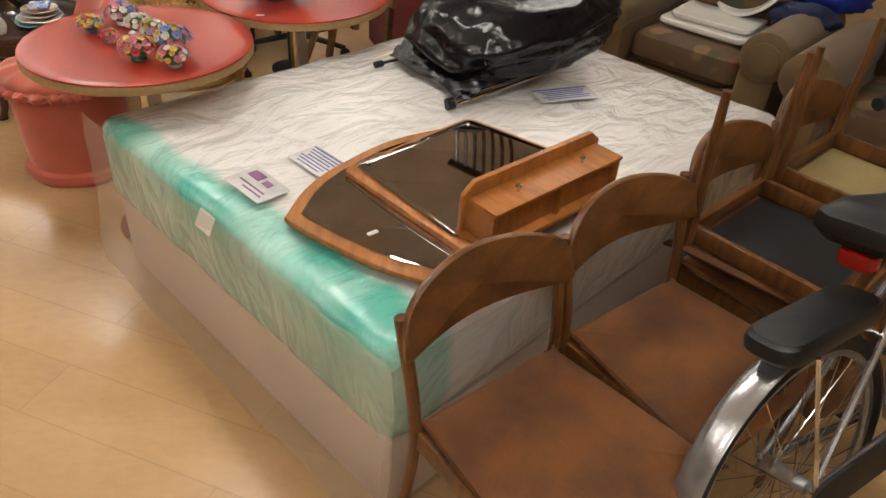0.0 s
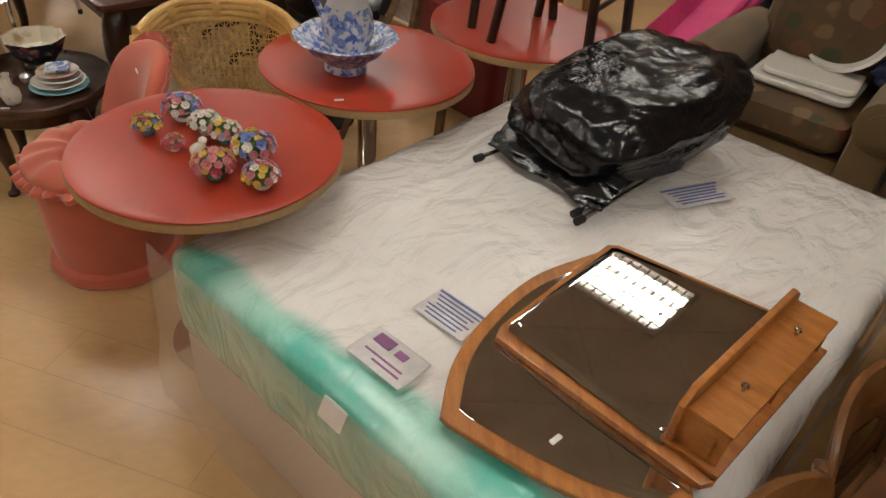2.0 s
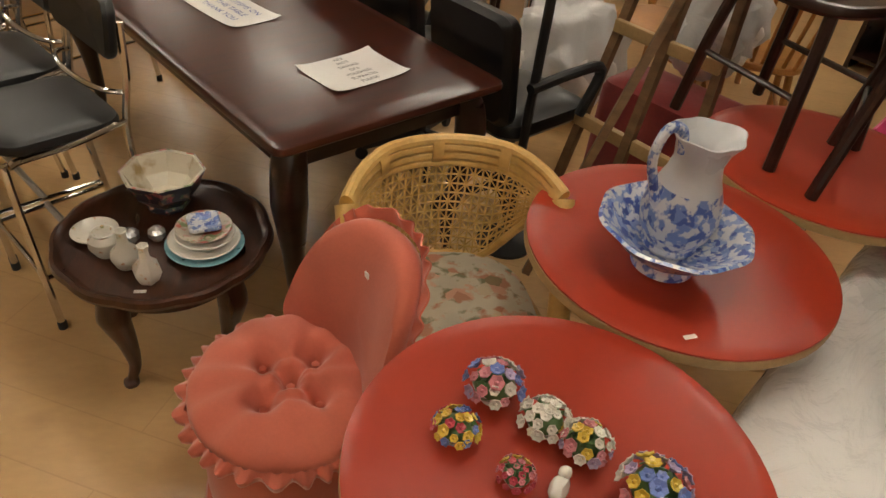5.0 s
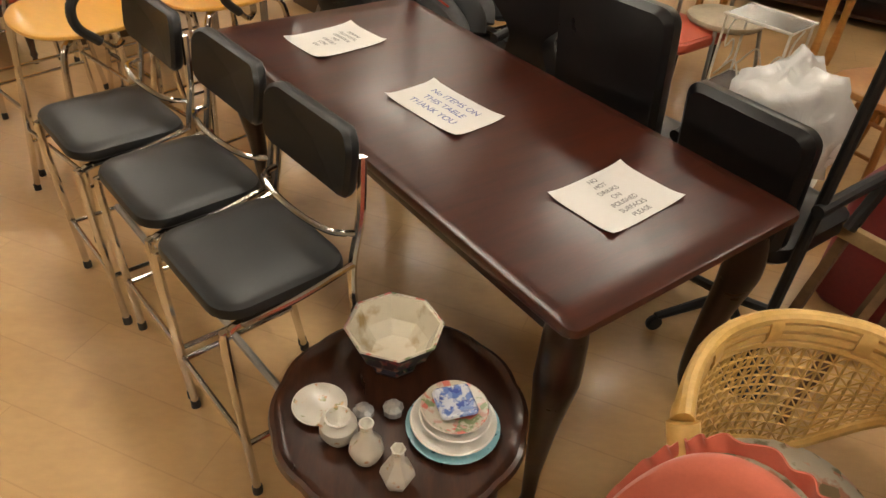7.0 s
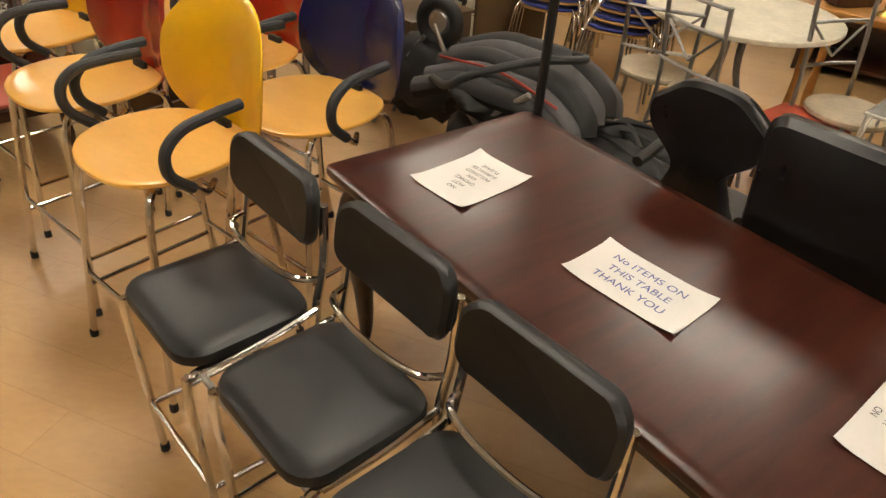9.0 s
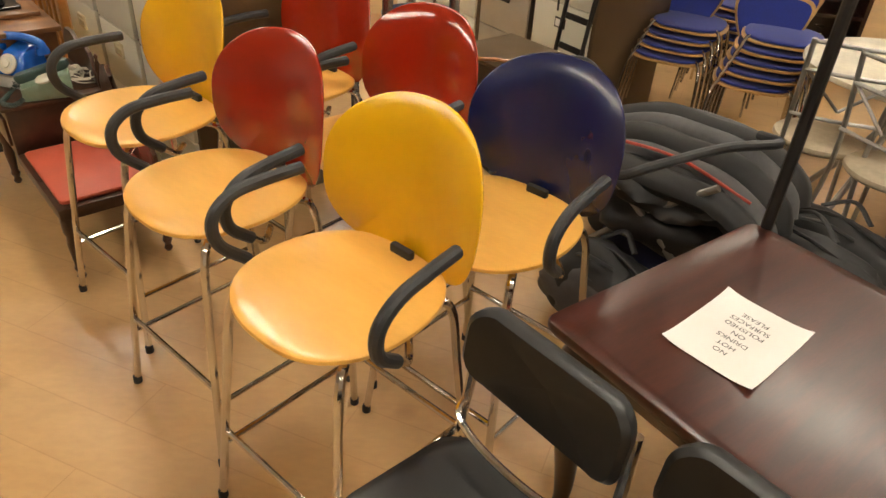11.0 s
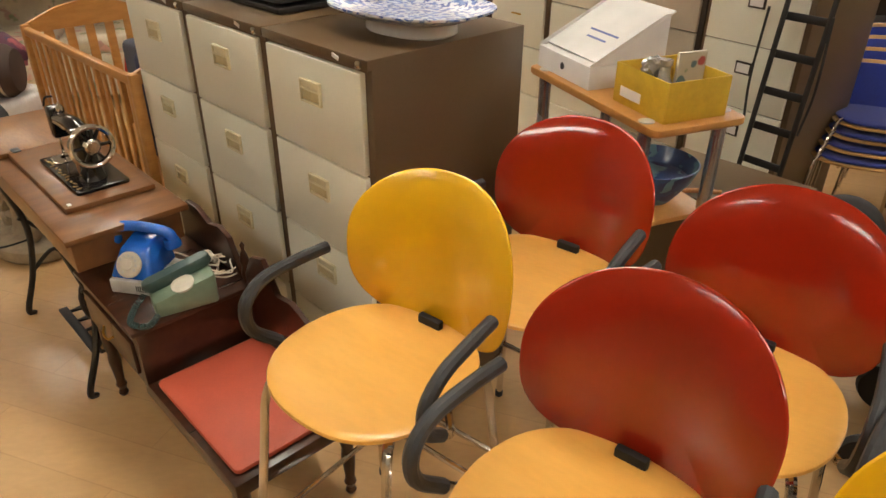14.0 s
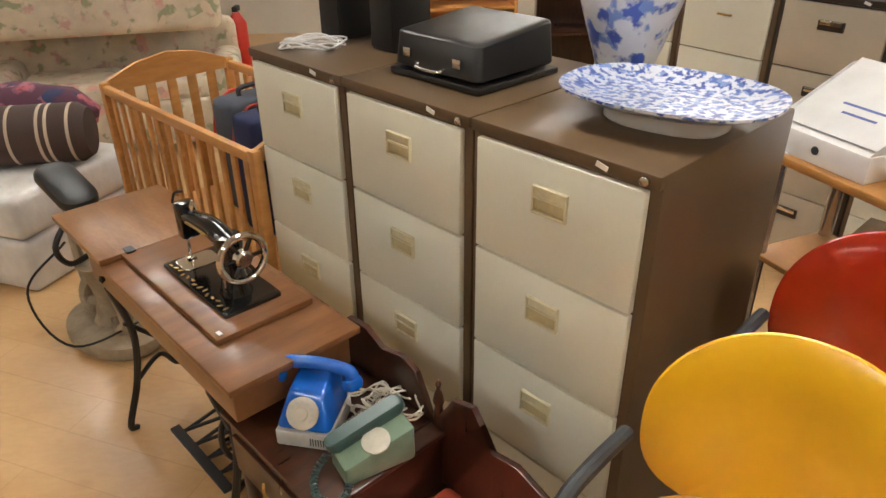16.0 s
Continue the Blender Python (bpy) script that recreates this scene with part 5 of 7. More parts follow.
    part("back_ruche", shell(frill, 300, 6, 0.004), PINK, t, "ruched frill round the back", 80)
    part("price_tag", box((0.014, 0.003, 0.014), (0.02, 0.175, 0.68)), PAPER, t, "tiny white price tag")
    return t


boudoir(pose(-1.475, 2.55, 0, 0, 0, -58))


# ---- rattan chair ----
def rattan_chair(m):
    t = thing("rattan_chair", m, "rattan tub chair with open cane back and floral cushion", "chair")
    r = 0.272

    def rim(a, z=0):
        k = abs(a) / 100
        return Vector((math.sin(radians(a)) * r * (1.0 + 0.04 * k), math.cos(radians(a)) * r - 0.03, 0.745 - 0.17 * max(0, k - 0.35) ** 1.3 + z))
    line = [rim(a) for a in range(-72, 73, 12)]
    for dz, dr, rr in ((0, 0, 0.017), (0.020, 0.0, 0.016), (-0.024, 0.0, 0.016), (-0.045, -0.01, 0.012)):
        part("top_cane", tube([(p.x * (1 + dr), p.y * (1 + dr), p.z + dz) for p in line], rr, 10, 3), RATTAN, t, "bent rattan rail")
    for a in (-69, -40, -5, 34, 69):
        p, q = rim(a - 3), rim(a + 3)
        part("binding", tube([p + Vector((0, 0, -0.006)), (p + q) / 2 + Vector((0, 0, -0.006)), q + Vector((0, 0, -0.006))], 0.021, 14, 2, flat=2.0), RATTAN, t, "wrapped cane binding")
    bm = bmesh.new()
    N, K = 30, 10

    def sheet(i, j):
        a = -69 + 138 * i / N
        low = 0.36 + 0.16 * max(0, (abs(a) - 38) / 46) ** 0.6 if abs(a) > 38 else 0.36
        top = rim(a).z - 0.05
        z = top + (0.40 + (0.22 * min(1, max(0, (abs(a) - 30) / 30))) - top) * j / K
        return Vector((math.sin(radians(a)) * (r - 0.008), math.cos(radians(a)) * (r - 0.008) - 0.03, z))
    for i in range(N + 1):
        tube([sheet(i, j) for j in range(0, K + 1)], 0.0032, 4, 1, bm=bm)
    for j in range(K + 1):
        tube([sheet(i, j) for i in range(0, N + 1, 2)], 0.0032, 4, 1, bm=bm)
    for i in range(0, N - 1, 1):
        for j in range(0, K, 1):
            if (i + j) % 2 == 0:
                tube([sheet(i, j), sheet(i + 1, j + 1)], 0.0022, 4, 1, bm=bm)
            else:
                tube([sheet(i + 1, j), sheet(i, j + 1)], 0.0022, 4, 1, bm=bm)
    part("cane_panel", bm, RATTAN, t, "open woven cane panel")
    part("lower_trim", tube([sheet(i, K) for i in range(0, N + 1, 3)], 0.012, 8, 2), RATTAN, t)
    part("seat_ring", tube([(0.25 * math.cos(radians(a)), 0.25 * math.sin(radians(a)), 0.34) for a in range(0, 360, 15)], 0.018, 10, 1, True), RATTAN, t)
    part("seat_cushion", slab(rounded(0.47, 0.47, 0.1, power=2.6), 0.345, 0.415, 0.03, 0.025), FLORAL, t, "cream cushion with a faded flower print")
    for s in (-1, 1):
        part("front_leg", tube([(s * 0.268, 0.05, 0.69), (s * 0.25, -0.13, 0.42), (s * 0.24, -0.22, 0.0)], 0.017, 10, 5), RATTAN, t)
        part("arm_wrap", tube([(s * 0.268, 0.05, 0.70), (s * 0.262, -0.06, 0.56), (s * 0.252, -0.13, 0.42)], 0.03, 12, 3), RATTAN, t, "wrapped cane arm support")
        part("back_leg", tube([(s * 0.18, 0.19, 0.36), (s * 0.20, 0.22, 0.0)], 0.017, 10, 1), RATTAN, t)
    return t


rattan_chair(pose(-1.10, 2.84, 0, 0, 0, 8))


# ---- coffee table and its china ----
def coffee_table(m):
    t = thing("coffee_table", m, "small round dark wood table with pie-crust edge", "coffee table")

    def crust(a, r, z):
        return r * (1 + (0.022 * abs(math.cos(6 * a)) - 0.012 if r > 0.2 else 0))
    part("tabletop", lathe([(0.245, 0.37), (0.285, 0.385), (0.292, 0.40), (0.288, 0.414), (0.278, 0.418), (0.268, 0.410), (0.255, 0.406), (0.15, 0.405), (0.0, 0.405)], 96, wave=crust), COFFEEWOOD, t, "dished top with scalloped rim")
    part("apron", lathe([(0.20, 0.30), (0.215, 0.31), (0.215, 0.369), (0.0, 0.369)], 48), COFFEEWOOD, t)
    for k in range(4):
        a = radians(45 + 90 * k + 12)
        cabriole(0.36, 0.055, COFFEEWOOD, t, 0.19 * math.cos(a), 0.19 * math.sin(a), (math.cos(a), math.sin(a)))
    part("price_tag", box((0.03, 0.011, 0.0015), (-0.02, -0.235, 0.4075)), PAPER, t, "small white price tag")
    return t


coffee_table(pose(-1.885, 3.075, 0, 0, 0, 5))
CT = 0.4065
t = thing("octagonal_bowl", pose(-1.915, 3.225, CT, 0, 0, 10), "octagonal dark floral china bowl with cream stained inside", "bowl")
part("body", lathe([(0.06, 0.0), (0.065, 0.012), (0.06, 0.02), (0.095, 0.06), (0.105, 0.09), (0.118, 0.115)], 8, cap=False), IMARI, t, "dark outside", 20)
part("lining", lathe([(0.119, 0.116), (0.108, 0.1155), (0.096, 0.09), (0.084, 0.06), (0.055, 0.03), (0.0, 0.028)], 8, cap=False), BOWLIN, t, "stained cream inside", 20)
part("rim", lathe([(0.1195, 0.1165), (0.115, 0.1185), (0.098, 0.094), (0.0975, 0.0925)], 8, cap=False), IMARIRIM, t, "flowered rim", 20)


def plate(name, m, r, material, label):
    return solid(name, lathe([(r * 0.55, 0), (r * 0.58, 0.006), (r * 0.97, 0.014), (r, 0.017), (r * 0.96, 0.0185), (r * 0.62, 0.010), (0, 0.009)], 48), material, m, label, "plate")


plate("plate", pose(-1.765, 3.03, CT), 0.105, TURQ, "turquoise rimmed china plate on the coffee table")
plate("plate", pose(-1.765, 3.03, CT + 0.017), 0.096, CHINA, "white china plate stacked on a turquoise one")
plate("plate", pose(-1.762, 3.035, CT + 0.033), 0.08, CHINA, "plain cream china plate on the stack")
plate("plate", pose(-1.765, 3.04, CT + 0.049), 0.075, IMARIRIM, "cream flowered china plate on the stack")
solid("square_dish", slab(rounded(0.085, 0.085, 0.012), 0, 0.014, 0.005, -0.006), BLUEWHITE, pose(-1.765, 3.045, CT + 0.068, 0, 0, 20), "small square blue and white dish on the plates", "dish")
plate("saucer", pose(-2.065, 3.06, CT), 0.062, SPRIGGED, "small sprigged china saucer on the coffee table")


def vase(m, prof, label, seg=28):
    return solid("bud_vase", lathe(prof, seg), SPRIGGED, m, label, "vase", "sprigged china vases")


vase(pose(-2.01, 2.985, CT), [(0.026, 0), (0.03, 0.006), (0.042, 0.03), (0.04, 0.05), (0.026, 0.064), (0.03, 0.072), (0.026, 0.073), (0.02, 0.062), (0, 0.05)], "squat sprigged china vase on the coffee table")
TALL = [(0.024, 0), (0.028, 0.006), (0.037, 0.03), (0.034, 0.048), (0.015, 0.07), (0.012, 0.10), (0.016, 0.113), (0.013, 0.114), (0.009, 0.10), (0, 0.09)]
vase(pose(-1.945, 2.94, CT), TALL, "slim-necked sprigged china vase on the coffee table")
vase(pose(-1.875, 2.885, CT), TALL, "slim-necked hexagonal sprigged china vase on the coffee table", 6)
GLASSY = mat("cut glass", (0.55, 0.55, 0.55), rough=0.08, metal=0.6, bump=0.6, grain=120)
for x, y in ((-1.90, 3.06), (-1.965, 3.045)):
    solid("glass_pot", lathe([(0.018, 0), (0.024, 0.01), (0.024, 0.025), (0.015, 0.035), (0, 0.04)], 10), GLASSY, pose(x, y, CT), "small cut-glass pot on the coffee table", "glass pot", "cut-glass pots", angle=10)


# ---- telephone bench ----
SEATRED = mat("coral vinyl", (0.55, 0.10, 0.055), (0.48, 0.085, 0.045), rough=0.5, bump=0.1, grain=160, spread=0.08)
BA = math.degrees(math.atan2(-0.735, 0.675))


def turned_leg(x, y, h, t, material):
    part("leg", lathe([(0.012, 0), (0.018, 0.012), (0.012, 0.03), (0.02, 0.05), (0.015, 0.07), (0.022, 0.16), (0.018, 0.2), (0.024, 0.22), (0.024, h)], 14, (x, y, 0)), material, t, "turned leg")


def phone_bench(m):
    """Local x runs from the cupboard end to the seat end, -y is the front."""
    t = thing("telephone_bench", m, "dark mahogany telephone bench with coral vinyl seat", "bench")
    part("cupboard", box((0.46, 0.40, 0.20), (-0.27, 0, 0.42), 0.006), COFFEEWOOD, t, "small drawer cupboard")
    part("cupboard_top", box((0.49, 0.43, 0.018), (-0.27, 0, 0.53), 0.006), COFFEEWOOD, t)
    part("drawer", box((0.40, 0.014, 0.12), (-0.27, -0.205, 0.42), 0.004), COFFEEWOOD, t)
    part("drawer_pull", tube([(-0.31, -0.214, 0.42), (-0.29, -0.226, 0.405), (-0.25, -0.226, 0.405), (-0.23, -0.214, 0.42)], 0.004, 6, 5), BRASS, t, "brass drawer pull")
    part("seat_frame", box((0.58, 0.40, 0.05), (0.22, 0, 0.305), 0.005), COFFEEWOOD, t)
    part("seat_pad", slab(rounded(0.50, 0.36, 0.02), 0.33, 0.352, 0.008, 0.014, at=(0.235, 0, 0)), SEATRED, t, "coral vinyl seat pad")
    for x in (-0.47, 0.48):
        for y in (-0.175, 0.175):
            turned_leg(x, y, 0.32, t, COFFEEWOOD)
    b = [(-0.50, 0.0), (-0.50, 0.10), (-0.44, 0.16), (-0.36, 0.165), (-0.28, 0.13), (-0.20, 0.15), (-0.14, 0.13), (-0.10, 0.05), (-0.08, 0.0)]
    part("back_scroll", slab(b, -0.009, 0.009, 0.003, at=(0.0, 0.19, 0.54), rot=(90, 0, 0)), COFFEEWOOD, t, "carved scroll back")
    b = [(-0.05, -0.20), (-0.05, 0.04), (0.0, 0.12), (0.07, 0.14), (0.10, 0.10), (0.06, 0.06), (0.10, 0.03), (0.22, 0.05), (0.40, -0.02), (0.48, -0.10), (0.49, -0.20)]
    part("back_scroll", slab(b, -0.009, 0.009, 0.003, at=(0.0, 0.19, 0.54), rot=(90, 0, 0)), COFFEEWOOD, t, "carved scroll back")
    part("finial", lathe([(0.012, 0), (0.016, 0.03), (0.01, 0.06), (0.016, 0.08), (0.012, 0.10), (0.005, 0.12), (0.009, 0.135), (0.0, 0.15)], 14, (-0.06, 0.19, 0.54)), COFFEEWOOD, t, "turned finial")
    part("price_tag", box((0.013, 0.013, 0.0015), (-0.07, -0.19, 0.5405)), PAPER, t, "tiny white price tag")
    return t


phone_bench(pose(-4.535, 5.83, 0, 0, 0, BA))

# ---- telephones ----
BLUEP = mat("blue telephone plastic", (0.01, 0.12, 0.55), rough=0.25, bump=0.01, coat=0.4)
GREYP = mat("grey plastic", (0.55, 0.55, 0.53), rough=0.4, bump=0.02)
GREENP = mat("two-tone green plastic", (0.19, 0.27, 0.19), rough=0.3, bump=0.01)
DKGREENP = mat("dark green plastic", (0.05, 0.095, 0.09), rough=0.3, bump=0.01)
CORD = mat("cream cord", (0.62, 0.58, 0.48), rough=0.5, bump=0.02)


def coil(pts, r, turns, wire, bm=None):
    line = spline(pts, 40)
    n = turns * 8
    out = []
    for i in range(n):
        k = i / (n - 1) * (len(line) - 1)
        a = min(int(k), len(line) - 2)
        p = line[a].lerp(line[a + 1], k - a)
        d = (line[a + 1] - line[a]).normalized()
        u = d.orthogonal().normalized()
        w = d.cross(u)
        out.append(p + (u * math.cos(i * math.pi / 4) + w * math.sin(i * math.pi / 4)) * r)
    return tube(out, wire, 5, 1, bm=bm)


def dial_phone(m):
    t = thing("telephone", m, "blue rotary telephone on a grey plastic box", "telephone")
    part("bell_box", box((0.15, 0.17, 0.05), (0, 0, 0.026), 0.006), GREYP, t, "grey plastic box with vents")
    bm = bmesh.new()
    for i in range(7):
        box((0.0015, 0.003, 0.022), (0.02 + i * 0.007, -0.086, 0.026), bm=bm)
    part("vents", bm, RUBBER, t)
    o = bmesh.new()
    bmesh.ops.create_cube(o, size=1)
    bmesh.ops.bevel(o, geom=o.edges[:], offset=0.12, segments=3, profile=0.5, affect="EDGES")
    for v in o.verts:
        x, y, z = v.co
        k = 1 - 0.35 * (z + 0.5)
        v.co = Vector((x * 0.15 * k, y * 0.17 * k + 0.025 * (z + 0.5), 0.052 + (z + 0.5) * 0.10 * (1 + 0.25 * y)))
    part("body", merge(bmesh.new(), o), BLUEP, t, "blue plastic body")
    d = part("dial", lathe([(0.042, 0), (0.042, 0.008), (0.036, 0.012), (0.018, 0.012), (0.016, 0.016), (0, 0.016)], 32, (0, -0.064, 0.101), (59, 0, 0)), CORD, t, "cream finger dial")
    for k in range(10):
        a = radians(k * 30 - 30)
        q = Matrix.Translation((0, -0.064, 0.101)) @ Euler((radians(59), 0, 0)).to_matrix().to_4x4() @ Vector((0.029 * math.cos(a), 0.029 * math.sin(a), 0.0125))
        part("finger_hole", lathe([(0.005, 0), (0.005, 0.001), (0, 0.001)], 10, q, (59, 0, 0)), GREYP, d)
    part("handset", tube([(-0.105, 0.03, 0.15), (-0.09, 0.03, 0.178), (0, 0.03, 0.19), (0.09, 0.03, 0.178), (0.105, 0.03, 0.15)], 0.018, 12, 5), BLUEP, t, "blue handset")
    for s in (-1, 1):
        part("handset_cap", lathe([(0.026, 0), (0.028, 0.012), (0.024, 0.03), (0, 0.034)], 20, (s * 0.105, 0.03, 0.128), (0, s * -12, 0)), BLUEP, t)
    return t


dial_phone(pose(-4.765, 6.00, 0.5395, 0, 0, -12))
t = thing("telephone", pose(-4.60, 5.875, 0.5395, 0, 0, 30), "two-tone green slim telephone with dark handset", "telephone")
o = bmesh.new()
bmesh.ops.create_cube(o, size=1)
bmesh.ops.bevel(o, geom=o.edges[:], offset=0.08, segments=2, profile=0.5, affect="EDGES")
for v in o.verts:
    x, y, z = v.co
    v.co = Vector((x * 0.19, y * 0.10, (z + 0.5) * (0.055 + 0.05 * (x + 0.5))))
part("body", merge(bmesh.new(), o), GREENP, t, "pale green body")
part("dial", lathe([(0.036, 0), (0.036, 0.006), (0.02, 0.008), (0, 0.008)], 28, (0.0, -0.022, 0.08), (10, -14, 0)), CORD, t, "cream dial")
part("handset", slab(rounded(0.22, 0.045, 0.018), 0, 0.035, 0.01, at=(0, 0.03, 0.082), rot=(0, -15, 0)), DKGREENP, t, "dark green handset")
part("coiled_cord", coil([(-0.11, 0.03, 0.05), (-0.15, 0.02, 0.012), (-0.17, -0.05, 0.012), (-0.13, -0.09, 0.012), (-0.09, -0.06, 0.02)], 0.008, 26, 0.0028), DKGREENP, t, "dark coiled cord")
t = thing("cord_heap", pose(-4.60, 6.03, 0.5395), "heap of cream telephone cords on the bench", "cord")
rnd = random.Random(5)
for k in range(3):
    c = (rnd.uniform(-0.07, 0.07), rnd.uniform(-0.05, 0.05))
    pts = [(c[0] + rnd.uniform(0.03, 0.08) * math.cos(a * 0.9), c[1] + rnd.uniform(0.03, 0.07) * math.sin(a * 0.9), 0.005 + rnd.uniform(0.0, 0.05)) for a in range(22)]
    part("cord", tube(pts, 0.003, 6, 5), CORD, t)
part("coiled_cord", coil([(-0.10, -0.06, 0.01), (-0.04, 0.0, 0.02), (0.0, 0.03, 0.06), (0.05, 0.06, 0.02)], 0.008, 24, 0.0026), CORD, t, "cream coiled cord")

# ---- treadle sewing machine ----
SEWWOOD = mat("worn oak veneer", (0.23, 0.10, 0.035), (0.15, 0.06, 0.02), rough=0.36, scale=3, stretch=(7, 1, 1), grain=35, spread=0.2, bump=0.03, coat=0.15)
SEWTOP = mat("oak with pale scuffs", (0.28, 0.135, 0.05), (0.19, 0.08, 0.026), rough=0.4, scale=4, stretch=(1, 4, 1), grain=30, spread=0.25, bump=0.03)
IRON = mat("black cast iron", (0.012, 0.011, 0.011), rough=0.45, bump=0.2, grain=60)
JAPAN = mat("black japanned iron", (0.006, 0.006, 0.007), rough=0.15, bump=0.02, coat=0.5)
GILT = mat("worn gilt", (0.38, 0.25, 0.08), rough=0.35, metal=0.8, bump=0.05)
t = thing("sewing_table", pose(-5.235, 6.515, 0, 0, 0, BA), "oak treadle sewing machine table with iron stand", "sewing table")
part("tabletop", box((0.86, 0.40, 0.022), (0.22, 0, 0.729), 0.004), SEWWOOD, t, "oak table top")
part("lid_leaf", box((0.46, 0.40, 0.022), (-0.41, 0.0, 0.752), 0.004), SEWTOP, t, "open fold-out leaf with pale scuffs")
part("machine_board", box((0.66, 0.30, 0.02), (0.135, 0.02, 0.751), 0.005), SEWWOOD, t, "raised machine board")
part("hinge", box((0.045, 0.03, 0.004), (-0.185, -0.10, 0.765), 0.001), IRON, t)
part("apron", box((1.0, 0.36, 0.11), (0.12, 0, 0.662), 0.006), SEWWOOD, t, "oak drawer apron")
part("drawer_knob", lathe([(0.008, 0), (0.014, 0.012), (0, 0.018)], 12, (-0.25, -0.18, 0.66), (90, 0, 0)), IRON, t)
for x in (-0.28, 0.45):
    f = part("iron_frame", tube([(x, -0.17, 0.61), (x, -0.13, 0.40), (x, -0.16, 0.2), (x, -0.22, 0.03), (x, -0.2, 0.0)], 0.013, 8, 6), IRON, t, "cast iron side frame")
    part("iron_curve", tube([(x, 0.17, 0.61), (x, 0.13, 0.40), (x, 0.16, 0.2), (x, 0.22, 0.03), (x, 0.2, 0.0)], 0.013, 8, 6), IRON, f)
    part("iron_curve", tube([(x, -0.15, 0.45), (x, 0, 0.32), (x, 0.15, 0.45)], 0.009, 8, 6), IRON, f)
    part("iron_curve", tube([(x, -0.16, 0.2), (x, -0.06, 0.27), (x, 0, 0.2), (x, 0.06, 0.27), (x, 0.16, 0.2)], 0.009, 8, 6), IRON, f)
    part("iron_curve", tube([(x, -0.14, 0.55), (x, 0, 0.5), (x, 0.14, 0.55)], 0.009, 8, 6), IRON, f)
w = part("drive_wheel", tube([(0.40, 0.15 * math.cos(a / 4), 0.37 + 0.15 * math.sin(a / 4)) for a in range(25)], 0.010, 8, 1, True), IRON, t, "iron drive wheel")
for k in range(6):
    a = k * math.pi / 3
    part("spoke", tube([(0.40, 0, 0.37), (0.40, 0.15 * math.cos(a), 0.37 + 0.15 * math.sin(a))], 0.006, 6, 1), IRON, w)
tr = part("treadle", box((0.40, 0.035, 0.012), (0.12, -0.13, 0.09), 0.003), IRON, t, "openwork iron treadle")
part("treadle_bar", box((0.40, 0.035, 0.012), (0.12, 0.13, 0.09), 0.003), IRON, tr)
for k in range(9):
    part("treadle_bar", box((0.012, 0.25, 0.01), (-0.06 + k * 0.045, 0, 0.09), 0.002, (0, 0, 12 * (-1) ** k)), IRON, tr)
part("cross_bar", tube([(-0.28, 0, 0.22), (0.45, 0, 0.22)], 0.010, 8, 1), IRON, t)
part("price_tag", box((0.02, 0.012, 0.0015), (0.44, -0.11, 0.7625)), PAPER, t, "small white price tag")

SM = pose(-5.085, 6.385, 0.7615, 0, 0, BA)
t = thing("sewing_machine", SM, "antique black sewing machine with worn gilt decoration", "sewing machine")
part("bed_plate", slab(rounded(0.40, 0.18, 0.01), 0, 0.014, 0.003), JAPAN, t, "black japanned bed plate")
bm = bmesh.new()
for k in range(14):
    blob(0.011, 0.005, 0.0012, (-0.17 + 0.026 * k, -0.075 + 0.004 * (k % 3), 0.0146), (0, 0, 35 * k), sub=1, rough=0, bm=bm)
part("gilt_scrolls", bm, GILT, t, "worn gilt scrollwork")
part("slide_plate", slab(rounded(0.09, 0.12, 0.02), 0.014, 0.0165, 0.001, at=(-0.14, 0, 0)), CHROME, t, "bright needle plate")
part("pillar", lathe([(0.048, 0.014), (0.042, 0.03), (0.033, 0.08), (0.034, 0.13), (0.04, 0.17), (0.036, 0.195), (0.0, 0.20)], 20, (0.10, 0, 0)), JAPAN, t)
part("arm", tube([(0.12, 0, 0.165), (0.02, 0, 0.185), (-0.08, 0, 0.175), (-0.15, 0, 0.165)], 0.034, 14, 5, r2=0.026), JAPAN, t, "black arm")
part("gilt_band", tube([(0.04, -0.036, 0.183), (-0.03, -0.035, 0.182), (-0.10, -0.031, 0.172)], 0.004, 6, 4), GILT, t, "worn gilt line")
part("head", box((0.045, 0.06, 0.12), (-0.165, 0, 0.15), 0.012), JAPAN, t)
part("needle_bar", tube([(-0.165, -0.01, 0.09), (-0.165, -0.01, 0.02)], 0.005, 8, 1), CHROME, t)
part("presser_foot", box((0.018, 0.03, 0.006), (-0.165, -0.01, 0.021), 0.002), CHROME, t)
part("thread_lever", tube([(-0.175, -0.03, 0.21), (-0.17, -0.02, 0.24), (-0.155, 0.0, 0.245)], 0.004, 6, 4), IRON, t)
part("tension_knob", lathe([(0.01, 0), (0.012, 0.012), (0.004, 0.03), (0, 0.03)], 12, (-0.10, 0, 0.205)), CHROME, t)
w = part("hand_wheel", tube([(0.175, 0.068 * math.cos(a / 4), 0.15 + 0.068 * math.sin(a / 4)) for a in range(25)], 0.010, 10, 1, True), CHROME, t, "bright-rimmed hand wheel")
for k in range(6):
    a = k * math.pi / 3
    part("spoke", tube([(0.175, 0, 0.15), (0.175, 0.066 * math.cos(a), 0.15 + 0.066 * math.sin(a))], 0.006, 6, 1), JAPAN, w)
part("wheel_hub", lathe([(0.026, 0), (0.026, 0.02), (0.02, 0.026), (0, 0.026)], 20, (0.165, 0, 0.15), (0, 90, 0)), CHROME, w, "bright hub disc")
part("bobbin_winder", tube([(0.13, -0.03, 0.014), (0.15, -0.05, 0.06), (0.16, -0.055, 0.11)], 0.005, 6, 4), CHROME, t)

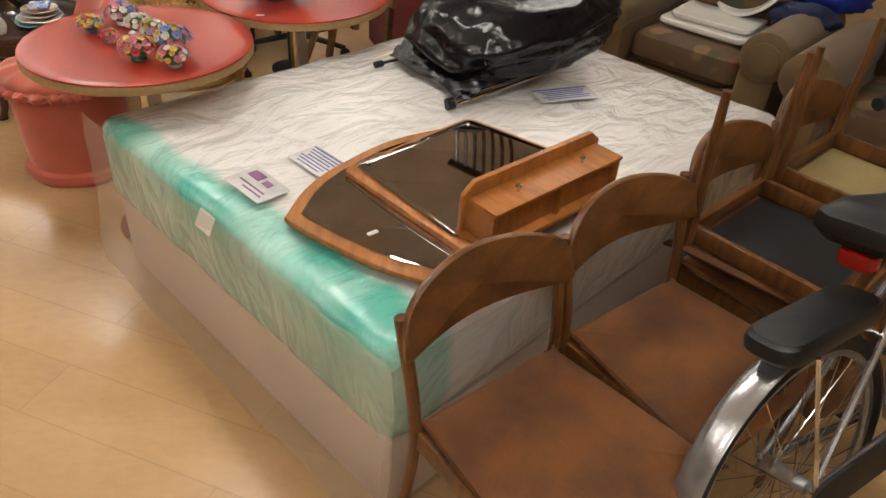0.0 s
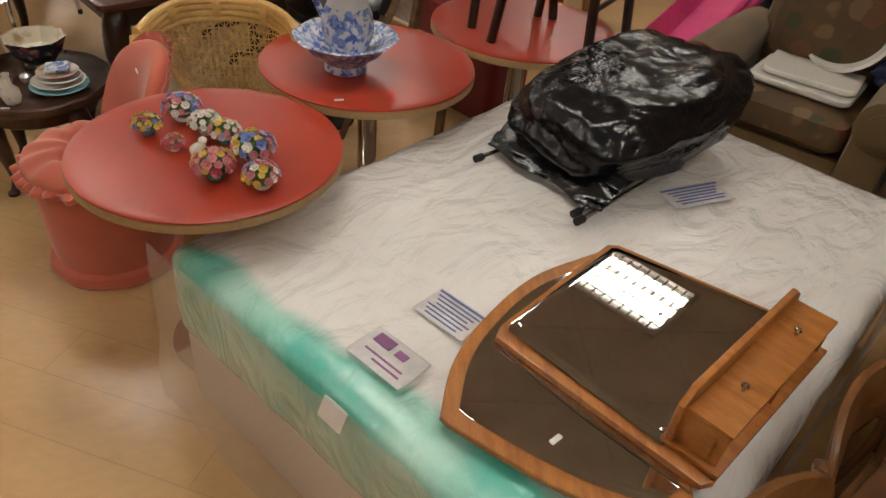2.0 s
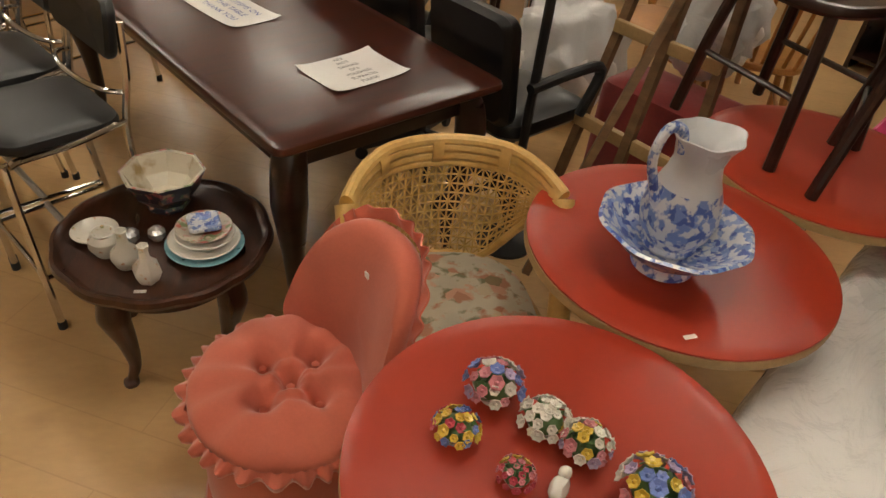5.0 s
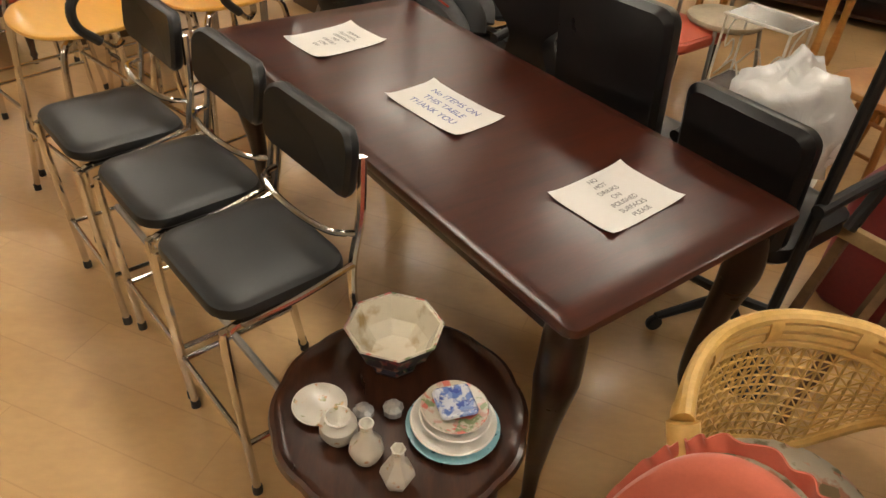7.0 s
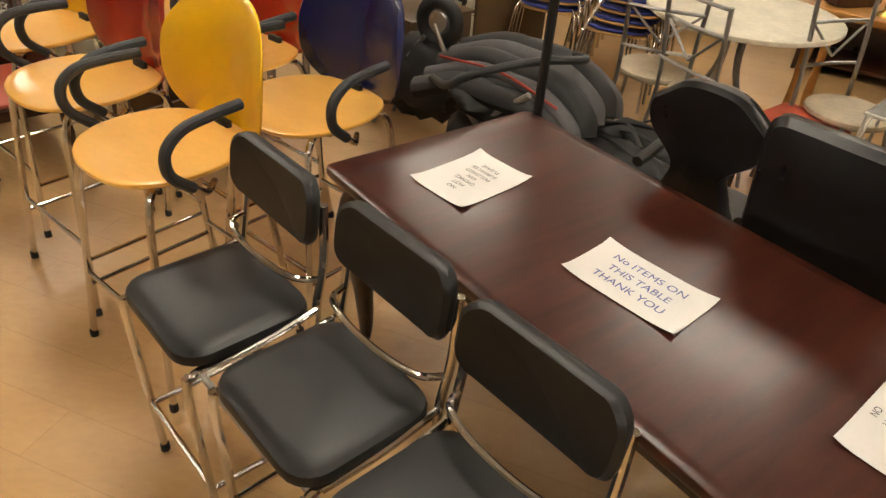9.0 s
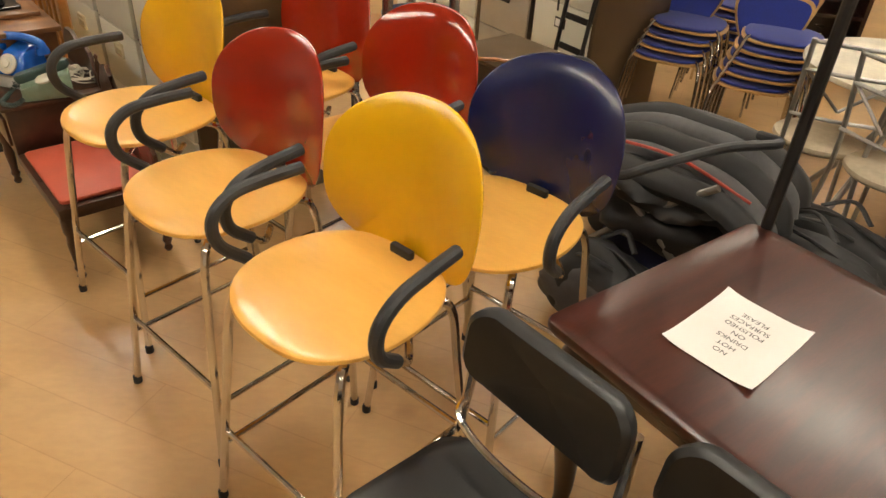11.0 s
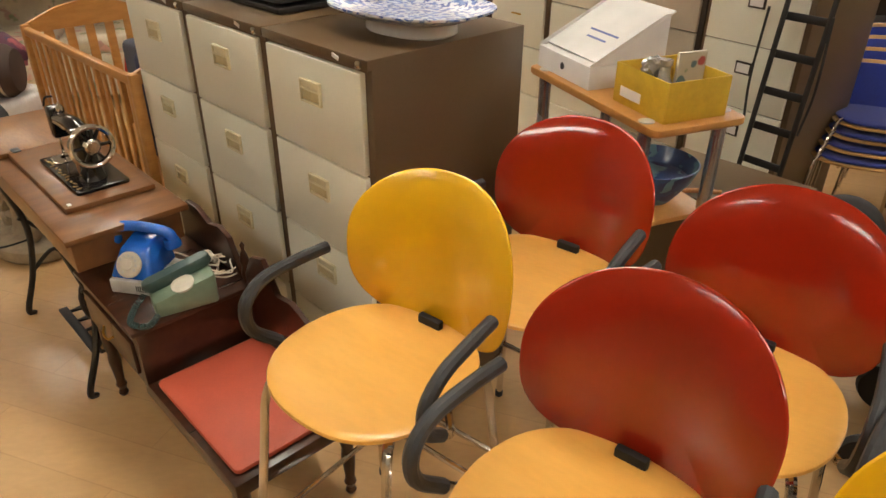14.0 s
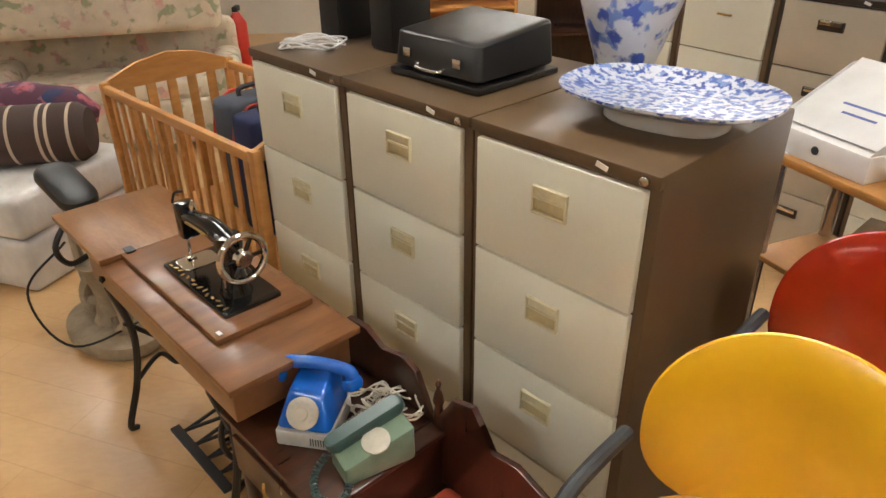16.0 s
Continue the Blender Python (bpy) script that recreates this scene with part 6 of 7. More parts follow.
# ---- cot with suitcases ----
PINE = mat("honey pine", (0.52, 0.25, 0.07), (0.44, 0.20, 0.05), rough=0.4, scale=4, stretch=(2, 2, 8), grain=40, spread=0.12, coat=0.15)
t = thing("cot", pose(-5.32, 7.68, 0, 0, 0, -45), "honey pine slatted baby cot", "cot")
L, W = 1.30, 0.66
for y in (-W / 2, W / 2):
    part("top_rail", box((L, 0.035, 0.045), (0, y, 0.915), 0.01), PINE, t)
    part("bottom_rail", box((L, 0.03, 0.04), (0, y, 0.25), 0.006), PINE, t)
    for i in range(14):
        part("slat", box((0.034, 0.014, 0.62), (-L / 2 + 0.07 + i * (L - 0.14) / 13, y, 0.58), 0.004), PINE, t)
for x in (-L / 2, L / 2):
    for y in (-W / 2, W / 2):
        part("post", box((0.045, 0.045, 0.95), (x, y, 0.475), 0.01), PINE, t)
    arch = [(-W / 2, 0), (W / 2, 0), (W / 2, 0.05), (W / 4, 0.115), (0, 0.14), (-W / 4, 0.115), (-W / 2, 0.05)]
    part("end_board", slab(arch, -0.012, 0.012, 0.005, at=(x, 0, 0.90), rot=(90, 0, 90)), PINE, t, "arched end board")
    part("bottom_rail", box((0.03, W, 0.04), (x, 0, 0.25), 0.006), PINE, t)
    for i in range(5):
        part("end_slat", box((0.014, 0.05, 0.66), (x, -W / 2 + 0.11 + i * 0.11, 0.58), 0.004), PINE, t)
part("cot_base", box((L - 0.06, W - 0.04, 0.02), (0, 0, 0.28)), PINE, t)
SLATE = mat("slate blue fabric", (0.065, 0.075, 0.10), rough=0.75, bump=0.2, grain=120)
REDTRIM = mat("red trim", (0.5, 0.05, 0.03), rough=0.6, bump=0.1)
for k, (x, y, mm, lab) in enumerate(((-5.34, 7.98, SLATE, "slate blue soft suitcase standing in the cot"), (-5.18, 7.72, NAVYCLOTH, "navy soft suitcase standing in the cot"))):
    t = thing("suitcase", pose(x, y, 0.2905, 0, 0, -45), lab, "suitcase")
    part("case", box((0.20, 0.36, 0.58), (0, 0, 0.29), 0.04, seg=3), mm, t)
    part("piping", tube([(-0.103, -0.15, 0.05), (-0.103, -0.15, 0.53), (-0.103, 0.15, 0.53), (-0.103, 0.15, 0.05)], 0.008, 6, 3), REDTRIM, t, "red piping")
    part("carry_handle", tube([(0, -0.07, 0.575), (0, -0.06, 0.615), (0, 0.06, 0.615), (0, 0.07, 0.575)], 0.012, 8, 5), RUBBER, t)

# ---- on the brown cabinets ----
t = thing("meat_platter", pose(-3.885, 6.19, 1.3115, 0, 0, -38), "large oval blue and white willow pattern platter", "platter")
part("foot", slab(rounded(0.30, 0.20, 0.05, power=2.5), 0.0, 0.045, 0.006), CHINA, t, "white china foot")
PLAT = [(x, y) for x, y in rounded(0.52, 0.39, 0.1, power=2.5)]
o = bmesh.new()
rings = []
for k, z in ((0.55, 0.046), (0.75, 0.05), (1.0, 0.074), (1.0, 0.080), (0.80, 0.060), (0.70, 0.054), (0.35, 0.053), (0.02, 0.053)):
    rings.append([o.verts.new((x * k, y * k, z)) for x, y in PLAT])
for a, b in zip(rings, rings[1:]):
    for i in range(len(a)):
        o.faces.new((a[i], a[(i + 1) % len(a)], b[(i + 1) % len(a)], b[i]))
o.faces.new(rings[-1])
part("dish", merge(bmesh.new(), o), BLUEWHITE, t, "printed oval dish", 50)
BLACKCASE = mat("black leatherette", (0.014, 0.013, 0.013), rough=0.35, bump=0.15, grain=150)
t = thing("typewriter_case", pose(-4.32, 6.64, 1.3115, 0, 0, -47), "black portable typewriter in its hard case", "typewriter case")
part("base_tray", box((0.36, 0.34, 0.02), (0, 0, 0.011), 0.006), BLACKCASE, t)
o = bmesh.new()
bmesh.ops.create_cube(o, size=1)
bmesh.ops.bevel(o, geom=o.edges[:], offset=0.08, segments=3, profile=0.5, affect="EDGES")
for v in o.verts:
    x, y, z = v.co
    v.co = Vector((x * 0.345 * (1 - 0.05 * (z + 0.5)), y * 0.33 * (1 - 0.06 * (z + 0.5)), 0.028 + (z + 0.5) * (0.115 + 0.03 * y)))
part("lid", merge(bmesh.new(), o), BLACKCASE, t, "domed black lid")
for x in (-0.10, 0.10):
    part("catch", box((0.03, 0.008, 0.025), (x, -0.17, 0.075), 0.002), CHROME, t, "bright catch")
part("case_handle", tube([(-0.05, -0.17, 0.05), (-0.04, -0.19, 0.045), (0.04, -0.19, 0.045), (0.05, -0.17, 0.05)], 0.005, 6, 5), CHROME, t)
t = thing("ginger_jar", pose(-3.905, 6.545, 1.3115) @ Matrix.Diagonal((1.1, 1.1, 1.1, 1)), "large blue and white chinese style china jar", "vase")
part("body", lathe([(0.07, 0), (0.075, 0.01), (0.075, 0.05), (0.105, 0.14), (0.13, 0.22), (0.128, 0.27), (0.10, 0.31), (0.07, 0.325), (0.068, 0.35), (0.075, 0.36), (0, 0.36)], 40), patterned("blue dragon china", (0.68, 0.69, 0.72), [(0.05, 0.09, 0.38), (0.14, 0.22, 0.5)], scale=26, cover=0.45, kind="noise"), t)
for x, y in ((-4.74, 7.18), (-4.545, 6.98)):
    t = thing("loudspeaker", pose(x, y, 1.3115, 0, 0, -47), "tall black loudspeaker on the filing cabinet", "loudspeaker", "black loudspeakers")
    part("cabinet", box((0.12, 0.16, 0.36), (0, 0, 0.18), 0.005), BLACKCASE, t)
    part("grille", box((0.11, 0.008, 0.34), (0, -0.083, 0.18), 0.003), RUBBER, t, "black cloth grille")
t = thing("white_cable", pose(-4.84, 6.98, 1.3115), "loosely coiled white cable on the filing cabinet", "cable")
rnd = random.Random(9)
for k in range(2):
    part("cable", tube([((0.07 + rnd.uniform(0, 0.05)) * math.cos(a * 0.7), (0.06 + rnd.uniform(0, 0.04)) * math.sin(a * 0.7), 0.005 + rnd.uniform(0, 0.03)) for a in range(24)], 0.003, 6, 5), WHITECARD, t)

# ---- back row of filing cabinets ----
ba = Vector((0.60, -0.80, 0))
bi = Vector((0.80, 0.60, 0))
c0 = Vector((-3.45, 8.88, 0))
for i, (fm, bmn, st, lab) in enumerate(((CABCREAM, CABBROWN, "brass", "cream steel filing cabinet with brass pulls"), (CABCREAM, CABBROWN, "brass", "cream steel filing cabinet with brass pulls"),
                                        (CABGREY, CABDARK, "slot", "buff steel filing cabinet with dark recessed pulls"), (CABCREAM, CABBROWN, "card", "cream steel filing cabinet with framed label cards"))):
    c = c0 + ba * 0.535 * (i + 0.5) + bi * 0.31
    filing_cabinet(pose(c.x, c.y, 0, 0, 0, math.degrees(math.atan2(ba.y, ba.x))), 0.53, 0.62, 1.32, fm, bmn, st, lab, "back row of filing cabinets")
c = c0 + ba * 1.3 + bi * 0.2
t = thing("china_barrel", pose(c.x, c.y, 1.3215, 0, 0, -50), "white china barrel with blue bands on a cabinet", "china barrel")
part("body", lathe([(0.05, -0.12), (0.07, -0.09), (0.075, 0), (0.07, 0.09), (0.05, 0.12)], 28, (0, 0, 0.076), (0, 90, 0)), CHINA, t)
for x in (-0.08, 0.08):
    part("blue_band", lathe([(0.0735, -0.012), (0.0745, 0), (0.0735, 0.012)], 28, (x, 0, 0.076), (0, 90, 0), cap=False), BLUEP, t)

# ---- small work table with boxes ----
t = thing("side_table", pose(-3.18, 6.293, 0, 0, 0, -68), "narrow pine-topped table with grey tube legs", "table")
part("tabletop", slab(rounded(0.74, 0.34, 0.03), 1.080, 1.105, 0.006), PINE, t, "pale wooden top")
for x in (-0.29, 0.29):
    for y in (-0.14, 0.14):
        part("leg", tube([(x, y, 0.0), (x, y, 1.082)], 0.022, 14, 1), SILVER, t, "grey tube leg")
        part("leg_cap", lathe([(0.024, 0), (0.024, 0.003), (0, 0.004)], 16, (x, y, 1.105)), GREYP, t)
part("lower_shelf", box((0.62, 0.32, 0.018), (0, 0, 0.765), 0.003), PINE, t)
t = thing("white_box", pose(-3.25, 6.463, 1.1055, 0, 0, -68), "white card box file with a sloping lid", "box")
part("tray", box((0.33, 0.28, 0.075), (0, 0, 0.038), 0.002), WHITECARD, t)
part("lid", box((0.33, 0.31, 0.006), (0, 0.03, 0.155), 0.001, (28, 0, 0)), WHITECARD, t, "raised white lid")
for s in (-1, 1):
    part("lid_side", slab([(-0.14, 0.0), (0.15, 0.0), (0.15, 0.145), (0.13, 0.145), (-0.14, 0.005)], -0.001, 0.001, 0.0004, at=(s * 0.163, 0, 0.077), rot=(90, 0, 90)), WHITECARD, t)
part("finger_hole", lathe([(0.012, 0), (0.012, 0.001), (0, 0.001)], 20, (0.0, -0.141, 0.04), (90, 0, 0)), INK, t)
for k in range(2):
    part("written_bar", box((0.16 - 0.05 * k, 0.008, 0.0008), (0.02, 0.0 - 0.03 * k, 0.143 - 0.016 * k), 0, (28, 0, 0)), BLUEINK, t)
YELCARD = mat("yellow card", (0.62, 0.40, 0.03), rough=0.55, bump=0.02)
t = thing("yellow_box", pose(-3.105, 6.10, 1.1055, 0, 0, -68), "open yellow card box of small bottles and books", "box")
for s in (-1, 1):
    part("long_side", box((0.25, 0.004, 0.12), (0, s * 0.11, 0.06), 0.001), YELCARD, t)
    part("short_side", box((0.004, 0.216, 0.12), (s * 0.123, 0, 0.06), 0.001), YELCARD, t)
part("bottom", box((0.24, 0.21, 0.004), (0, 0, 0.004)), YELCARD, t)
part("paper_label", box((0.10, 0.001, 0.03), (-0.04, -0.1135, 0.04)), PAPER, t)
solid("picture_book", box((0.10, 0.012, 0.16), (0, 0, 0.08), 0.002), patterned("book cover", (0.5, 0.45, 0.35), [(0.35, 0.06, 0.05), (0.08, 0.14, 0.16), (0.1, 0.2, 0.1)], scale=26, cover=0.5), pose(-3.05, 6.115, 1.112, 0, 0, 20), "upright picture book in the yellow box", "book")
solid("glass_bottle", lathe([(0.03, 0), (0.032, 0.06), (0.018, 0.09), (0.016, 0.12), (0.02, 0.125), (0.02, 0.14), (0, 0.14)], 16), GLASSY, pose(-3.13, 6.095, 1.112), "small glass bottle in the yellow box", "bottle")
solid("glass_bottle", blob(0.04, 0.03, 0.03, (0, 0, 0.1), rough=0.3, bm=lathe([(0.03, 0), (0.03, 0.08)], 12)), GLASSY, pose(-3.14, 6.165, 1.112), "clear wrapped glassware in the yellow box", "glassware")
solid("blue_bowl", lathe([(0.07, 0), (0.08, 0.01), (0.13, 0.08), (0.15, 0.13), (0.145, 0.132), (0.12, 0.08), (0, 0.03)], 36), patterned("blue glazed china", (0.03, 0.09, 0.25), [(0.12, 0.28, 0.38), (0.03, 0.05, 0.16)], scale=20, cover=0.5, kind="noise"), pose(-3.10, 6.16, 0.7745), "blue glazed china bowl on the lower shelf", "bowl")

# ---- low cupboard, hand truck ----
t = thing("low_cupboard", pose(-2.58, 6.80, 0, 0, 0, BA), "low brown steel cupboard", "cupboard")
part("body", box((0.62, 0.45, 0.52), (0, 0, 0.26), 0.006), CABBROWN, t)
part("top", box((0.64, 0.47, 0.02), (0, 0, 0.531), 0.004), CABBROWN, t)
solid("leather_strap", tube([(-0.12, 0.03, 0.012), (-0.06, -0.03, 0.014), (0.02, 0.0, 0.014), (0.12, 0.02, 0.012)], 0.011, 8, 6), TEAK, pose(-2.75, 6.68, 0.5415, 0, 0, -20), "brown leather strap lying on the low cupboard", "strap")
t = thing("hand_truck", pose(-2.28, 7.05, 0, 0, 0, math.degrees(math.atan2(ba.y, ba.x))), "black folding hand truck leaning on the cabinets", "hand truck")
for s in (-1, 1):
    part("rail", tube([(s * 0.10, -0.10, 0.05), (s * 0.10, 0.06, 1.30)], 0.012, 8, 1), IRON, t)
    part("strap_end", tube([(s * 0.14, -0.02, 1.2), (s * 0.15, -0.03, 0.9), (s * 0.13, -0.04, 0.7)], 0.006, 6, 5), RUBBER, t)
    part("wheel", lathe([(0.085, -0.02), (0.09, 0), (0.085, 0.02)], 24, (s * 0.15, -0.06, 0.09), (0, 90, 0)), RUBBER, t)
for k in range(7):
    part("slat", box((0.20, 0.008, 0.035), (0, -0.08 + 0.128 * (0.15 + 0.16 * k), 0.2 + 0.16 * k), 0.003, (-7, 0, 0)), IRON, t)
part("toe_plate", box((0.28, 0.16, 0.008), (0, -0.18, 0.02), 0.002), IRON, t)

# ---- pushchair and bags ----
BLACKCLOTH = mat("black nylon", (0.012, 0.012, 0.013), (0.008, 0.008, 0.009), rough=0.6, bump=0.5, grain=30)
GREYCLOTH = mat("grey nylon", (0.10, 0.10, 0.105), (0.07, 0.07, 0.074), rough=0.65, bump=0.4, grain=40)
t = thing("pushchair", pose(-2.03, 5.60, 0, 0, 0, -36), "folded black and grey pushchair", "pushchair")
part("hood", blob(0.34, 0.30, 0.12, (0.02, 0.06, 0.50), rough=0.25, freq=2, sub=4), BLACKCLOTH, t, "crumpled black hood", 70)
for k, (y, z, r, mm, w) in enumerate(((0.30, 0.60, 0.055, GREYCLOTH, "grey"), (0.21, 0.635, 0.06, BLACKCLOTH, "black"), (0.12, 0.625, 0.05, GREYCLOTH, "grey"), (0.03, 0.60, 0.065, BLACKCLOTH, "black"),
                                      (-0.07, 0.575, 0.045, GREYCLOTH, "grey"), (-0.15, 0.53, 0.065, BLACKCLOTH, "black"))):
    part("fabric_fold", tube([(-0.40, y - 0.03, z - 0.06), (-0.20, y + 0.01, z + 0.01), (0.0, y + 0.02 * (-1) ** k, z + 0.02), (0.20, y - 0.015, z + 0.005), (0.36, y - 0.05, z - 0.07), (0.40, y - 0.08, z - 0.15)], r, 12, 6, flat=0.75), mm, t, "padded " + w + " fabric fold")
part("red_piping", tube([(-0.34, -0.10, 0.615), (0.0, -0.11, 0.635), (0.30, -0.13, 0.57)], 0.006, 6, 5), REDTRIM, t, "thin red piping")
part("seat", blob(0.25, 0.26, 0.12, (0, 0.0, 0.36), rough=0.25, sub=3, seed=4), BLACKCLOTH, t, "black padded seat", 70)
part("push_bar", tube([(-0.30, -0.20, 0.55), (-0.10, -0.36, 0.62), (0.02, -0.36, 0.70), (0.16, -0.12, 0.73), (0.29, 0.06, 0.73), (0.20, 0.16, 0.70)], 0.018, 10, 6), ARMFOAM, t, "black foam push bar")
for s in (-1, 1):
    part("frame_tube", tube([(-0.34, s * 0.18, 0.10), (0.0, s * 0.2, 0.45), (0.2, s * 0.2, 0.62)], 0.014, 8, 4), DULLMETAL, t)
    part("frame_tube", tube([(0.30, s * 0.2, 0.10), (0.0, s * 0.22, 0.40), (-0.25, s * 0.18, 0.55)], 0.014, 8, 4), DULLMETAL, t)
    for x in (-0.34, 0.30):
        part("wheel", lathe([(0.05, -0.022), (0.085, -0.022), (0.095, 0), (0.085, 0.022), (0.05, 0.022)], 28, (x, s * 0.21, 0.096), (90, 0, 0)), RUBBER, t, "black wheel")
part("basket", blob(0.24, 0.18, 0.09, (0, 0, 0.20), rough=0.2, sub=3, seed=8), NAVYCLOTH, t, "sagging navy basket", 70)
t = thing("pushchair", pose(-2.38, 6.20, 0, 0, 0, 60), "folded black pushchair with its wheel upward", "pushchair")
part("wheel", tube([(0.0, 0.10 * math.cos(a / 4), 0.62 + 0.10 * math.sin(a / 4)) for a in range(25)], 0.038, 12, 1, True), RUBBER, t, "thick black tyre")
part("hub", lathe([(0.05, -0.02), (0.07, 0), (0.05, 0.02)], 20, (0, 0, 0.62), (0, 90, 0)), DULLMETAL, t)
part("frame", blob(0.18, 0.24, 0.22, (0, 0.06, 0.30), rough=0.35, sub=3, seed=5), BLACKCLOTH, t, "bunched black fabric", 70)
for s in (-1, 1):
    part("strut", tube([(0.06 * s, 0, 0.62), (0.08 * s, -0.2, 0.30), (0.1 * s, -0.3, 0.0)], 0.012, 8, 3), DULLMETAL, t)
    part("strut", tube([(0.06 * s, 0.05, 0.55), (0.08 * s, 0.22, 0.30), (0.1 * s, 0.34, 0.0)], 0.012, 8, 3), DULLMETAL, t)


def holdall(m, w, d, h, seed, label):
    t = thing("holdall", m, label, "bag", "soft holdalls")
    part("body", blob(w, d, h, (0, 0, h), rough=0.16, freq=2, sub=4, seed=seed, flat=-h * 0.99), BLACKCLOTH, t, "black nylon body", 70)
    part("side_panel", blob(w * 0.86, d * 0.5, h * 0.66, (0, -d * 0.56, h * 0.98), rough=0.14, freq=2, sub=4, seed=seed + 1), GREYCLOTH, t, "grey nylon side panel", 70)
    part("zip", tube([(-w * 0.8, -d * 0.2, h * 1.68), (0, -d * 0.1, h * 2.02), (w * 0.8, -d * 0.2, h * 1.68)], 0.008, 6, 6), RUBBER, t)
    for s in (-1, 1):
        part("strap", tube([(-w * 0.3, s * d * 0.5, h * 1.85), (0, s * d * 0.8, h * 2.08), (w * 0.3, s * d * 0.5, h * 1.85)], 0.014, 8, 6, flat=0.4), BLACKCLOTH, t, "black carrying strap")
    return t


holdall(pose(-1.62, 5.42, 0, 0, 0, -46), 0.42, 0.19, 0.21, 1, "black holdall with grey side panel on the floor")
holdall(pose(-1.36, 5.62, 0, 0, 0, -46), 0.34, 0.17, 0.19, 6, "smaller black and grey holdall beside another bag")
holdall(pose(-2.32, 5.30, 0, 0, 0, -40), 0.24, 0.15, 0.18, 9, "black soft bag under the folded pushchair")

# ---- clothes-rail posts beside the table ----
for x, y in ((-2.005, 4.885), (-0.80, 3.66)):
    t = thing("floor_stand", pose(x, y, 0), "slim dark metal display stand", "stand", "dark display stands")
    part("pole", tube([(0, 0, 0.02), (0, 0, 1.75)], 0.017, 10, 1), IRON, t)
    part("foot_plate", lathe([(0.11, 0), (0.11, 0.012), (0.02, 0.03), (0, 0.03)], 28), IRON, t)


# ---- black office chairs ----
def office_chair(m, wide, top, label, waist=False):
    t = thing("office_chair", m, label, "chair", "black leather chairs")
    part("seat", slab(rounded(wide, 0.46, 0.08), 0.42, 0.50, 0.03, 0.02), LEATHER, t, "black padded seat")
    o = bmesh.new()
    h = top - 0.50
    if waist:
        out = [(p.x, p.y) for p in spline([(-0.15, 0, 0), (0.15, 0, 0), (0.11, h * 0.3, 0), (0.085, h * 0.5, 0), (0.175, h * 0.68, 0), (0.19, h * 0.82, 0), (0.15, h * 0.9, 0), (0.07, h, 0), (-0.07, h, 0), (-0.15, h * 0.9, 0), (-0.19, h * 0.82, 0), (-0.175, h * 0.68, 0), (-0.085, h * 0.5, 0), (-0.11, h * 0.3, 0)], 5, True)]
    else:
        out = [(x, y + h / 2) for x, y in rounded(wide, h, 0.05)]
    slab(out, -0.035, 0.035, 0.02, 0.012, bm=o)
    for v in o.verts:
        x, y, z = v.co
        v.co = Vector((x, 0.24 + 0.14 * y - z - 0.25 * x * x, 0.50 + y))
    part("backrest", merge(bmesh.new(), o), LEATHER, t, "black leather back")
    for s in (-1, 1):
        part("armrest", tube([(s * (wide / 2 + 0.03), 0.20, 0.66), (s * (wide / 2 + 0.04), 0.0, 0.68), (s * (wide / 2 + 0.04), -0.16, 0.66), (s * (wide / 2 + 0.02), -0.12, 0.48)], 0.02, 10, 5), RUBBER, t, "black armrest")
    part("column", tube([(0, 0, 0.06), (0, 0, 0.42)], 0.03, 14, 1), RUBBER, t)
    for k in range(5):
        a = radians(72 * k)
        part("base_arm", tube([(0, 0, 0.10), (0.28 * math.cos(a), 0.28 * math.sin(a), 0.06)], 0.02, 8, 1, r2=0.014), RUBBER, t)
        part("castor", lathe([(0.026, -0.012), (0.03, 0), (0.026, 0.012)], 14, (0.28 * math.cos(a), 0.28 * math.sin(a), 0.031), (90, 0, 72 * k)), RUBBER, t)
    return t


office_chair(pose(-0.80, 3.94, 0, 0, 0, 128), 0.40, 0.90, "low-backed black leather office chair by the dark table")
office_chair(pose(-1.13, 4.33, 0, 0, 0, 132), 0.42, 1.06, "high-backed black leather office chair by the dark table")
office_chair(pose(-1.36, 4.70, 0, 0, 0, 136), 0.42, 1.03, "black moulded swivel chair with waisted back", True)

# ---- easel, red rolls, bags ----
EASELWOOD = mat("grey brown softwood", (0.20, 0.11, 0.05), (0.13, 0.07, 0.03), rough=0.6, scale=4, stretch=(2, 2, 8), grain=40, spread=0.2)
t = thing("easel", pose(-0.36, 3.72, 0, 0, 0, 129), "wooden artist's easel with cross bars", "easel")
for x, k in ((-0.27, 0.10), (0.27, -0.10)):
    part("leg", tube([(x, 0.12, 0.0), (x + k * 1.3, -0.10, 1.5)], 0.022, 4, 1), EASELWOOD, t)
part("leg", tube([(0.0, 0.12, 0.25), (0.0, -0.12, 1.6)], 0.024, 4, 1), EASELWOOD, t)
part("back_leg", tube([(0.0, -0.05, 1.1), (0.05, 0.45, 0.0)], 0.02, 4, 1), EASELWOOD, t)
part("cross_bar", box((0.58, 0.03, 0.05), (0, 0.07, 0.46), 0.004), PLYEDGE, t, "pale cross bar")
part("cross_bar", box((0.42, 0.025, 0.045), (0, 0.02, 0.82), 0.004), PLYEDGE, t, "pale cross bar")
MAROON = mat("dark red cloth", (0.24, 0.02, 0.02), rough=0.8, bump=0.2, grain=90, sheen=0.2)
solid("red_bench", slab(rounded(0.62, 0.30, 0.05), 0.0, 0.52, 0.04, 0.03), MAROON, pose(-0.12, 3.98, 0, 0, 0, 131), "dark red upholstered box stool", "stool")
FILL = mat("white filling", (0.78, 0.77, 0.76), rough=0.8, bump=0.4, grain=20)
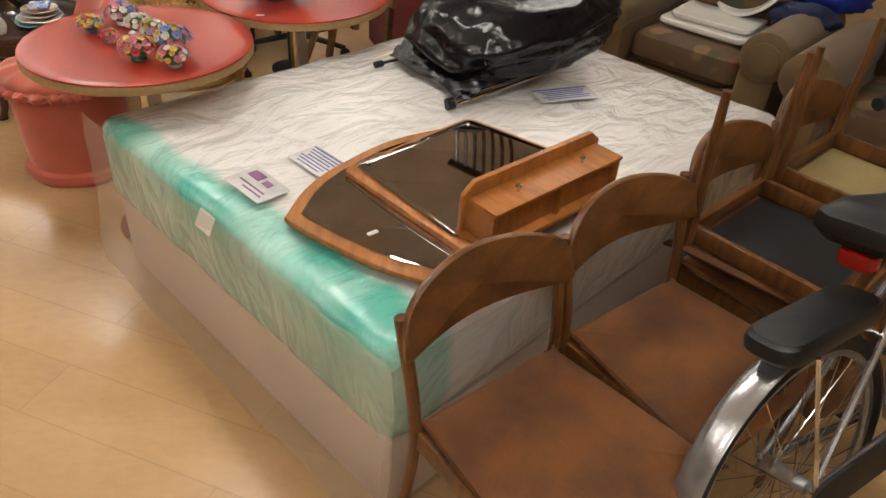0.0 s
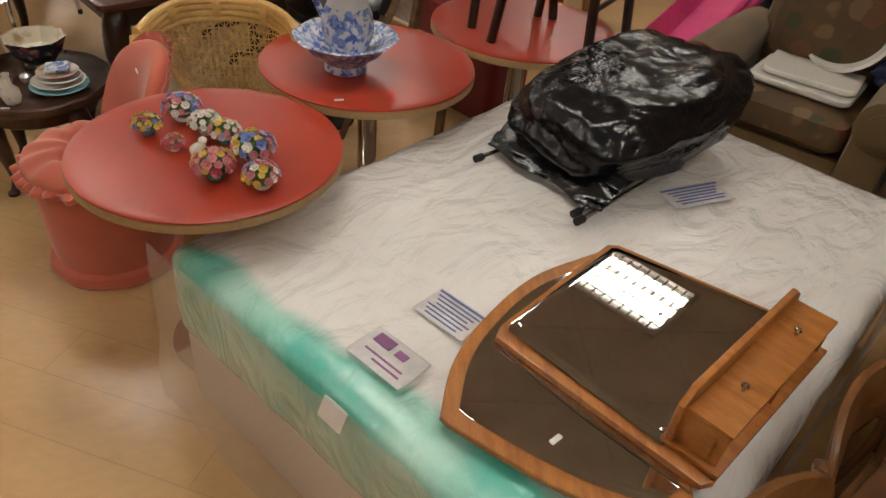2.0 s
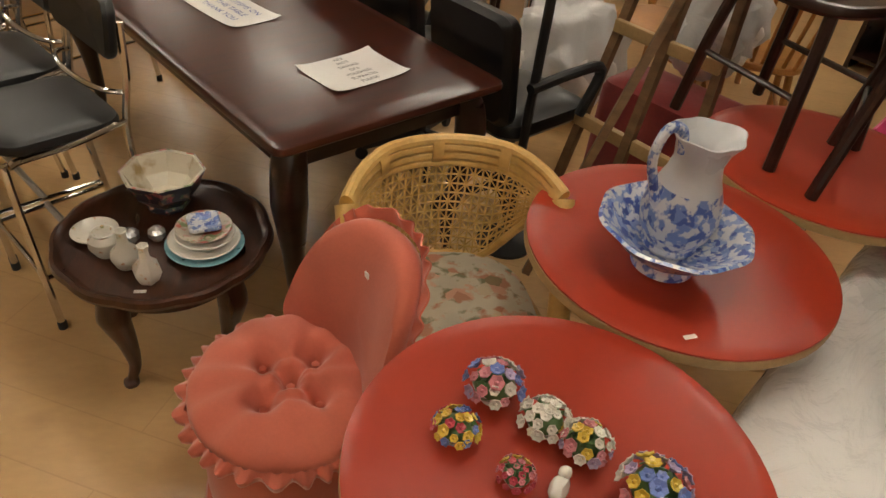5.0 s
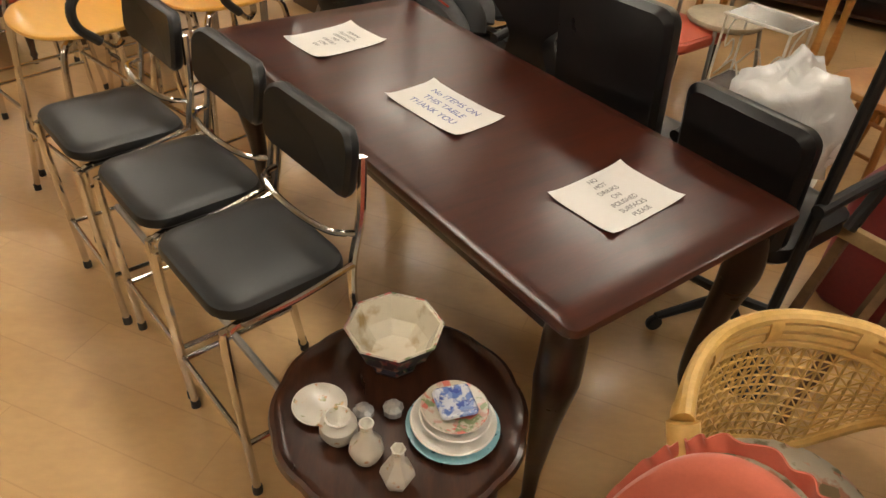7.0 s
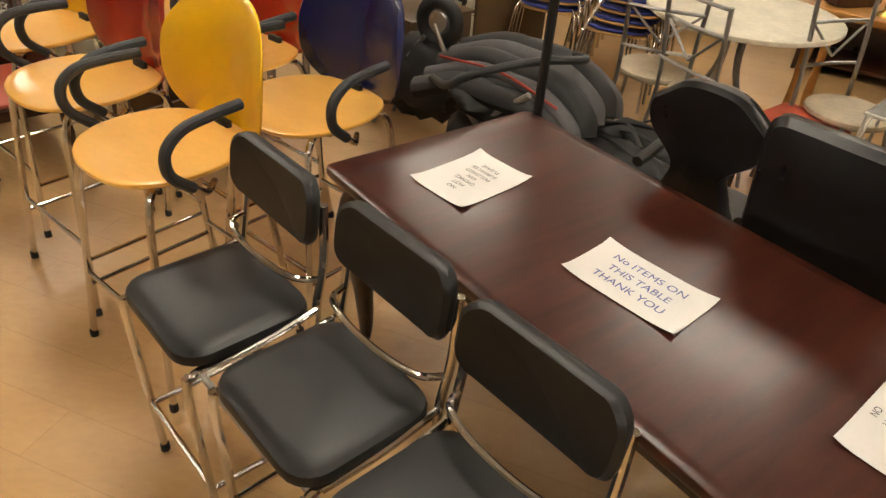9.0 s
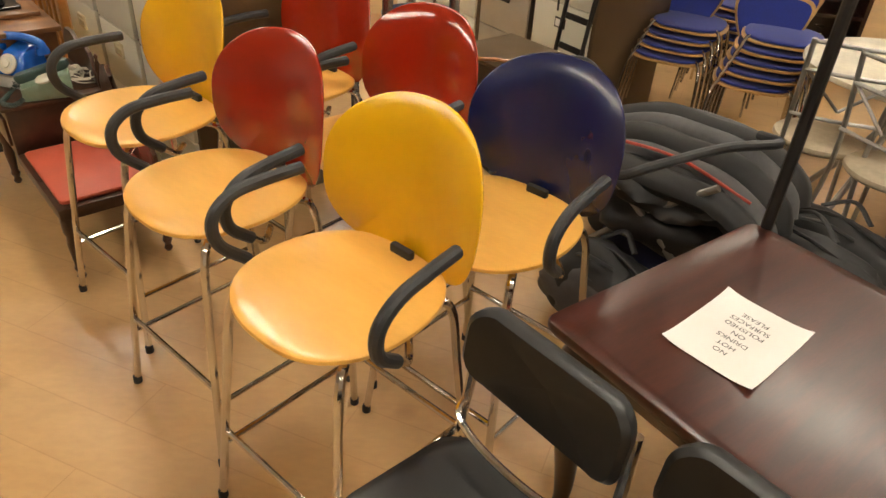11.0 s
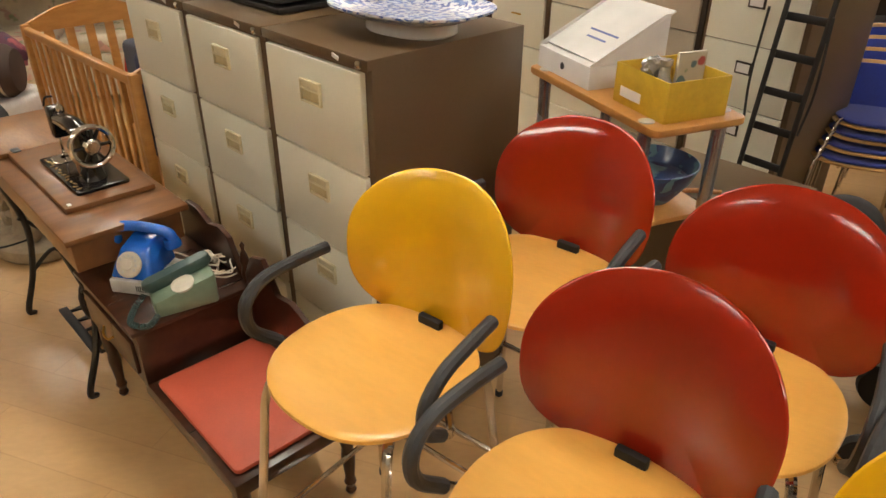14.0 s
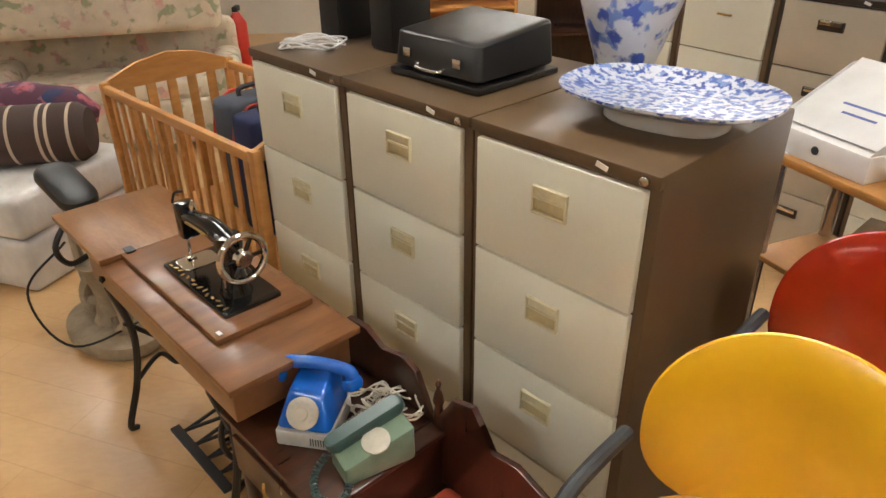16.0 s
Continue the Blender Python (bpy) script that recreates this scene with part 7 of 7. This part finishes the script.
for x, y, z, s, lab in ((-0.42, 4.80, 0.0, 1.15, "clear bag of white stuffing on the floor"), (-0.02, 4.16, 0.54, 0.8, "clear bag of white linen on the red stool")):
    t = thing("polythene_bag", pose(x, y, z, 0, 0, 30), lab, "bag")
    part("filling", blob(0.22 * s, 0.20 * s, 0.22 * s, (0, 0, 0.23 * s), rough=0.25, freq=2, sub=4, flat=-0.22 * s), FILL, t, "white stuffing", 70)
    part("bag_skin", blob(0.24 * s, 0.22 * s, 0.27 * s, (0, 0, 0.28 * s), rough=0.3, freq=2.5, sub=4, seed=3, flat=-0.275 * s), MILKY, t, "milky polythene", 80)


# ---- windsor chairs, chairs on the far red table ----
def windsor(m, material, label):
    t = thing("windsor_chair", m, label, "chair", "spindle-backed chairs")
    part("seat", slab(rounded(0.42, 0.42, 0.1, power=3), 0.42, 0.455, 0.01), material, t)
    for s in (-1, 1):
        for y in (-0.15, 0.15):
            part("leg", tube([(s * 0.14, y, 0.42), (s * 0.165, y * 1.15, 0.25), (s * 0.19, y * 1.3, 0.0)], 0.018, 10, 3), material, t)
        part("stretcher", tube([(s * 0.17, -0.17, 0.2), (s * 0.17, 0.17, 0.2)], 0.01, 8, 1), material, t)
    for k in range(7):
        x = -0.17 + k * 0.34 / 6
        part("spindle", tube([(x * 0.85, 0.18, 0.455), (x * 0.95, 0.22, 0.62), (x, 0.25, 0.72), (x * 1.05, 0.28, 0.92)], 0.010, 8, 3), material, t)
    part("crest_rail", tube([(-0.22, 0.27, 0.93), (0, 0.30, 0.96), (0.22, 0.27, 0.93)], 0.032, 10, 6, flat=0.45), material, t)
    return t


WINDWOOD = mat("orange pine", (0.42, 0.19, 0.05), (0.32, 0.13, 0.035), rough=0.35, scale=5, grain=40, spread=0.15, coat=0.2)
W1 = windsor(pose(0.12, 5.05, 0, 0, 0, -150), WINDWOOD, "orange pine spindle-backed kitchen chair")
copy_thing(W1, pose(0.52, 4.72, 0, 0, 0, 160))
copy_thing(W1, pose(0.55, 5.35, 0, 0, 0, -130))
D1 = windsor(pose(-0.12, 3.40, 0.7005, 0, 0, 25), DARKWOOD, "dark wood spindle-backed chair standing on the red table")
copy_thing(D1, pose(0.12, 3.06, 0.7005, 0, 0, -35) @ Matrix.Identity(4))

# ---- plant stand, red seat, bistro set, blue chairs ----
WHITEIRON = mat("white painted iron", (0.70, 0.67, 0.60), rough=0.45, bump=0.1)
t = thing("plant_stand", pose(-0.33, 5.42, 0, 0, 0, -45), "white wrought iron plant stand with glass shelves", "plant stand")
for x in (-0.16, 0.16):
    for y in (-0.12, 0.12):
        part("leg", tube([(x, y, 0), (x, y, 0.60)], 0.007, 8, 1), WHITEIRON, t)
    part("scroll", tube([(x, 0, 0.30), (x, 0.06, 0.36), (x, 0.03, 0.44), (x, -0.04, 0.42), (x, -0.05, 0.52), (x, 0.03, 0.58)], 0.005, 6, 6), WHITEIRON, t, "scrolled iron")
for z in (0.25, 0.60):
    part("shelf_frame", tube([(-0.17, -0.13, z), (0.17, -0.13, z), (0.17, 0.13, z), (-0.17, 0.13, z)], 0.008, 8, 1, True), WHITEIRON, t)
    part("shelf_glass", box((0.33, 0.25, 0.005), (0, 0, z)), GLASSY, t, "dusty glass shelf")
for y in (-0.12, 0.12):
    part("scroll", tube([(-0.14, y, 0.30), (-0.06, y, 0.40), (0, y, 0.30), (0.06, y, 0.40), (0.14, y, 0.30)], 0.005, 6, 6), WHITEIRON, t, "scrolled iron")
t = thing("padded_stool", pose(-0.66, 5.72, 0, 0, 0, 40), "low stool with worn red padded seat", "stool")
part("seat", slab(rounded(0.44, 0.36, 0.05), 0.36, 0.42, 0.02, 0.02), SEATRED, t, "red padded seat")
for x in (-0.18, 0.18):
    for y in (-0.14, 0.14):
        part("leg", tube([(x, y, 0.37), (x, y, 0.0)], 0.02, 8, 1, r2=0.014), DARKWOOD, t)
CREAMTOP = mat("cream laminate", (0.72, 0.66, 0.52), rough=0.35, bump=0.02)
BEIGEPAD = mat("beige vinyl", (0.50, 0.42, 0.30), rough=0.5, bump=0.05)
t = thing("bistro_table", pose(-0.80, 6.38, 0), "round cream bistro table with grey metal legs", "table")
part("tabletop", slab([(0.50 * math.cos(a / 12), 0.50 * math.sin(a / 12)) for a in range(75)], 0.715, 0.74, 0.005), CREAMTOP, t)
for k in range(4):
    a = radians(90 * k + 30)
    part("leg", tube([(0.06 * math.cos(a), 0.06 * math.sin(a), 0.715), (0.08 * math.cos(a), 0.08 * math.sin(a), 0.4), (0.32 * math.cos(a), 0.32 * math.sin(a), 0.0)], 0.016, 8, 5), DULLMETAL, t)


def bistro_chair(m):
    t = thing("bistro_chair", m, "grey metal bistro chair with beige round seat", "chair", "bistro chairs")
    part("seat", slab([(0.20 * math.cos(a / 7), 0.20 * math.sin(a / 7)) for a in range(44)], 0.44, 0.475, 0.014, 0.01), BEIGEPAD, t, "round beige seat")
    for s in (-1, 1):
        part("back_leg", tube([(s * 0.18, 0.24, 0.95), (s * 0.17, 0.18, 0.46), (s * 0.20, 0.24, 0.0)], 0.011, 8, 4), DULLMETAL, t)
        part("front_leg", tube([(s * 0.14, -0.12, 0.44), (s * 0.18, -0.2, 0.0)], 0.011, 8, 1), DULLMETAL, t)
        part("diagonal", tube([(s * 0.17, 0.225, 0.82), (0, 0.21, 0.66)], 0.007, 6, 1), DULLMETAL, t)
    for z in (0.62, 0.82, 0.94):
        part("back_rail", tube([(-0.178, 0.20 + (z - 0.6) * 0.12, z), (0, 0.215 + (z - 0.6) * 0.12, z), (0.178, 0.20 + (z - 0.6) * 0.12, z)], 0.009, 8, 3), DULLMETAL, t)
    return t


B1 = bistro_chair(pose(-1.24, 6.20, 0, 0, 0, 160))
copy_thing(B1, pose(-1.05, 5.88, 0, 0, 0, 120))
copy_thing(B1, pose(-0.40, 5.80, 0, 0, 0, 20))
ROYAL = mat("royal blue cloth seat", (0.012, 0.028, 0.24), (0.009, 0.02, 0.18), rough=0.8, bump=0.2, grain=150, sheen=0.2)
BEECH = mat("beech ply", (0.50, 0.28, 0.10), rough=0.4, grain=40)


def blue_chair(m):
    t = thing("stacking_chair", m, "chrome-legged stacking chair with royal blue padded seat", "chair", "stacked blue chairs")
    so = rounded(0.44, 0.42, 0.1, power=2.8)
    part("seat_shell", slab(so, 0.43, 0.442, 0.004), BEECH, t, "beech plywood shell")
    part("seat_pad", slab([(x * 0.93, y * 0.93) for x, y in so], 0.4425, 0.46, 0.008, 0.006), ROYAL, t, "royal blue seat pad")
    for nm, mm, k, off in (("back_shell", BEECH, 1.0, 0.0), ("back_pad", ROYAL, 0.92, -0.012)):
        o = bmesh.new()
        bo = [(p.x * k, p.y * k + 0.02) for p in spline([(-0.07, -0.20, 0), (0.07, -0.20, 0), (0.13, -0.09, 0), (0.20, 0.08, 0), (0.18, 0.17, 0), (0, 0.19, 0), (-0.18, 0.17, 0), (-0.20, 0.08, 0), (-0.13, -0.09, 0)], 5, True)]
        slab(bo, -0.005, 0.005, 0.004, bm=o)
        for v in o.verts:
            x, y, z = v.co
            v.co = Vector((x, 0.235 + off + 0.22 * y - z - 0.4 * x * x, 0.64 + y))
        part(nm, merge(bmesh.new(), o), mm, t)
    for s in (-1, 1):
        part("front_leg", tube([(s * 0.10, -0.05, 0.425), (s * 0.20, -0.16, 0.42), (s * 0.235, -0.24, 0.0)], 0.010, 8, 5), CHROME, t)
        part("back_leg", tube([(s * 0.10, 0.05, 0.425), (s * 0.20, 0.16, 0.42), (s * 0.235, 0.26, 0.0)], 0.010, 8, 5), CHROME, t)
    return t


BC = None
for x, y, rz, n in ((-1.66, 7.36, -25, 4), (-1.28, 6.98, -20, 5), (-1.15, 7.85, -30, 4)):
    for k in range(n):
        m = pose(x + 0.03 * k, y + 0.02 * k, 0.055 * k, 0, 0, rz)
        if BC:
            copy_thing(BC, m)
        else:
            BC = blue_chair(m)

# ---- heap beyond the cot: mattresses, bolster, chintz sofas ----
QUILT = mat("white quilted ticking", (0.70, 0.68, 0.66), rough=0.7, bump=0.5, grain=18, depth=0.01, spread=0.05)
solid("mattress", box((1.1, 0.80, 0.22), (0, 0, 0.11), 0.04, seg=3), QUILT, pose(-6.78, 8.10, 0.28, 0, 0, -20), "white quilted single mattress on a base", "mattress")
solid("mattress", box((1.08, 0.78, 0.27), (0, 0, 0.135), 0.03, seg=3), QUILT, pose(-6.78, 8.08, 0.005, 0, 0, -20), "white wrapped mattress base on the floor", "mattress")
STRIPE = mat("brown striped cloth", (0.06, 0.035, 0.028), rough=0.85, bump=0.2, grain=120)
CREAMCLOTH = mat("cream cloth stripe", (0.5, 0.40, 0.30), rough=0.85, bump=0.2)
t = thing("bolster", pose(-6.62, 8.00, 0.5025, 0, 0, 10), "brown bolster with cream and plum stripes", "bolster")
part("body", lathe([(0.0, -0.42), (0.12, -0.41), (0.15, -0.36), (0.15, 0.36), (0.12, 0.41), (0, 0.42)], 32, (0, 0, 0.152), (0, 90, 0)), STRIPE, t)
for x in (-0.3, -0.26, -0.12, 0.06, 0.2, 0.24, 0.34):
    part("stripe", lathe([(0.1505, -0.008), (0.1512, 0), (0.1505, 0.008)], 32, (x, 0, 0.152), (0, 90, 0), cap=False), CREAMCLOTH, t, "cream stripe")
PLUM = patterned("plum floral cloth", (0.10, 0.03, 0.06), [(0.4, 0.1, 0.12), (0.02, 0.03, 0.09), (0.3, 0.12, 0.16)], scale=10, cover=0.45, rough=0.85, coat=0, kind="noise")
solid("cushion", blob(0.45, 0.14, 0.14, (0, 0, 0.14), rough=0.15, sub=3, flat=-0.13), PLUM, pose(-6.70, 8.30, 0.56, 0, 0, 0), "plum and navy floral cushions on the mattress", "cushion", angle=70)


def chintz_sofa(m, label):
    t = thing("sofa", m, label, "sofa", "chintz sofas")
    part("base", box((1.7, 0.80, 0.32), (0, 0, 0.22), 0.05, seg=3), CHINTZ, t)
    part("backrest", box((1.7, 0.22, 0.55), (0, 0.30, 0.55), 0.08, seg=3), CHINTZ, t)
    for s in (-1, 1):
        part("arm", box((0.2, 0.78, 0.40), (s * 0.76, 0, 0.42), 0.08, seg=3), CHINTZ, t)
        part("seat_cushion", box((0.64, 0.56, 0.15), (s * 0.33, -0.08, 0.45), 0.05, seg=3), CHINTZ, t)
        for y in (-0.34, 0.34):
            part("foot", lathe([(0.025, 0), (0.03, 0.06)], 12, (s * 0.75, y, 0)), DARKWOOD, t)
    return t


chintz_sofa(pose(-6.75, 9.75, 0, 0, 0, 14), "faded rose chintz sofa")
c = chintz_sofa(pose(-6.85, 9.85, 1.65, 0, 0, 14) @ pose(0, 0, 0, 180, 0, 0), "faded rose chintz sofa stacked upside down on another")

# ---- stone pedestal foot and a black bag strap beside the sewing table ----
STONE = mat("weathered cast stone", (0.36, 0.29, 0.20), (0.24, 0.19, 0.13), rough=0.85, scale=9, grain=50, bump=0.5, depth=0.004)
t = thing("stone_pedestal", pose(-5.88, 7.20, 0, 0, 0, -40), "weathered cast stone table pedestal with scrolls", "pedestal")
part("plinth", slab([(0.24 * math.cos(a / 7) * 1.15, 0.19 * math.sin(a / 7)) for a in range(44)], 0, 0.075, 0.02, 0.02), STONE, t)
part("column", lathe([(0.10, 0.07), (0.07, 0.12), (0.055, 0.22), (0.08, 0.34), (0.10, 0.38), (0, 0.38)], 18), STONE, t)
for s in (-1, 1):
    part("scroll", tube([(s * 0.05, 0, 0.28), (s * 0.13, -0.02, 0.24), (s * 0.18, -0.03, 0.15), (s * 0.13, -0.04, 0.10), (s * 0.10, -0.03, 0.15)], 0.028, 10, 6), STONE, t, "carved scroll")
t = thing("folded_scooter", pose(-5.98, 7.28, 0, 0, 0, 50), "black folded exercise seat with a strap", "seat")
part("saddle", slab(rounded(0.16, 0.30, 0.06), 0, 0.06, 0.02, 0.01, at=(0, 0, 0.66), rot=(20, 0, 0)), VINYL, t, "black padded saddle")
part("stem", tube([(0, 0.02, 0.66), (0, 0.08, 0.40), (0.02, 0.12, 0.0)], 0.022, 10, 4), DULLMETAL, t)
part("strap", tube([(-0.06, -0.1, 0.60), (-0.16, -0.16, 0.52), (-0.12, -0.14, 0.42), (0.0, -0.05, 0.38)], 0.012, 8, 6), RUBBER, t, "black strap")
part("cable", tube([(-0.1, -0.1, 0.5), (-0.32, -0.2, 0.4), (-0.25, -0.3, 0.15), (0.1, -0.3, 0.12)], 0.005, 6, 8), RUBBER, t)

# ---- fire extinguisher and far furniture ----
EXTRED = mat("extinguisher red", (0.55, 0.03, 0.015), rough=0.3, bump=0.01)
t = thing("fire_extinguisher", pose(-6.35, 11.6, 0), "red fire extinguisher standing on the floor", "fire extinguisher")
part("cylinder", lathe([(0.09, 0), (0.09, 0.50), (0.05, 0.57), (0.03, 0.60), (0, 0.60)], 24), EXTRED, t)
part("valve", box((0.05, 0.14, 0.05), (0, 0.02, 0.63), 0.01), RUBBER, t)


def shelf_unit(m, w, h, d, material, label, name="bookcase"):
    t = thing(name, m, label, "shelving", "far furniture")
    for s in (-1, 1):
        part("side", box((0.03, d, h), (s * w / 2, 0, h / 2), 0.003), material, t)
    for k in range(4):
        part("shelf", box((w - 0.03, d, 0.025), (0, 0, 0.08 + k * (h - 0.10) / 3), 0.003), material, t)
    part("back", box((w - 0.03, 0.01, h - 0.02), (0, d / 2 - 0.006, h / 2), 0), material, t)
    return t


shelf_unit(pose(-4.3, 10.6, 0, 0, 0, 8), 1.0, 1.2, 0.35, PINE, "open pine shelf unit")
shelf_unit(pose(-3.0, 10.9, 0, 0, 0, -5), 1.1, 1.5, 0.40, COFFEEWOOD, "dark wood shelf unit")
shelf_unit(pose(-0.6, 8.9, 0, 0, 0, -12), 1.4, 1.1, 0.45, DARKWOOD, "dark wood sideboard with open shelves", "sideboard")
shelf_unit(pose(0.9, 7.6, 0, 0, 0, -30), 1.3, 1.0, 0.45, COFFEEWOOD, "brown wood sideboard with open shelves", "sideboard")
shelf_unit(pose(2.3, 5.4, 0, 0, 0, -50), 1.3, 1.2, 0.45, DARKWOOD, "dark wood cupboard with open shelves", "cupboard")
t = thing("pine_table", pose(0.15, 6.55, 0, 0, 0, -40), "pine side table with brass ornaments", "table")
part("tabletop", slab(rounded(0.9, 0.55, 0.03), 0.70, 0.735, 0.006), PINE, t)
for x in (-0.38, 0.38):
    for y in (-0.21, 0.21):
        part("leg", lathe([(0.02, 0), (0.03, 0.1), (0.022, 0.3), (0.035, 0.55), (0.035, 0.70)], 12, (x, y, 0)), PINE, t)
for x, y in ((0.0, 6.5), (0.15, 6.62), (0.25, 6.4)):
    solid("brass_candlestick", lathe([(0.045, 0), (0.04, 0.012), (0.012, 0.03), (0.02, 0.06), (0.01, 0.09), (0.016, 0.14), (0.022, 0.16), (0, 0.16)], 18), BRASS, pose(x, y, 0.7355), "small brass candlestick on the pine table", "candlestick", "brass candlesticks")
solid("mantel_clock", slab([(p.x, p.y) for p in spline([(-0.14, 0, 0), (0.14, 0, 0), (0.14, 0.06, 0), (0.07, 0.13, 0), (0, 0.15, 0), (-0.07, 0.13, 0), (-0.14, 0.06, 0)], 4, True)], -0.05, 0.05, 0.008, rot=(90, 0, 0), at=(0, 0, 0.008)), COFFEEWOOD, pose(-0.1, 6.68, 0.7355, 0, 0, 20), "dark wooden mantel clock on the pine table", "clock")
